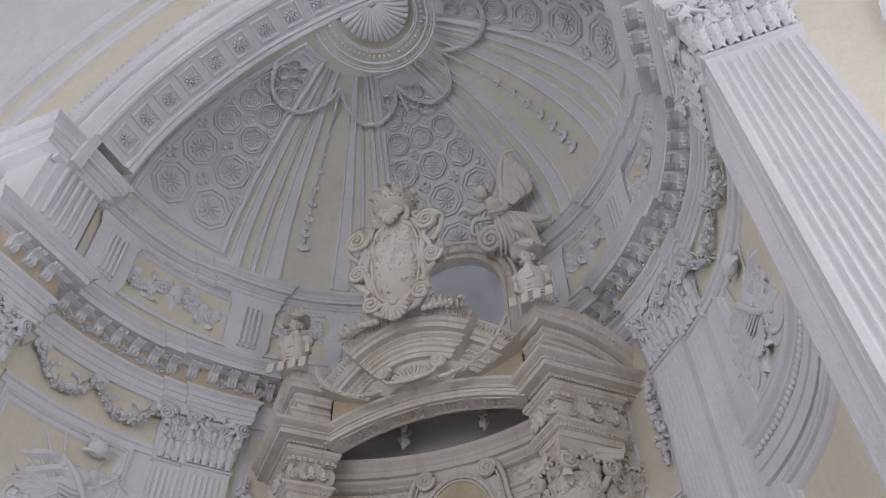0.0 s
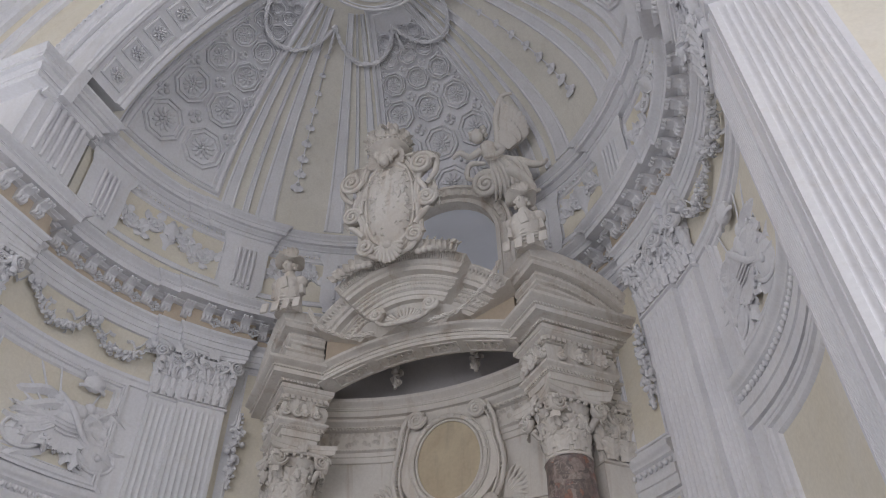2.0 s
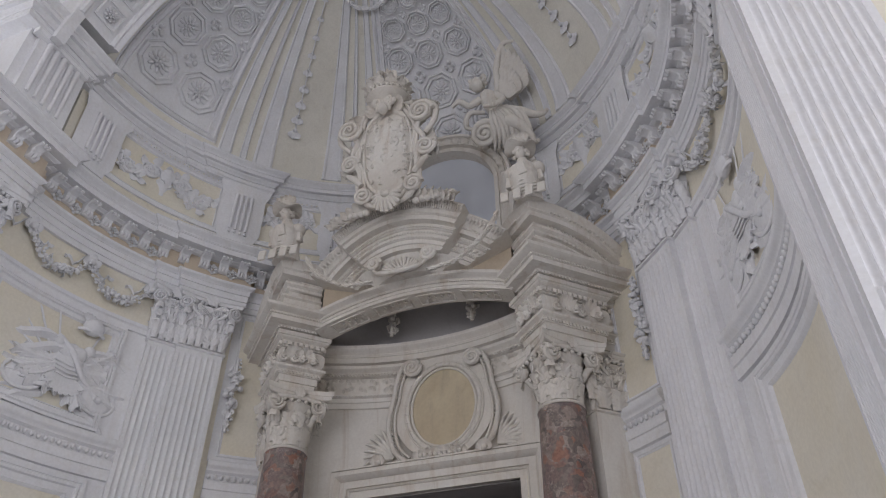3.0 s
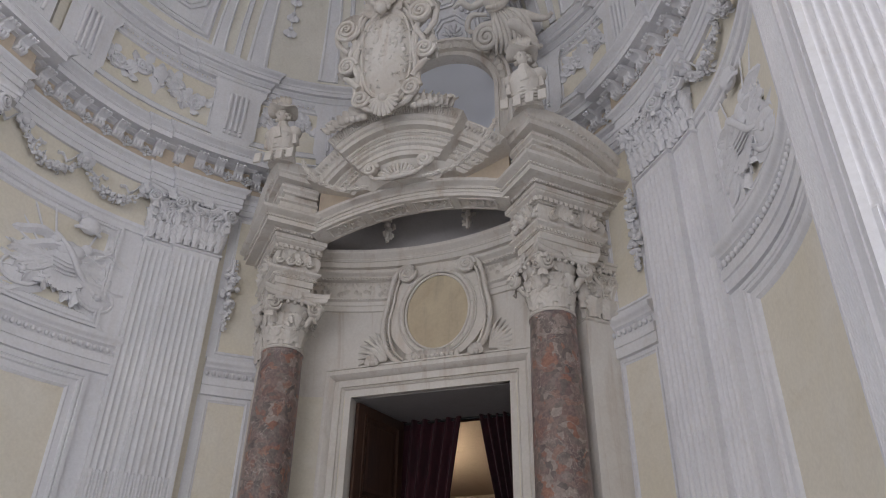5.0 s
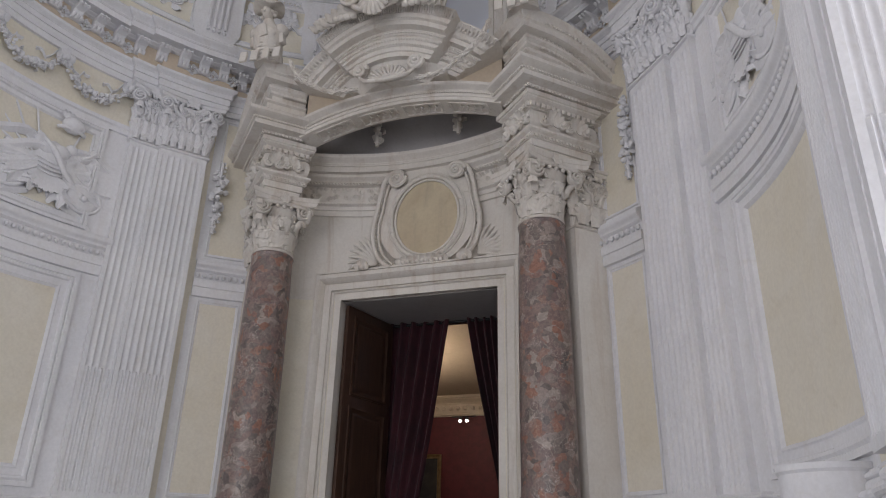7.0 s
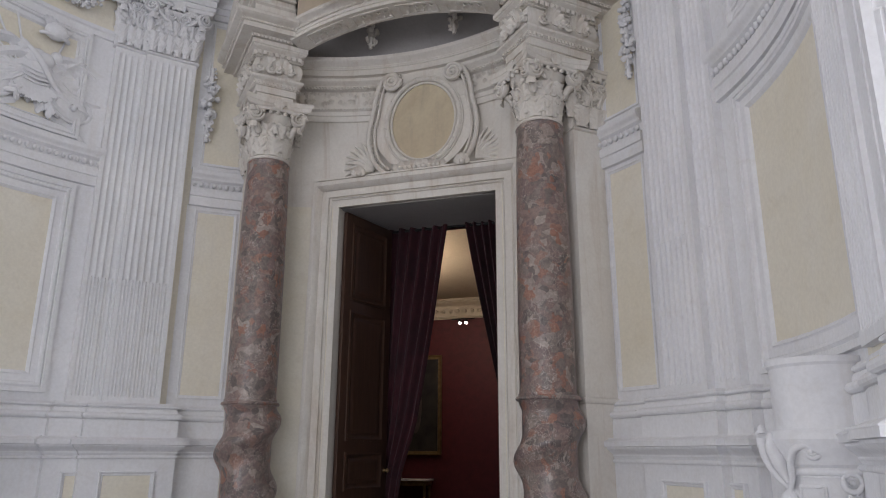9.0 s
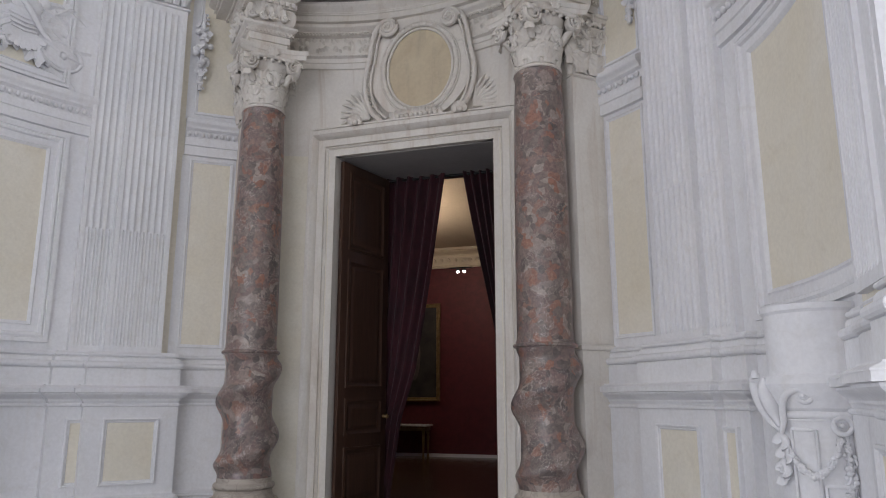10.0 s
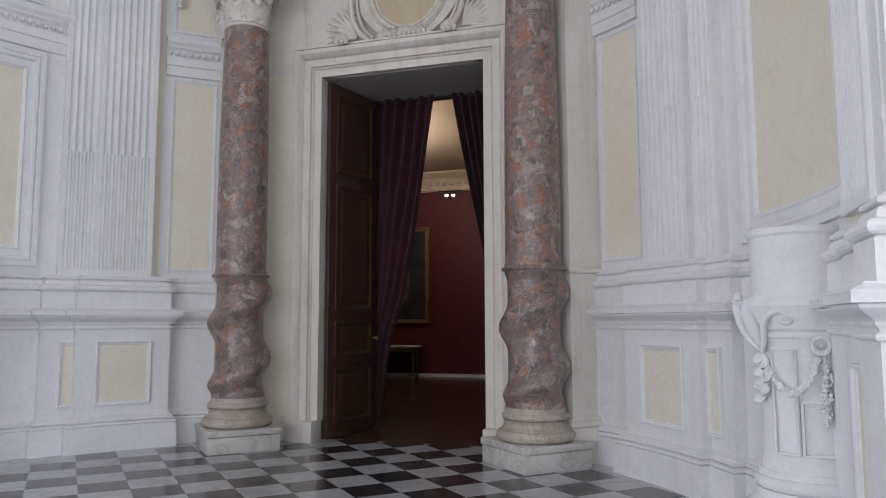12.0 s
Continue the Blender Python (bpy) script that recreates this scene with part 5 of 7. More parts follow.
    for i in range(len(dense) - 1):
        for g in (0.25, 0.75):
            x = dense[i][0] + (dense[i + 1][0] - dense[i][0]) * g
            y = dense[i][1] + (dense[i + 1][1] - dense[i][1]) * g
            if abs(abs(x) - CX) < 0.05:
                continue
            n = ns[i if abs(x) < CX or i > 14 else i]
            n = Vector((n.x, n.y)).normalized() if abs(dense[i][0] - CX * s) > 0.02 else Vector((ns[i + 1].x, ns[i + 1].y)).normalized()
            f = max(0.0, (abs(x) - CX) / 1.20)
            top = wing_top(f)
            if top - 0.41 > 7.46:
                blob(bm, (x + n.x * 0.15, y + n.y * 0.15, top - 0.275), 0.024)
                blob(bm, (x + n.x * 0.28, y + n.y * 0.28, top - 0.12), 0.024)
                blob(bm, (x + n.x * 0.13, y + n.y * 0.13, top - 0.41), 0.022)
    pp("pediment_wing", bm, STONE, "curved broken pediment wing in pale stucco")
    bm = bmesh.new()
    box(bm, -0.28, 0.28, -0.28, 0.28, 6.34, 8.26, 0, pose(s * (CX + 0.10), CY + 0.12, 0, 0, 0, 45))
    box(bm, -0.42, 0.42, -0.24, 0.55, 6.34, 7.42, 0, pose(s * (CX + 0.48), CY + 0.62, 0, 0, 0, 45))
    pp("block_core", bm)

# segmental arch between the blocks: a thin moulded cornice with a deep carved underside
SR, SZ = 4.2, 7.47


def arch_z(x):
    return SZ - SR + math.sqrt(SR * SR - x * x)


apts = [(x, arch_z(x)) for x in [(-1.50 + 3.0 * i / 48) for i in range(49)]]
bm = bmesh.new()
sweep_elev(bm, [(0.0, 0.0), (0.0, 0.05), (0.015, 0.055), (0.015, 0.10)] + torus(0.015, 0.018, 0.10, 0.125) + cyma(0.03, 0.11, 0.13, 0.205) + [(0.12, 0.225), (0.0, 0.25)], apts, 7.86, 0.36)
for i in range(84):
    x = -1.40 + 2.8 * i / 83
    m = pose(x, 7.83, arch_z(x) + 0.112, 0, math.degrees(math.asin(x / SR)), 0)
    box(bm, -0.011, 0.011, -0.012, 0.012, -0.013, 0.013, 0, m)
pp("portal_arch", bm, STONE, "flat moulded arch joining the two blocks")
# carved panels on the underside of the arch
for c in (-1.02, -0.34, 0.34, 1.02):
    bm = bmesh.new()
    m = pose(c, 8.05, arch_z(c), 0, math.degrees(math.asin(c / SR)), 0) @ pose(0, 0, 0, 90)
    loops = [[m @ Vector((sx * (0.29 - i), -o, sz * (0.13 - i))) for sx, sz in ((-1, -1), (1, -1), (1, 1), (-1, 1))] for i, o in ((0, -0.01), (0, 0.018), (0.022, 0.022), (0.034, 0.006), (0.04, -0.01))]
    nest(bm, loops)
    for k in range(9):
        leaf(bm, m @ pose(-0.21 + 0.052 * k, 0, 0, 0, 90 + 45 * (-1) ** k), 0.06, 0.11, 0.4, 0.015, 2, 4)
    pp("soffit_panel", bm)
# tympanum behind, then the fan-shaped central pediment
bm = bmesh.new()
box(bm, -1.5, 1.5, 7.98, 8.10, 7.6, 8.35)
pp("tympanum", bm, TAN, "tan recessed tympanum")


def fan(u, v, y):
    """A point of the fan-shaped pediment: u across, v from its lower to its upper edge."""
    return Vector((u * (0.58 + 0.47 * v), y + 0.10 * u * u, 7.97 + 0.70 * v - (0.09 + 0.20 * v) * u * u))


# steps of the pediment's mouldings: share of the height, overhang
FAN = [(0.0, 0.0), (0.10, 0.0), (0.11, 0.025), (0.20, 0.025), (0.21, 0.045), (0.27, 0.055), (0.30, 0.035), (0.44, 0.035), (0.45, 0.06), (0.52, 0.085), (0.54, 0.06), (0.57, 0.06), (0.58, 0.17), (0.68, 0.17), (0.69, 0.19), (0.73, 0.20), (0.80, 0.205), (0.88, 0.205), (0.90, 0.25), (0.97, 0.28), (1.0, 0.28)]
for span, y in ((1.48, 7.66), (1.0, 7.44)):
    bm = bmesh.new()
    rings = []
    for k in range(41):
        u = span * (-1 + 2 * k / 40)
        ring = [fan(u, v, y - o) for v, o in FAN]
        rings.append(ring + [fan(u, 1.0, y + 0.34), fan(u, 0.0, y + 0.34)])
    skin(bm, rings, close=True, cap=True)
    for v, o, n, size in ((0.235, 0.055, 62, 0.017), (0.37, 0.042, 36, 0.026), (0.485, 0.08, 70, 0.015), (0.71, 0.20, 76, 0.015)):
        for k in range(n):
            u = span * (-1 + 2 * (k + 0.5) / n)
            blob(bm, fan(u, v, y - o), size if size < 0.02 else (size * 1.5, size, size))
    for k in range(58):
        u = span * (-1 + 2 * (k + 0.5) / 58)
        a, b = fan(u, 0.81, y - 0.215), fan(u, 0.89, y - 0.245)
        tube(bm, [a, b, fan(u, 0.955, y - 0.285)], 0.0145, 5)
    pp("central_pediment", bm, STONE, "bowed fan-shaped pediment with rows of beads and dentils")
bm = bmesh.new()
skin(bm, [[fan(u, 0.02, 7.52), fan(u, 0.02, 8.0), fan(u, -0.42, 8.0), fan(u, -0.42, 7.60)] for u in [-1.3 + 2.6 * k / 12 for k in range(13)]], close=True, cap=True)
pp("pediment_field", bm, STONE)
# scrolled shell cartouche over the arch
bm = bmesh.new()
limb(bm, [(-0.42, 7.48, 7.74), (-0.30, 7.45, 7.64), (0, 7.43, 7.60), (0.30, 7.45, 7.64), (0.42, 7.48, 7.76)], [0.022, 0.032, 0.036, 0.032, 0.022], 8)
blob(bm, (0, 7.45, 7.66), (0.07, 0.05, 0.045))
cart = pp("shell_cartouche", bm, STONE, "scrolled shell cartouche")
for sx in (-1, 1):
    bm = bmesh.new()
    volute(bm, pose(sx * 0.41, 7.47, 7.84), 0.11, 0.07, 2.0, -sx)
    part("scroll", bm, STONE, cart)
for k in range(11):
    a = radians(-75 + 15 * k)
    bm = bmesh.new()
    tube(bm, [(0.06 * math.sin(a), 7.49, 7.66), (0.17 * math.sin(a), 7.52, 7.67 + 0.09 * math.cos(a)), (0.29 * math.sin(a), 7.47, 7.67 + 0.19 * math.cos(a))], [0.012, 0.022, 0.028], 6)
    part("rib", bm, STONE, cart)
for sx in (-1, 1):
    g = thing("portal_garland", "pale stucco garland slung from a corner block to the shell", "garland", group="portal garlands")
    bm = bmesh.new()
    rope = spline([(sx * 1.50, 7.36, 8.20), (sx * 1.36, 7.36, 7.93), (sx * 1.14, 7.38, 7.72), (sx * 0.82, 7.42, 7.55), (sx * 0.46, 7.44, 7.52)], 7)
    leaf_rope(bm, rope, 0.050, random.Random(17))
    part("swag", bm, STONE, g)

# ---- cartouche of arms with crown ----
crest = thing("coat_of_arms", "large pale stucco coat of arms with scrolls under a crown", "coat of arms", pose(0.0, 7.14, 8.40, 10) @ Matrix.Diagonal((0.98, 1, 0.94, 1)))
bm = bmesh.new()
loops = []
for s_, o in ((1.0, -0.05), (1.0, 0.08), (0.95, 0.13), (0.89, 0.13), (0.86, 0.10), (0.7, 0.17), (0.4, 0.22), (0.12, 0.24)):
    l = []
    for k in range(32):
        a = 2 * math.pi * k / 32
        l.append((0.50 * s_ * math.sin(a) * (1 + 0.14 * math.cos(2 * a)), -o, 1.12 + 0.86 * s_ * math.cos(a)))
    loops.append(l)
nest(bm, loops, True)
rnd = random.Random(4)
for k in range(46):
    x, z = rnd.uniform(-0.30, 0.30), rnd.uniform(-0.52, 0.52)
    if (x / 0.36) ** 2 + (z / 0.6) ** 2 < 1:
        blob(bm, (x, -0.235 + 0.12 * ((x / 0.4) ** 2 + (z / 0.7) ** 2), 1.16 + z), (rnd.uniform(0.03, 0.07), 0.018, rnd.uniform(0.03, 0.08)))
for k in range(90):
    x, z = rnd.uniform(-0.40, 0.40), rnd.uniform(-0.70, 0.70)
    q = (x / 0.46) ** 2 + (z / 0.80) ** 2
    if q < 0.9:
        y = -0.225 + 0.10 * q
        a = rnd.uniform(0, 6.28)
        limb(bm, [(x, y, 1.12 + z), (x + 0.04 * math.cos(a), y - 0.012, 1.12 + z + 0.04 * math.sin(a)), (x + 0.05 * math.cos(a + 1), y, 1.12 + z + 0.07 * math.sin(a + 1))], [0.010, 0.016, 0.008], 5, 2)
for r in (1.05, 1.16):
    tube(bm, [((0.50 * r + 0.03 * math.sin(7 * a)) * math.sin(a) * (1 + 0.14 * math.cos(2 * a)), -0.10, 1.12 + (0.86 * r + 0.03 * math.cos(9 * a)) * math.cos(a)) for a in [2 * math.pi * k / 60 for k in range(61)]], 0.034, 7, False)
part("shield", bm, STONE, crest)
for sx in (-1, 1):
    bm = bmesh.new()
    volute(bm, pose(sx * 0.60, -0.20, 1.66), 0.20, 0.068, 2.3, sx, 40, 8)
    volute(bm, pose(sx * 0.62, -0.14, 1.02), 0.16, 0.06, 2.2, -sx, 36, 8)
    volute(bm, pose(sx * 0.40, -0.16, 0.36), 0.15, 0.06, 2.0, sx, 32, 8)
    limb(bm, [(sx * x, -0.12, z) for x, z in ((0.10, 0.10), (0.34, 0.20), (0.50, 0.50), (0.46, 0.82), (0.60, 1.18), (0.50, 1.45), (0.70, 1.78), (0.48, 1.94), (0.22, 1.98))], [0.03, 0.045, 0.04, 0.045, 0.04, 0.05, 0.045, 0.035, 0.025], 10)
    limb(bm, [(sx * x, -0.16, z) for x, z in ((0.42, 0.55), (0.56, 0.72), (0.66, 0.80))], [0.045, 0.055, 0.03], 10)
    limb(bm, [(sx * x, -0.10, z) for x, z in ((0.62, 1.30), (0.78, 1.50), (0.80, 1.75), (0.66, 1.95))], [0.035, 0.05, 0.05, 0.03], 10)
    part("scrollwork", bm, STONE, crest, "thick scrolled strapwork")
    bm = bmesh.new()
    for k in range(12):
        leaf(bm, pose(sx * (0.40 + 0.015 * k), 0.02 + 0.008 * k, 1.55 + 0.03 * k, 8, sx * (14 + 8 * k), 0), 0.15, 0.50 - 0.012 * k, 0.35, 0.03, 4, 7)
    for k in range(4):
        leaf(bm, pose(sx * (0.52 + 0.02 * k), -0.02, 1.30 - 0.10 * k, 0, sx * (60 + 13 * k), 0), 0.15, 0.28, 0.3, 0.03, 8, 14, 3)
    part("palm_spray", bm, STONE, crest)
    bm = bmesh.new()
    for k in range(7):
        leaf(bm, pose(sx * (0.22 + 0.10 * k), -0.02, 0.22 - 0.01 * k, 0, sx * (75 + 9 * k), 0), 0.16, 0.34, 0.4, 0.03, 4, 7)
        blob(bm, (sx * (0.40 + 0.09 * k), -0.04, 0.12), (0.07, 0.06, 0.06))
    part("leaf_tail", bm, STONE, crest)
bm = bmesh.new()
blob(bm, (0, -0.24, 0.24), (0.09, 0.07, 0.08))
low = part("lower_shell", bm, STONE, crest)
for k in range(11):
    a = radians(-100 + 20 * k)
    bm = bmesh.new()
    limb(bm, [(0.02 * math.sin(a), -0.20, 0.22), (0.12 * math.sin(a), -0.25, 0.20 - 0.10 * math.cos(a)), (0.22 * math.sin(a), -0.20, 0.20 - 0.26 * math.cos(a))], [0.018, 0.032, 0.036], 8, 3)
    part("rib", bm, STONE, low)
bm = bmesh.new()
blob(bm, (0, -0.25, 1.88), (0.085, 0.085, 0.11), sub=2)
for k in range(9):
    a = radians(-110 + 27.5 * k)
    blob(bm, (0.10 * math.sin(a), -0.22, 1.92 + 0.10 * math.cos(a)), 0.045)
for sx in (-1, 1):
    volute(bm, pose(sx * 0.10, -0.20, 2.06), 0.09, 0.08, 1.8, -sx, 24, 8)
    for k in range(5):
        leaf(bm, pose(sx * 0.10, -0.12, 1.96, 0, sx * (20 + 22 * k)), 0.10, 0.28, 0.35, 0.03, 4, 6)
part("mask_scroll", bm, STONE, crest, "small scroll keystone")
bm = bmesh.new()
lathe(bm, [(0.05, 2.06), (0.20, 2.07), (0.30, 2.18), (0.34, 2.24), (0.345, 2.31), (0.32, 2.33), (0.32, 2.37), (0.10, 2.39)], 32, (0, -0.02))
for k in range(28):
    a = 2 * math.pi * k / 28
    blob(bm, (0.35 * math.sin(a), -0.02 - 0.35 * math.cos(a), 2.28), 0.028)
for k in range(12):
    a = 2 * math.pi * k / 12
    c = Vector((0.33 * math.sin(a), -0.02 - 0.33 * math.cos(a), 2.34))
    for q in (-40, 0, 40):
        leaf(bm, Matrix.Translation(c) @ Euler((0.2, 0, a + math.pi * 0)).to_matrix().to_4x4() @ pose(0, 0, 0, 0, q), 0.09, 0.17 if q == 0 else 0.12, 0.45, 0.03, 2, 4)
for k in range(8):
    a = 2 * math.pi * k / 8
    limb(bm, [(0.32 * math.sin(a), -0.02 - 0.32 * math.cos(a), 2.38), (0.34 * math.sin(a), -0.02 - 0.34 * math.cos(a), 2.54), (0.20 * math.sin(a), -0.02 - 0.20 * math.cos(a), 2.66), (0.03 * math.sin(a), -0.02 - 0.03 * math.cos(a), 2.64)], [0.03, 0.032, 0.03, 0.025], 7, 3)
    for q in range(4):
        f = q / 4
        blob(bm, (math.sin(a) * (0.35 - 0.1 * f), -0.02 - math.cos(a) * (0.35 - 0.1 * f), 2.46 + 0.16 * f), 0.03)
blob(bm, (0, -0.02, 2.70), 0.065, sub=2)
tube(bm, [(0, -0.02, 2.74), (0, -0.02, 2.93)], 0.022, 6)
tube(bm, [(-0.07, -0.02, 2.86), (0.07, -0.02, 2.86)], 0.022, 6)
part("crown", bm, STONE, crest, "open crown with leaf points and small cross")

# ---- statues: plain shapes ----


def bust(s):
    rnd = random.Random(11 + s)
    bm = bmesh.new()
    limb(bm, [(0, 0.02, 0.0), (0, 0.0, 0.18), (0, -0.04, 0.40), (0, -0.02, 0.60), (0, -0.04, 0.72), (0, -0.06, 0.80)], [0.24, 0.22, 0.25, 0.24, 0.11, 0.075], 16)
    for sx in (-1, 1):
        blob(bm, (sx * 0.22, -0.02, 0.57), (0.13, 0.13, 0.12), sub=2)
        blob(bm, (sx * 0.10, -0.16, 0.46), (0.12, 0.10, 0.11), sub=2)
        box(bm, sx * 0.31 - 0.05, sx * 0.31 + 0.05, -0.10, 0.02, 0.28, 0.52, 0.015, pose(0, 0, 0, 0, sx * -8))
    blob(bm, (0, -0.10, 0.90), (0.095, 0.11, 0.135), sub=2)
    blob(bm, (0, -0.20, 0.88), (0.025, 0.035, 0.03))
    for k in range(12):
        a = 2 * math.pi * k / 12
        blob(bm, (0.11 * math.sin(a), -0.06 + 0.09 * math.cos(a), 0.86 + 0.04 * (k % 3)), 0.045)
    rings = []
    for r, z in ((0.10, 0.97), (0.22, 0.975), (0.26, 0.995), (0.22, 1.03), (0.13, 1.05), (0.11, 1.13), (0.04, 1.17)):
        rings.append([(r * math.cos(2 * math.pi * k / 24), -0.07 + r * math.sin(2 * math.pi * k / 24), z + 0.055 * math.cos(6 * math.pi * k / 24) * min(1, r / 0.2) * (1 if r > 0.15 else 0)) for k in range(24)])
    ROUND[0] = 1
    skin(bm, rings, cap=True)
    ROUND[0] = 0
    for k in range(5):
        leaf(bm, pose(-0.06 + 0.03 * k, -0.10, 1.08, -10, -40 + 20 * k), 0.08, 0.20, 0.6, 0.03, 4, 6)
    for k in range(5):
        tube(bm, [(-0.20, -0.14, 0.30 - 0.055 * k), (0.0, -0.265 + 0.01 * k, 0.27 - 0.055 * k), (0.20, -0.14, 0.30 - 0.055 * k)], 0.022, 6)
    box(bm, 0.06, 0.20, -0.30, -0.20, 0.34, 0.56, 0.012, pose(0, 0, 0, 0, -12, 0))
    for k in range(4):
        x = -0.36 + 0.20 * k
        box(bm, x, x + 0.13, -0.30, -0.255, -0.14, 0.06, 0.012, pose(0, 0, 0, -14, 0, 0))
    ob = part("bust_statue", bm, STONE, None, "", pose(s * 1.93, 7.46, 8.28, 8, 0, s * -4) @ Matrix.Diagonal((0.88, 0.95, 0.92, 1)))
    return tagged(ob, "pale stucco bust with a plumed hat on the pediment corner", "statue", "corner busts")


bust(-1)
bust(1)


def angel():
    rnd = random.Random(21)
    slim = lambda b, pts, radii, n=10: limb(b, pts, [0.82 * r for r in radii], n)
    bm = bmesh.new()
    slim(bm, [(0.16, 0.06, 0.0), (0.14, 0.0, 0.22), (0.05, -0.06, 0.48), (0.0, -0.08, 0.66), (-0.06, -0.12, 0.78)], [0.19, 0.19, 0.17, 0.19, 0.08], 14)
    blob(bm, (-0.12, -0.18, 0.90), (0.11, 0.12, 0.13), sub=2)
    for k in range(26):
        a, z = rnd.uniform(0, 6.28), rnd.uniform(-0.02, 0.14)
        blob(bm, (-0.11 + 0.12 * math.cos(a), -0.14 + 0.10 * math.sin(a) + 0.04, 0.93 + z), rnd.uniform(0.035, 0.055))
    slim(bm, [(-0.14, -0.10, 0.66), (-0.32, -0.20, 0.58), (-0.44, -0.30, 0.68), (-0.58, -0.30, 0.62)], [0.085, 0.07, 0.06, 0.04], 10)
    slim(bm, [(0.14, -0.10, 0.66), (0.26, -0.24, 0.50), (0.14, -0.36, 0.40), (-0.04, -0.40, 0.42)], [0.085, 0.07, 0.06, 0.04], 10)
    slim(bm, [(0.16, -0.02, 0.10), (0.40, -0.22, 0.20), (0.66, -0.26, 0.06), (0.82, -0.22, 0.02), (0.92, -0.26, 0.06)], [0.15, 0.13, 0.085, 0.055, 0.04], 12)
    slim(bm, [(0.10, -0.04, 0.06), (0.34, -0.34, 0.04), (0.56, -0.34, -0.26), (0.62, -0.36, -0.44), (0.70, -0.44, -0.46)], [0.15, 0.13, 0.085, 0.055, 0.04], 12)
    for row, (n, L0, L1, yy) in enumerate(((9, 0.95, 0.50, 0.04), (8, 0.60, 0.34, -0.03), (6, 0.34, 0.24, -0.08))):
        for k in range(n):
            f = k / (n - 1)
            leaf(bm, pose(0.24 + 0.05 * f, yy, 0.60 - 0.04 * f, 0, 12 + 50 * f, 0), 0.13, L0 + (L1 - L0) * f, 0.10, 0.03, 2, 5, 1)
    slim(bm, [(0.10, 0.0, 0.58), (0.20, -0.04, 0.85), (0.24, 0.0, 1.18), (0.42, -0.02, 1.52), (0.62, -0.06, 1.50)], [0.06, 0.07, 0.07, 0.06, 0.03], 10)
    for k in range(9):
        x = 0.02 + 0.06 * k
        slim(bm, [(x * 0.5, -0.16, 0.40), (x, -0.30 - 0.05 * (k % 2), 0.18), (x * 1.2, -0.34, -0.10 - 0.04 * (k % 3)), (x * 1.25 - 0.08, -0.24, -0.34)], [0.025, 0.05, 0.045, 0.025], 8)
    slim(bm, [(-0.10, -0.12, 0.40), (-0.34, -0.2, 0.44), (-0.44, -0.2, 0.24), (-0.30, -0.2, 0.12)], [0.04, 0.06, 0.06, 0.03], 8)
    volute(bm, pose(-0.14, -0.28, -0.02), 0.24, 0.10, 2.3, 1, 40, 9)
    slim(bm, [(0.06, -0.22, -0.10), (0.24, -0.22, -0.32), (0.44, -0.22, -0.56), (0.52, -0.24, -0.72)], [0.09, 0.11, 0.09, 0.05], 10)
    ob = part("angel_statue", bm, STONE, None, "", pose(1.26, 8.62, 11.10, 30, 0, -4) @ Matrix.Diagonal((1.08, 1.0, 1.02, 1)))
    tagged(ob, "grey stucco winged angel seated on a scroll", "statue")


angel()

# ---- round-headed window over the portal ----
win = thing("window_1", "round-headed window with a dull grey pane in an ornate stucco arch", "window", kind="structure")
wp = [(-0.92, 9.1), (-0.92, 10.2)] + arc_pts(1.0, 10.2, -85, 85, 24, 0.08) + [(1.08, 10.2), (1.08, 9.1)]
bm = bmesh.new()
sweep_elev(bm, [(0, 0), (0.06, 0.01), (0.06, 0.08), (0.02, 0.09), (0.02, 0.13), (0.09, 0.15), (0.12, 0.22), (0.10, 0.26), (0.16, 0.28), (0.16, 0.33), (0.0, 0.36)], wp, 8.86, 0.5)
for k in range(21):
    a = radians(-82 + 8.2 * k)
    m = pose(0.08 + 1.19 * math.sin(a), 8.74, 10.2 + 1.19 * math.cos(a), 0, math.degrees(a), 0)
    leaf(bm, m @ pose(0, 0, -0.06), 0.13, 0.14, 0.5, 0.03, 2, 4)
part("window_arch", bm, STONE, win)
bm = bmesh.new()
rings = [[(x, 9.02, z) for x, z in wp], [(x, 9.06, z) for x, z in wp]]
skin(bm, rings, close=True, cap=True)
part("pane", bm, GLASSGREY, win, "dull grey pane", smooth=False)

# ---- concave wall of the portal and its hood ----
pw = thing("wall_portal", "concave pale wall behind the portal columns", "wall", kind="structure")
RP = 4.16
OP = 1.17


def arc_path(a0, a1, r, n=14):
    return [(cylp(a0 + (a1 - a0) * k / n, r, 0).x, cylp(a0 + (a1 - a0) * k / n, r, 0).y) for k in range(n + 1)]


def ppw(name, bm, mat=STONE, label=""):
    return part(name, bm, mat, pw, label)


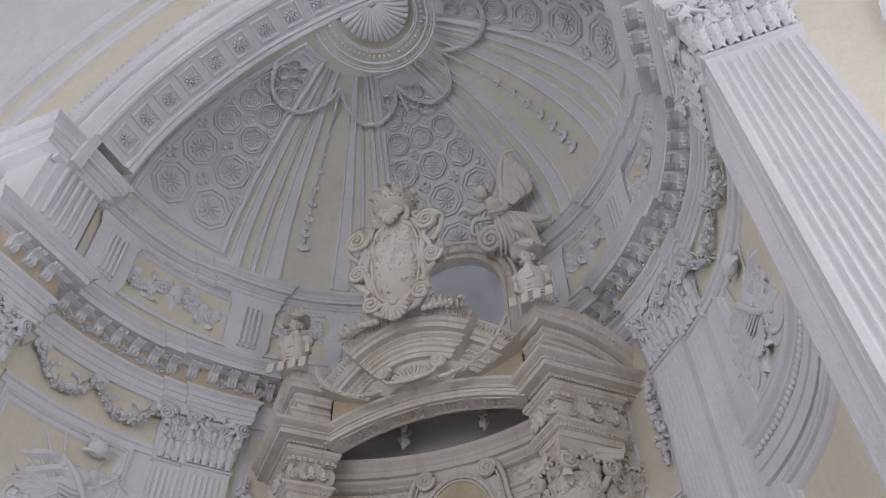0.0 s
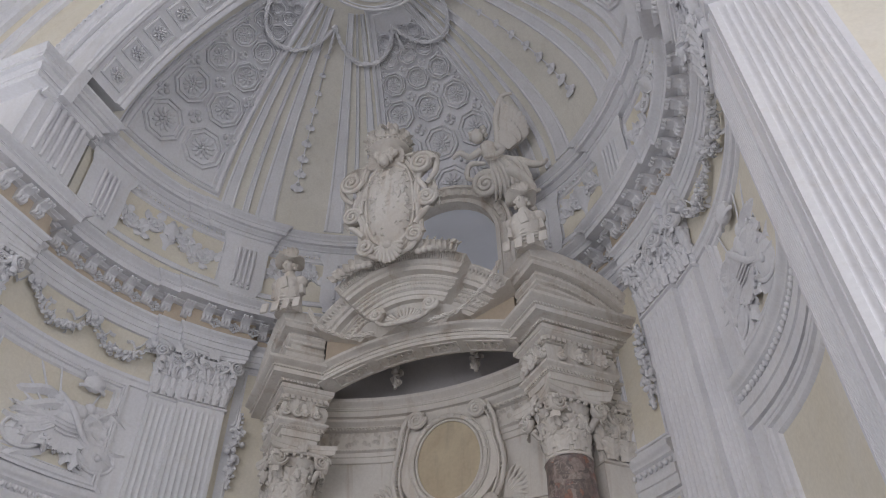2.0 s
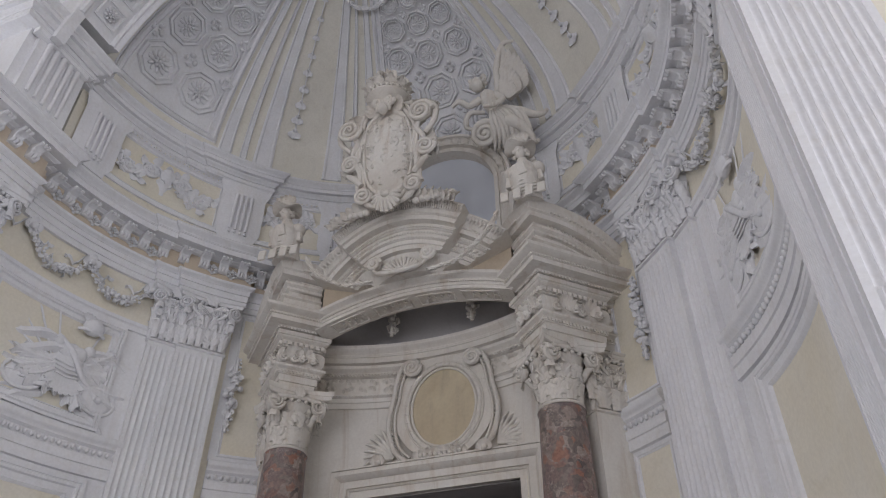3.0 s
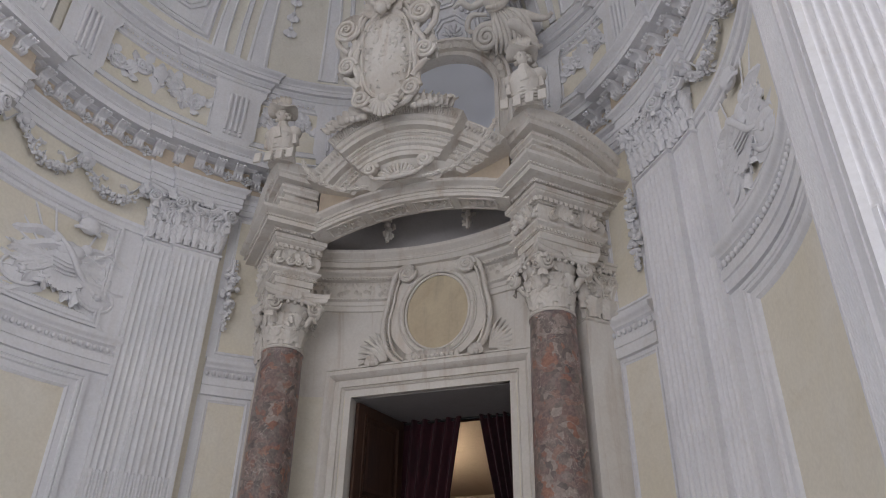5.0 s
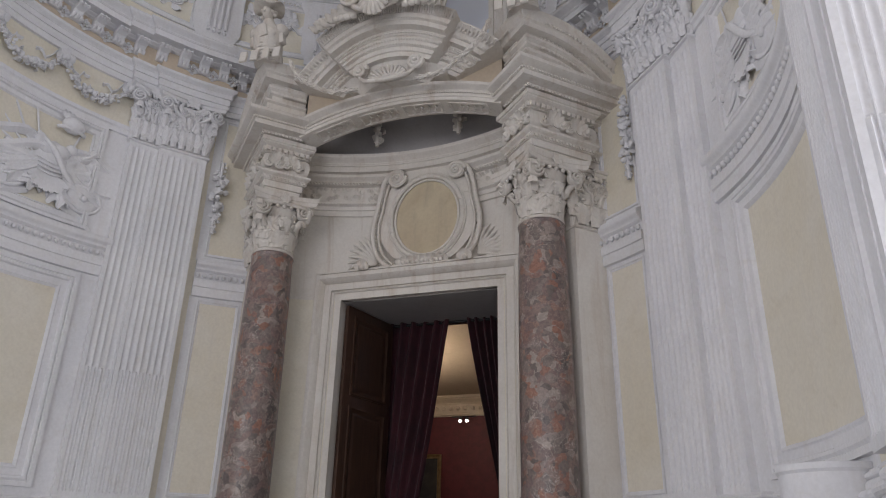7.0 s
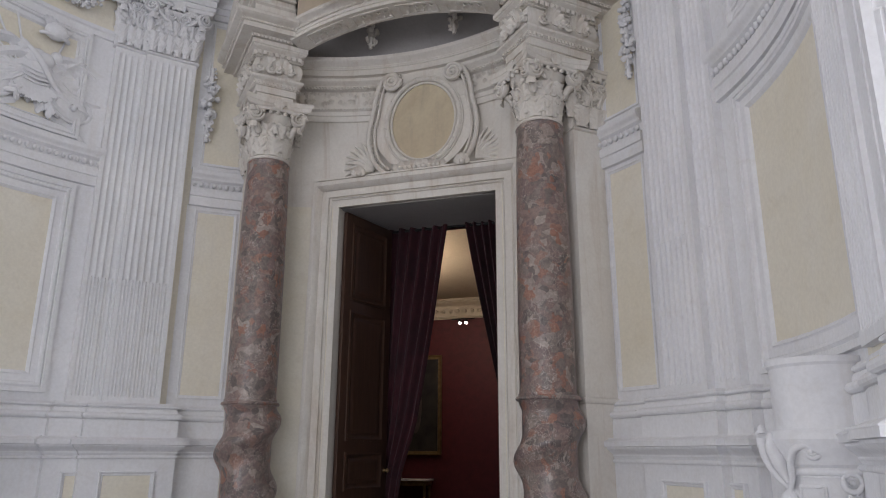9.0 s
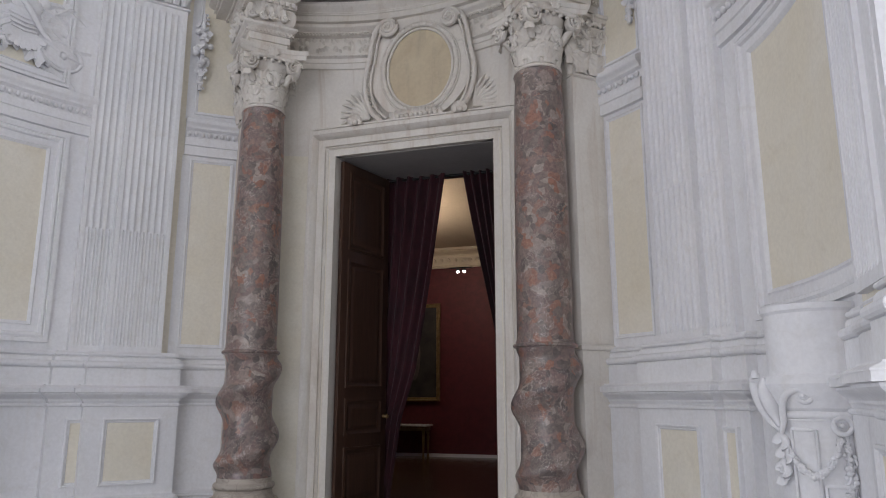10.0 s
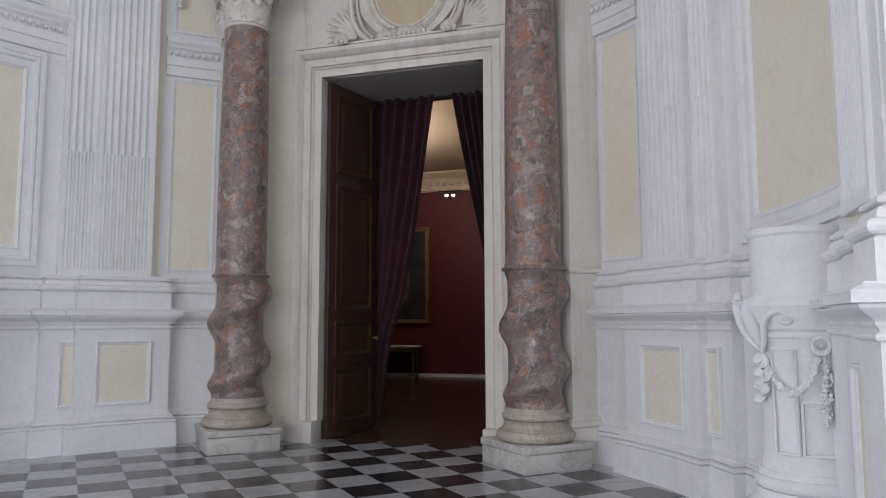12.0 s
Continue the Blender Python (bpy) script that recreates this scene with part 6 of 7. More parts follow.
ad = math.degrees(math.asin(OP / RP))
for s in (-1, 1):
    bm = bmesh.new()
    sweep(bm, [(0, -0.02), (0, 5.02)], arc_path(ad, 33, RP) if s > 0 else arc_path(-33, -ad, RP), 0.25)
    ppw("wall_face", bm, CREAM)
bm = bmesh.new()
sweep(bm, [(0, 5.02), (0, 7.4)], arc_path(-33, 33, RP, 30), 0.25)
ppw("wall_face", bm)
ap = arc_path(-29, 29, RP, 30)
bm = bmesh.new()
sweep(bm, [(0, 6.36), (0.03, 6.37), (0.03, 6.45), (0.05, 6.46), (0.05, 6.52), (0.075, 6.53)] + torus(0.075, 0.02, 6.53, 6.56) + [(0.07, 6.58), (0.02, 6.59), (0.02, 6.86), (0.06, 6.87)] + torus(0.05, 0.025, 6.87, 6.91) + cyma(0.07, 0.14, 6.92, 7.00) + [(0.14, 7.03), (0.21, 7.035), (0.21, 7.12)] + torus(0.21, 0.02, 7.12, 7.15) + cyma(0.22, 0.30, 7.16, 7.26) + [(0.31, 7.29), (0.05, 7.32)], ap, 0.05)
bm_leaf = bmesh.new()
for i in range(84):
    a = -28 + 56 * i / 83
    for z in (6.66, 6.78):
        leaf(bm_leaf, at_phi(a, RP - 0.012, z) @ pose(0, 0, -0.04, 0, random.uniform(-70, 70)), 0.075, 0.13, 0.4, 0.014, 2, 4)
    blob(bm, cylp(a, RP - 0.095, 6.545), (0.016, 0.016, 0.014))
    blob(bm, cylp(a, RP - 0.085, 6.89), (0.02, 0.02, 0.018))
ppw("inner_cornice", bm, STONE, "concave inner entablature with a leafy frieze")
ppw("leaf_frieze", bm_leaf)["kind"] = "stuff"
# hood vault: its dimness is painted in with the darker grey
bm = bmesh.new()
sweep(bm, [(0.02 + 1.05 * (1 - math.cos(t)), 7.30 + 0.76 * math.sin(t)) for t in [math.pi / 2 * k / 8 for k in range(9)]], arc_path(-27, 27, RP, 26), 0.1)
ppw("hood_vault", bm, SHADEGREY, "vault inside the portal hood, its shade put into the grey colour")
bm = bmesh.new()
for x in (-0.64, 0.66):
    tassel(bm, (x, 8.66, 7.92), 0.56, 0.075)
ppw("hood_drops", bm)
# oval medallion over the door
med = thing("oval_medallion", "oval ochre medallion in a scrolled pale stucco frame over the door", "medallion", pose(0.10, 9.02, 6.22))
bm = bmesh.new()
nest(bm, [[(0.47 * s_ * math.sin(a), -o, 0.58 * s_ * math.cos(a)) for a in [2 * math.pi * k / 48 for k in range(48)]] for s_, o in ((1.03, 0.0), (1.03, 0.05), (0.9, 0.045), (0.5, 0.04), (0.1, 0.04))], True)
part("field", bm, OCHRE, med, "mottled ochre field")


def med_edge(a):
    """Outline of the medallion's plate: wide in the middle, drawn in below."""
    f = math.cos(a)
    return (0.80 - 0.10 * max(0.0, f) ** 2 - 0.06 * max(0.0, -f)) * math.sin(a), 0.03 + 0.83 * f


bm = bmesh.new()
angles = [2 * math.pi * k / 64 for k in range(64)]
nest(bm, [[(med_edge(a)[0], 0.05, med_edge(a)[1]) for a in angles], [(med_edge(a)[0], -0.06, med_edge(a)[1]) for a in angles], [(med_edge(a)[0] * 0.90, -0.07, med_edge(a)[1] * 0.92) for a in angles], [(0.60 * math.sin(a), -0.055, 0.71 * math.cos(a)) for a in angles], [(0.485 * math.sin(a), -0.055, 0.595 * math.cos(a)) for a in angles], [(0.485 * math.sin(a), 0.0, 0.595 * math.cos(a)) for a in angles]])
part("back_plate", bm, STONE, med)
bm = bmesh.new()
for rx, rz, t, y in ((0.492, 0.602, 0.020, -0.065), (0.555, 0.665, 0.038, -0.075), (0.60, 0.71, 0.014, -0.07)):
    tube(bm, [(rx * math.sin(a), y, rz * math.cos(a)) for a in [2 * math.pi * k / 64 for k in range(65)]], t, 8, False)
for k in range(30):
    a = 2 * math.pi * k / 30
    tube(bm, [(0.525 * math.sin(a - 0.04), -0.09, 0.635 * math.cos(a - 0.04)), (0.555 * math.sin(a), -0.118, 0.665 * math.cos(a)), (0.588 * math.sin(a + 0.04), -0.09, 0.698 * math.cos(a + 0.04))], 0.012, 5)
part("oval_frame", bm, STONE, med)
for sx in (-1, 1):
    bm = bmesh.new()
    volute(bm, pose(sx * 0.47, -0.15, 0.66), 0.145, 0.05, 2.2, sx, 40, 8)
    pts = spline([(sx * x, -0.12, z) for x, z in ((0.36, 0.74), (0.50, 0.79), (0.64, 0.70), (0.72, 0.48), (0.76, 0.22), (0.82, -0.06), (0.81, -0.34), (0.72, -0.60), (0.54, -0.78))], 4)
    tube(bm, pts, 0.036, 8)
    tube(bm, [(p.x * 0.90, -0.095, p.z * 0.93) for p in pts], [0.022] * len(pts), 6)
    for p in pts[2:-2]:
        blob(bm, (p.x * 0.95, -0.11, p.z * 0.965), (0.018, 0.016, 0.018))
    part("scroll", bm, STONE, med)
    bm = bmesh.new()
    for k in range(8):
        a, ln = 14 + 12.5 * k, 0.50 - 0.02 * abs(k - 3)
        base = Vector((sx * 0.78, -0.02, -0.66))
        d = Vector((sx * math.sin(radians(a)), 0, math.cos(radians(a))))
        e = Vector((sx * math.sin(radians(a + 38)), 0, math.cos(radians(a + 38))))
        limb(bm, [base, base + d * ln * 0.45 + Vector((0, -0.05, 0)), base + d * ln * 0.75 + e * ln * 0.12 + Vector((0, -0.05, 0)), base + d * ln * 0.85 + e * ln * 0.34], [0.030, 0.030, 0.024, 0.008], 6, 4)
        limb(bm, [base + d * 0.06, base + d * ln * 0.4 + e * 0.05 + Vector((0, -0.06, 0)), base + d * ln * 0.6 + e * ln * 0.20], [0.014, 0.018, 0.006], 5, 3)
    part("palm_leaf", bm, STONE, med, "stucco palm spray")
bm = bmesh.new()
for k in range(9):
    leaf(bm, pose(-0.28 + 0.07 * k, -0.18, -0.80, 0, -50 + 12.5 * k), 0.09, 0.17, 0.5, 0.02, 2, 4)
    blob(bm, (-0.28 + 0.07 * k, -0.20, -0.76), 0.04)
part("leaf_tuft", bm, STONE, med)

# ---- door ----
door = thing("door_1", "tall doorway with a stepped pale stucco surround", "door", kind="structure")
dp = [(-1.17, 0.26), (-1.17, 5.02), (1.17, 5.02), (1.17, 0.26)]
bm = bmesh.new()
sweep_elev(bm, [(0.0, 0.0), (0.06, 0.0), (0.065, 0.10), (0.085, 0.105), (0.10, 0.12), (0.085, 0.135), (0.12, 0.14), (0.125, 0.235), (0.11, 0.24), (0.15, 0.25), (0.20, 0.285), (0.215, 0.30), (0.215, 0.345), (0.17, 0.35), (0.17, 0.38), (0.0, 0.385)], dp, 8.98, 0.35)
part("surround", bm, STONE, door, "stepped pale stucco surround")
bm = bmesh.new()
sweep_elev(bm, [(0.10, 0.0), (0.17, 0.005), (0.17, 0.03), (0.12, 0.05)], [(-1.56, 5.405), (1.56, 5.405)], 8.98, 0.2)
for x in (-0.8, 0.75):
    for k in range(5):
        leaf(bm, pose(x, 8.77, 5.43, 0, -70 + 35 * k), 0.09, 0.14, 0.4, 0.02, 2, 4)
    blob(bm, (x, 8.76, 5.43), 0.05)
part("lintel_cap", bm, STONE, door)
for s in (-1, 1):
    bm = bmesh.new()
    box(bm, min(s * 1.17, s * 1.565), max(s * 1.17, s * 1.565), 8.745, 9.05, -0.01, 0.27, 0.006)
    part("foot_block", bm, STONE, door)
for s in (-1, 1):
    bm = bmesh.new()
    box(bm, s * 1.25 - 0.075, s * 1.25 + 0.075, 9.29, 10.3, -0.02, 5.1)
    part("reveal", bm, STONE, door)
# soffit board: shade under the door head is given by its dark grey
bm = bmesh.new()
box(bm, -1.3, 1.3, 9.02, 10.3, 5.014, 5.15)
part("door_soffit", bm, SHADEGREY, door, "soffit board with shade put into its grey colour")


def door_leaf(m, label):
    t = thing("door_leaf", label, "door leaf", m, "double door")
    bm = bmesh.new()
    box(bm, 0, 1.12, -0.03, 0.03, 0.01, 4.98, 0.004)
    part("panel_board", bm, WALNUT, t)
    for z0, z1 in ((0.18, 0.95), (1.10, 1.60), (1.75, 3.55), (3.70, 4.85)):
        bm = bmesh.new()
        for f in (-1, 1):
            loops = [[(0.14 + i + (0.84 - 2 * i) * a, f * (0.03 + o), z0 + i + (z1 - z0 - 2 * i) * b) for a, b in ((0, 0), (1, 0), (1, 1), (0, 1))] for i, o in ((0, -0.005), (0, 0.02), (0.03, 0.028), (0.06, 0.01), (0.09, 0.006), (0.13, 0.022), (0.15, 0.022))]
            nest(bm, loops, True)
        part("raised_panel", bm, WALNUT, t)
    bm = bmesh.new()
    lathe(bm, [(0.02, 0), (0.03, 0.01), (0.015, 0.04), (0.035, 0.07), (0.02, 0.09)], 14)
    bmesh.ops.transform(bm, matrix=pose(1.05, -0.03, 1.35, 90), verts=bm.verts)
    part("knob", bm, GILT, t, "small brass knob")


door_leaf(pose(-1.12, 9.06, 0, 0, 0, 77), "dark walnut panelled door leaf standing open against the reveal")
door_leaf(pose(1.13, 9.16, 0, 0, 0, 90.5) @ Matrix.Diagonal((1, -1, 1, 1)), "dark walnut panelled door leaf folded back in the doorway")

# ---- curtains ----


def curtain(s, edge, label):
    """edge(z): x of the free edge; the outer edge stays at the jamb."""
    t = thing("curtain", label, "curtain", group="doorway curtains")
    bm = bmesh.new()
    rings = []
    nz, nu = 30, 72
    outer = s * 1.22
    for j in range(nz + 1):
        z = 0.03 + 5.0 * j / nz
        e = edge(z)
        front, backr = [], []
        for i in range(nu + 1):
            f = i / nu
            x = outer + (e - outer) * f
            amp = 0.05 + 0.02 * math.sin(z * 1.3 + f * 3)
            y = 10.20 + amp * math.sin(f * 44 + 0.5 * math.sin(z * 0.9)) + 0.03 * math.sin(f * 13 + z)
            front.append((x, y, z))
            backr.append((x, y + 0.012, z))
        rings.append(front + backr[::-1])
    skin(bm, rings, cap=True)
    part("drape", bm, VELVET, t)
    bm = bmesh.new()
    tube(bm, [(outer, 10.20, 4.98), (s * 0.05, 10.20, 4.98)], 0.02, 8)
    part("rail", bm, BLACKMETAL, t)


def left_edge(z):
    zs = (0.0, 1.3, 2.0, 2.8, 3.6, 4.4, 5.1)
    return float(np.interp(z, zs, (-0.82, -0.64, -0.42, -0.27, -0.13, -0.01, 0.09)))


def right_edge(z):
    f = (5.03 - z) / 5.0
    return 0.36 + 0.52 * min(1, f / 0.55) ** 1.05


curtain(-1, left_edge, "dark red velvet curtain drawn aside in heavy folds")
curtain(1, right_edge, "dark red velvet curtain gathered to the door jamb")

# ---- red room behind ----
room = thing("wall_red_room", "dim room hung with red damask beyond the doorway", "room", kind="structure")
RX0, RX1, RY1 = -9.0, 6.0, 20.0


def rp(name, mat, *b, label=""):
    bm = bmesh.new()
    box(bm, *b)
    part(name, bm, mat, room, label)


rp("red_wall", DAMASK, RX0, RX1, RY1, RY1 + 0.2, 0, 5.4, label="red damask wall")
for x in (RX0 - 0.2, RX1):
    rp("side_wall", DAMASK, x, x + 0.2, 10.32, RY1, 0, 6.2)
rp("front_wall", DAMASK, RX0, -1.32, 10.32, 10.5, 0, 7.2)
rp("front_wall", DAMASK, 1.32, RX1, 10.32, 10.5, 0, 7.2)
rp("over_door_wall", DAMASK, -1.32, 1.32, 10.32, 10.5, 5.03, 7.2)
bm = bmesh.new()
sweep(bm, [(0.02, 5.38)] + torus(0.02, 0.05, 5.40, 5.46) + [(0.04, 5.5), (0.04, 5.72)] + cyma(0.06, 0.22, 5.74, 5.86) + [(0.26, 5.88), (0.26, 5.95), (0.0, 6.0)], [(RX0, RY1), (RX1, RY1)], 0.05)
for k in range(70):
    x = RX0 + 0.22 * k
    blob(bm, (x, RY1 - 0.06, 5.60), (0.07, 0.05, 0.07))
part("room_cornice", bm, TAN, room, "gilded stucco cornice")
bm = bmesh.new()
skin(bm, [[(RX0, RY1 - 4.0 * math.sin(t), 5.98 + 2.2 * (1 - math.cos(t))), (RX1, RY1 - 4.0 * math.sin(t), 5.98 + 2.2 * (1 - math.cos(t)))] for t in [math.pi / 2 * k / 10 for k in range(11)]] + [[(RX0, 10.3, 8.2), (RX1, 10.3, 8.2)]], close=False)
bmesh.ops.solidify(bm, geom=bm.faces[:], thickness=0.05)
ob = part("room_ceiling", bm, TAN, room, "plain tan coved ceiling")
bm = bmesh.new()
box(bm, RX0, RX1, RY1 - 0.04, RY1 - 0.002, 0.0, 0.09)
part("baseboard", bm, WHITE, room)
bm = bmesh.new()
box(bm, RX0, RX1, 10.30, RY1 + 0.2, -0.1, 0.002)
box(bm, -1.2, 1.2, 9.16, 10.30, -0.1, 0.002)
part("room_floor", bm, PARQUET, room, "dark polished wooden floor")

tab = thing("console_table", "small gilt console table with tapered legs against the red wall", "table", pose(-4.12, 19.6, 0))
bm = bmesh.new()
box(bm, -0.62, 0.62, -0.28, 0.28, 0.85, 0.90, 0.01)
part("tabletop", bm, MARBLE_P, tab)
bm = bmesh.new()
box(bm, -0.56, 0.56, -0.24, 0.24, 0.73, 0.85, 0.006)
for k in range(11):
    blob(bm, (-0.5 + 0.1 * k, -0.245, 0.79), (0.035, 0.015, 0.03))
part("apron", bm, GILT, tab)
for x in (-0.5, 0.5):
    for y in (-0.19, 0.19):
        bm = bmesh.new()
        lathe(bm, [(0.045, 0.73), (0.05, 0.66), (0.03, 0.62), (0.042, 0.56), (0.022, 0.10), (0.035, 0.06), (0.03, 0.0)], 12, (x, y))
        part("leg", bm, GILT, tab)
orn = thing("table_ornament", "small gilt ornament standing on the console table", "ornament", pose(-4.42, 19.6, 0.9))
bm = bmesh.new()
lathe(bm, [(0.01, 0), (0.07, 0), (0.06, 0.03), (0.03, 0.06), (0.06, 0.14), (0.05, 0.2), (0.01, 0.27)], 14)
part("body", bm, GILT, orn)
pic = thing("framed_painting", "dark old portrait painting in a thin gilt frame", "painting", pose(-4.15, 19.94, 2.93))
bm = bmesh.new()
loops = [[(sx * (0.84 - i), -o, sz * (1.40 - i)) for sx, sz in ((-1, -1), (1, -1), (1, 1), (-1, 1))] for i, o in ((0, 0.0), (0, 0.06), (0.03, 0.08), (0.07, 0.05), (0.10, 0.055), (0.12, 0.02))]
nest(bm, loops)
part("picture_frame", bm, GILT, pic)
bm = bmesh.new()
box(bm, -0.75, 0.75, -0.025, -0.005, -1.30, 1.30)
part("canvas", bm, DARKPAINT, pic)
bm = bmesh.new()
for x, z, w, h in ((0.05, -0.1, 0.2, 0.75), (0.05, 0.75, 0.1, 0.14)):
    blob(bm, (x, -0.024, z), (w, 0.006, h), sub=2)
part("painted_shape", bm, PAINTFIG, pic)
sp = thing("spotlight", "pair of small lit spotlights below the room's cornice", "lamp", pose(-1.80, 17.1, 4.76))
bm = bmesh.new()
box(bm, -0.3, 0.3, -0.02, 0.02, 0.05, 0.08)
part("bar", bm, BLACKMETAL, sp)
for x in (-0.085, 0.085):
    bm = bmesh.new()
    lathe(bm, [(0.02, 0.05), (0.045, 0.03), (0.05, -0.02), (0.04, -0.02)], 12, (x, 0))
    part("head", bm, BLACKMETAL, sp)
    bm = bmesh.new()
    blob(bm, (x, -0.01, -0.03), 0.045)
    part("bulb", bm, glow, sp, "glowing bulb")
for x in (-1.88, -1.72):
    d = bpy.data.lights.new("spot", "SPOT")
    d.energy, d.spot_size, d.spot_blend, d.color, d.shadow_soft_size = 20, radians(120), 0.7, (1, 0.86, 0.66), 0.05
    ob = new("spot", d)
    ob.matrix_world = look((x, 17.08, 4.65), (x - 0.8, 20.0, 3.0))
d = bpy.data.lights.new("room_light", "POINT")
d.energy, d.color, d.shadow_soft_size = 75, (1, 0.84, 0.62), 0.4
new("room_light", d).location = (-3.0, 16.6, 5.7)

# ---- half-round pedestals with scroll handles ----


def vase(s):
    t = thing("drum_pedestal", "white half-round stucco pedestal with leafy scroll handles and garland", "pedestal", at_phi(s * 80.0, RW - 0.17) @ (pose(0, 0, 0) if s > 0 else Matrix.Diagonal((-1, 1, 1, 1))), "drum pedestals")
    bm = bmesh.new()
    lathe(bm, [(0.1, 0), (0.46, 0.0), (0.46, 0.20), (0.43, 0.22)] + [(0.40 + b, z) for b, z in torus(0, 0.04, 0.22, 0.34)] + [(0.39, 0.35), (0.36, 0.39), (0.35, 0.44)] + [(0.335 + b, z) for b, z in torus(0, 0.03, 0.44, 0.53)] + [(0.32, 0.57), (0.1, 0.57)], 36)
    part("base", bm, WHITE, t)
    bm = bmesh.new()
    lathe(bm, [(0.1, 0.56), (0.31, 0.57), (0.295, 0.66), (0.30, 0.95), (0.315, 1.42), (0.33, 1.46), (0.1, 1.47)], 36)
    part("drum", bm, WHITE, t)
    bm = bmesh.new()
    lathe(bm, [(0.1, 1.45), (0.335, 1.46)] + [(0.33 + b, z) for b, z in torus(0, 0.02, 1.47, 1.52)] + [(0.35, 1.54), (0.36, 1.58), (0.40, 1.66), (0.41, 1.70), (0.38, 1.76), (0.1, 1.78)], 36)
    part("cap", bm, WHITE, t)
    bm = bmesh.new()
    lathe(bm, [(0.1, 1.72), (0.335, 1.73), (0.335, 2.18), (0.35, 2.20), (0.35, 2.24), (0.1, 2.26)], 36)
    part("upper_drum", bm, WHITE, t)
    bm = bmesh.new()
    on = lambda d, z, r=0.33: Vector((r * math.sin(radians(d)), -r * math.cos(radians(d)), z))
    rnd = random.Random(31)
    for o in (0, 150):
        # a leafy scroll handle: two curling stems that join in a husk
        bm = bmesh.new()
        limb(bm, [on(o - 18, 1.77, 0.41), on(o - 15, 1.70, 0.43), on(o - 6, 1.58, 0.41), on(o + 6, 1.47, 0.38), on(o + 20, 1.39, 0.35)], [0.022, 0.034, 0.036, 0.028, 0.016], 9)
        limb(bm, [on(o + 58, 1.61, 0.36), on(o + 50, 1.66, 0.38), on(o + 38, 1.63, 0.39), on(o + 31, 1.55, 0.38), on(o + 28, 1.46, 0.36), on(o + 22, 1.38, 0.35)], [0.014, 0.024, 0.026, 0.024, 0.022, 0.016], 9)
        limb(bm, [on(o + 8, 1.74, 0.40), on(o + 12, 1.64, 0.41), on(o + 15, 1.54, 0.38), on(o + 20, 1.42, 0.35)], [0.016, 0.045, 0.05, 0.02], 9)
        volute(bm, pose(*on(o - 16, 1.74, 0.42), 0, 0, o - 16), 0.05, 0.05, 1.8, 1)
        volute(bm, pose(*on(o + 54, 1.62, 0.36), 0, 0, o + 54), 0.045, 0.04, 1.8, -1)
        for k in range(7):
            leaf(bm, pose(*on(o + 20 + rnd.uniform(-4, 4), 1.40 - 0.045 * k, 0.34), 0, 0, o + 20) @ pose(0, 0, 0, -8, 180 + 28 * (-1) ** k), 0.07, 0.12, 0.4, 0.015, 4, 6)
        part("scroll_handle", bm, WHITE, t, "leafy scroll handle")
    bm = bmesh.new()
    pts = [on(26 + 60 * f, 1.30 + 0.05 * f - 0.24 * 4 * f * (1 - f) * (0.8 + 0.2 * f), 0.335) for f in [k / 18 for k in range(19)]]
    leaf_rope(bm, pts, 0.030, random.Random(7))
    for k, p in enumerate(pts[2:-2]):
        blob(bm, p + Vector((rnd.uniform(-0.012, 0.012), rnd.uniform(-0.012, 0.012), rnd.uniform(-0.012, 0.012))), rnd.uniform(0.018, 0.03))
    part("garland", bm, WHITE, t, "thin leafy garland")
    bm = bmesh.new()
    tube(bm, [on(89 + 9.5 * math.cos(q), 1.43 + 0.055 * math.sin(q), 0.335) for q in [2 * math.pi * k / 20 for k in range(21)]], 0.018, 7)
    blob(bm, on(89, 1.43, 0.325), 0.022)
    part("ring", bm, WHITE, t)
    for a, z, ln in ((92, 1.36, 0.48), (17, 1.24, 0.18)):
        bm = bmesh.new()
        tassel(bm, on(a, z, 0.33), ln, 0.030)
        part("tassel", bm, WHITE, t)
    for i, (lo_, hi_) in enumerate(((31, 61), (66, 112))):
        bm = bmesh.new()
        arcp = lambda d, z: on(d, z, 0.315)
        seq = [lo_ + (hi_ - lo_) * k / 5 for k in range(6)]
        zt = 1.40 if i == 0 else 1.05
        tube(bm, [arcp(d, zt) for d in seq] + [arcp(hi_, 0.70)] + [arcp(d, 0.70) for d in seq[::-1]] + [arcp(lo_, zt)], 0.013, 5)
        part("drum_panel_frame", bm, WHITE, t)


for s in (-1, 1):
    vase(s)

# ---- far right wall bay of the hall: curved frame and relief on cream ----
hall = thing("wall_hall", "plain pale walls closing the hall", "wall", kind="structure")
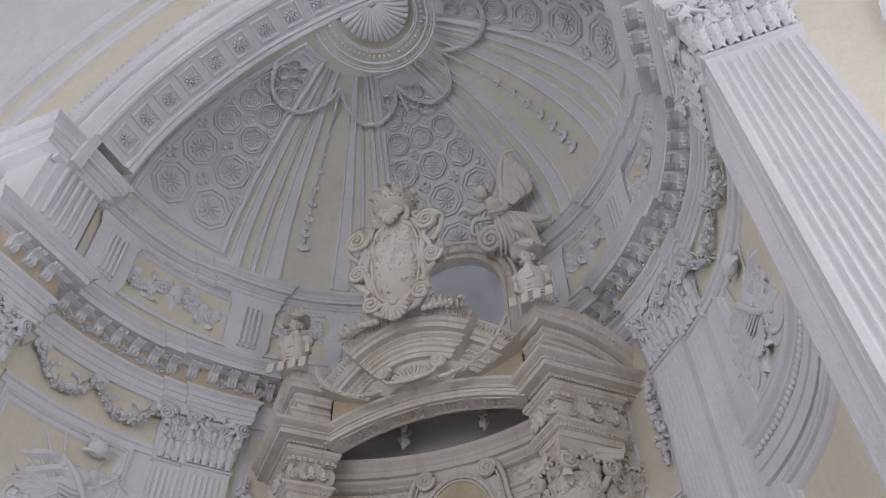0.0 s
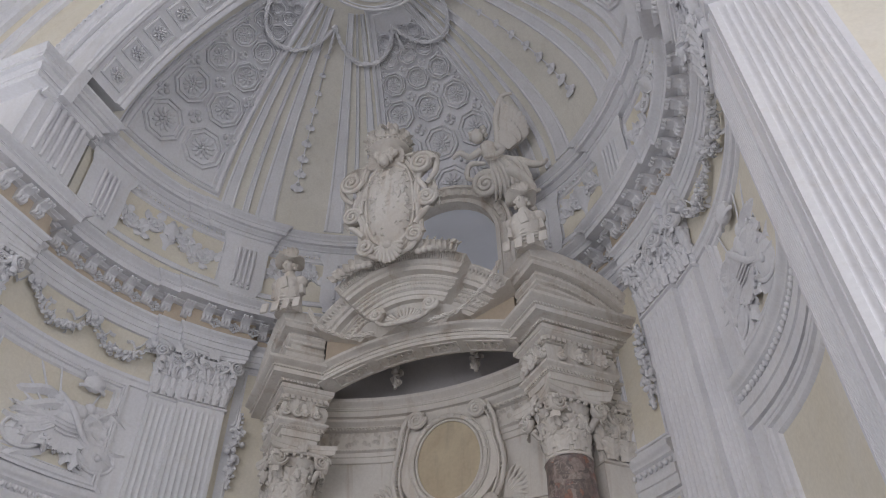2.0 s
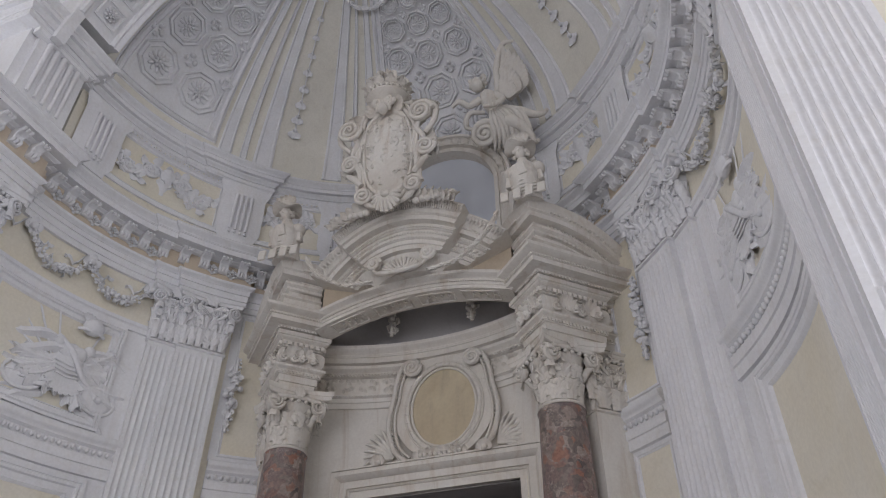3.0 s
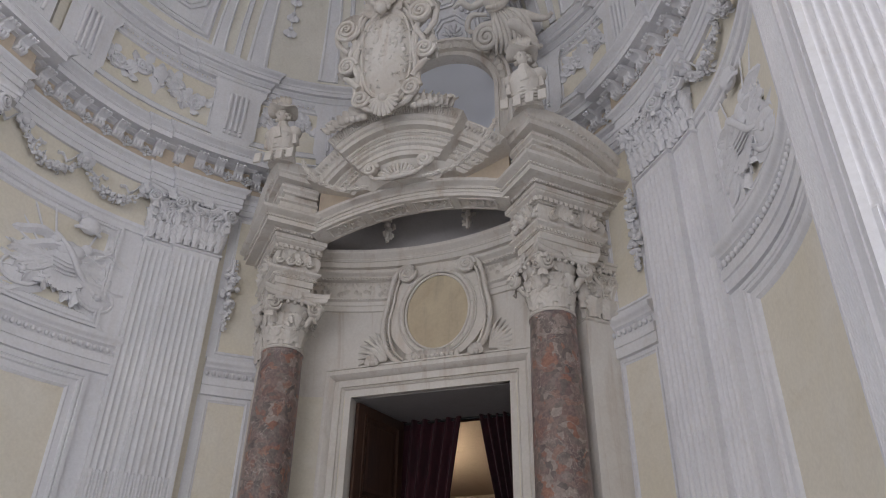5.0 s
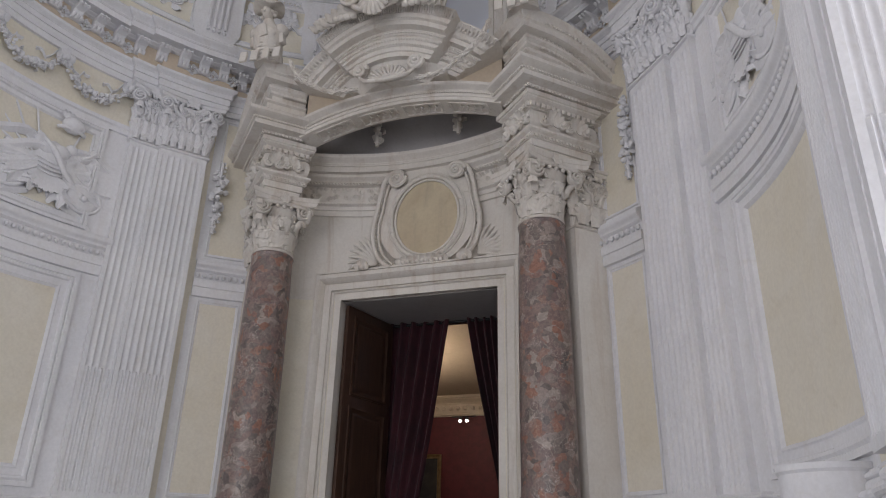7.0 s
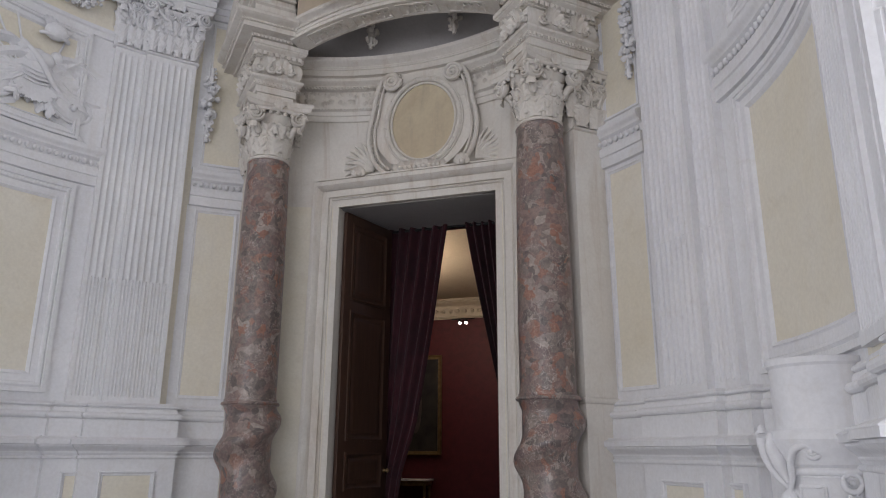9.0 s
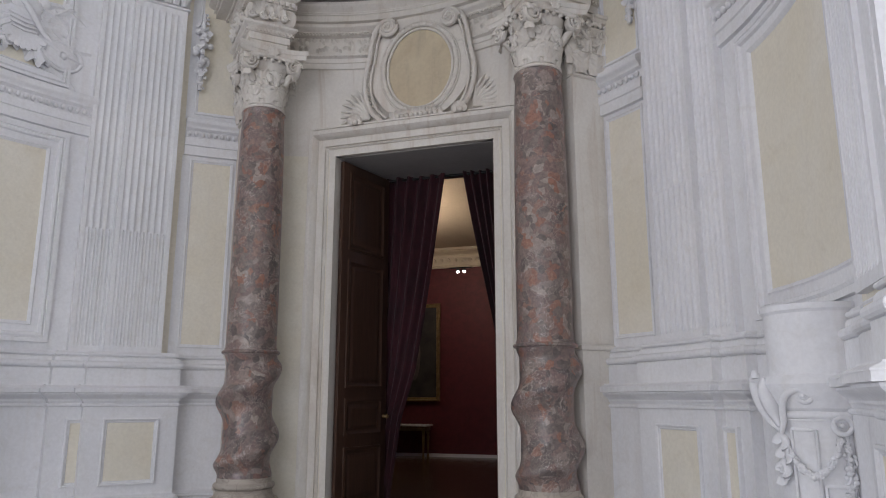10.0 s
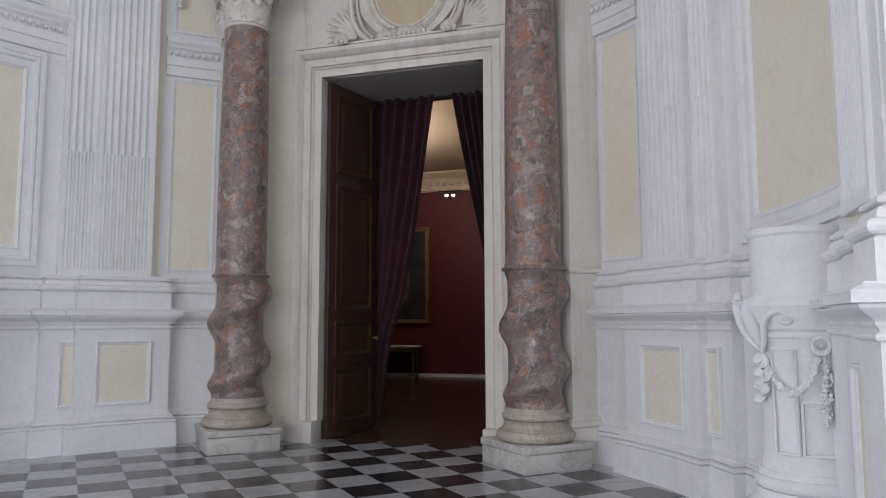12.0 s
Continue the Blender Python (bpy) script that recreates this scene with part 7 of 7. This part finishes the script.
for s in (-1, 1):
    bm = bmesh.new()
    loops = []
    for i, o in BIG:
        l = []
        for k in range(40):
            a = 2 * math.pi * k / 40
            ca, sa = math.cos(a), math.sin(a)
            l.append((s * 7.0 + (1.25 - i) * (abs(ca) ** 0.6) * (1 if ca > 0 else -1), 3.85 - o, 6.5 + (1.3 - i) * (abs(sa) ** 0.8) * (1 if sa > 0 else -1)))
        loops.append(l)
    nest(bm, loops)
    part("curved_frame", bm, WHITE, hall)
    bm = bmesh.new()
    for k in range(60):
        a = random.uniform(0, 6.28)
        r = random.uniform(0.1, 0.75)
        leaf(bm, pose(s * 7.0 + r * math.cos(a), 3.82, 6.4 + r * math.sin(a), 0, random.uniform(-180, 180)), 0.14, 0.25, 0.4, 0.02, 2, 5)
        blob(bm, (s * 7.0 + r * math.cos(a), 3.83, 6.4 + r * math.sin(a)), (0.08, 0.04, 0.08))
    part("wall_relief", bm, WHITE, hall)


def hp(name, mat, *b):
    bm = bmesh.new()
    box(bm, *b)
    part(name, bm, mat, hall)


hp("upper_wall", WHITE, -12.0, -4.6, 4.28, 4.45, 8.2, 17.5)
hp("upper_wall", WHITE, 4.6, 12.0, 4.28, 4.45, 8.2, 17.5)
for sx in (-1, 1):
    lo, hi = (12.9, 13.3) if sx > 0 else (-13.3, -12.9)
    cuts = [HALL_Y - 0.4] + [v for y, w in SIDE_WINDOWS[::-1] for v in (y - w / 2 - 0.05, y + w / 2 + 0.05)] + [4.45]
    for k in range(0, len(cuts), 2):
        hp("side_wall", CREAM, lo, hi, cuts[k], cuts[k + 1], -0.02, 17.5)
    for y, w in SIDE_WINDOWS:
        hp("side_wall", CREAM, lo, hi, y - w / 2 - 0.05, y + w / 2 + 0.05, -0.02, 0.35)
        hp("side_wall", CREAM, lo, hi, y - w / 2 - 0.05, y + w / 2 + 0.05, 6.45, 17.5)
edges = [-13.3] + [v for x, _ in WINDOWS for v in (x - 1.3, x + 1.3)] + [13.3]
for k in range(0, len(edges), 2):
    hp("back_wall", CREAM, edges[k], edges[k + 1], HALL_Y - 0.3, HALL_Y + 0.1, -0.02, 17.5)
for x, _ in WINDOWS:
    hp("back_wall", CREAM, x - 1.3, x + 1.3, HALL_Y - 0.3, HALL_Y + 0.1, -0.02, 0.35)
    hp("back_wall", CREAM, x - 1.3, x + 1.3, HALL_Y - 0.3, HALL_Y + 0.1, 6.45, 17.5)
hall_c = tagged(new("ceiling"), "plain white vaulted ceiling of the hall", "ceiling", kind="structure")
bm = bmesh.new()
box(bm, -13.2, 13.2, HALL_Y - 0.2, 4.4, 17.4, 17.6)
part("ceiling_plane", bm, WHITE, hall_c)

# ---- floor: diagonal black and white marble tiles ----
floor = tagged(new("floor"), "polished black and white marble chequered floor", "floor", kind="structure")
bm = bmesh.new()
box(bm, -13.0, 13.0, HALL_Y, 9.16, -0.12, -0.004)
part("border", bm, MARBLE_W, floor, "pale grey marble border")
TS = 0.4488
OX, OY = -1.263, 7.472
h = TS / 2 - 0.0012


def tile_mesh(name, mat):
    bm = bmesh.new()
    rings = [[(sx * k, sy * k, z) for sx, sy in ((-1, -1), (1, -1), (1, 1), (-1, 1))] for k, z in ((h, -0.02), (h, -0.0008), (h - 0.0012, 0.0))]
    skin(bm, rings, cap=True)
    return mesh_of(name, bm, mat, False)


TILE_W, TILE_B = tile_mesh("tile", MARBLE_W), tile_mesh("tile", MARBLE_B)
far = {0: bmesh.new(), 1: bmesh.new()}
q = math.sqrt(0.5)
for i in range(-30, 40):
    for j in range(-40, 30):
        x = OX + TS * q * ((j + 0.5) + (i + 0.5))
        y = OY + TS * q * ((j + 0.5) - (i + 0.5))
        if y > 8.62 and abs(x) < 1.2:
            if y > 9.1:
                continue
        elif not (math.hypot(x, y - YC) < 3.96 if y > YC else (abs(x) < 4.0 or y < 3.4)):
            continue
        if y < -6 or abs(x) > 10:
            continue
        dark = (i + j) % 2 != 0
        if y > 5.6:
            shared("tile", TILE_B if dark else TILE_W, floor, pose(x, y, 0, 0, 0, 45))
        else:
            b = far[1 if dark else 0]
            b.faces.new([b.verts.new((x + a * TS * q, y + c * TS * q, -0.0005)) for a, c in ((-1, 0), (0, -1), (1, 0), (0, 1))])
for k, b in far.items():
    ob = part("hall_tiles", b, MARBLE_B if k else MARBLE_W, floor, "", None, False)
    ob["kind"] = "stuff"
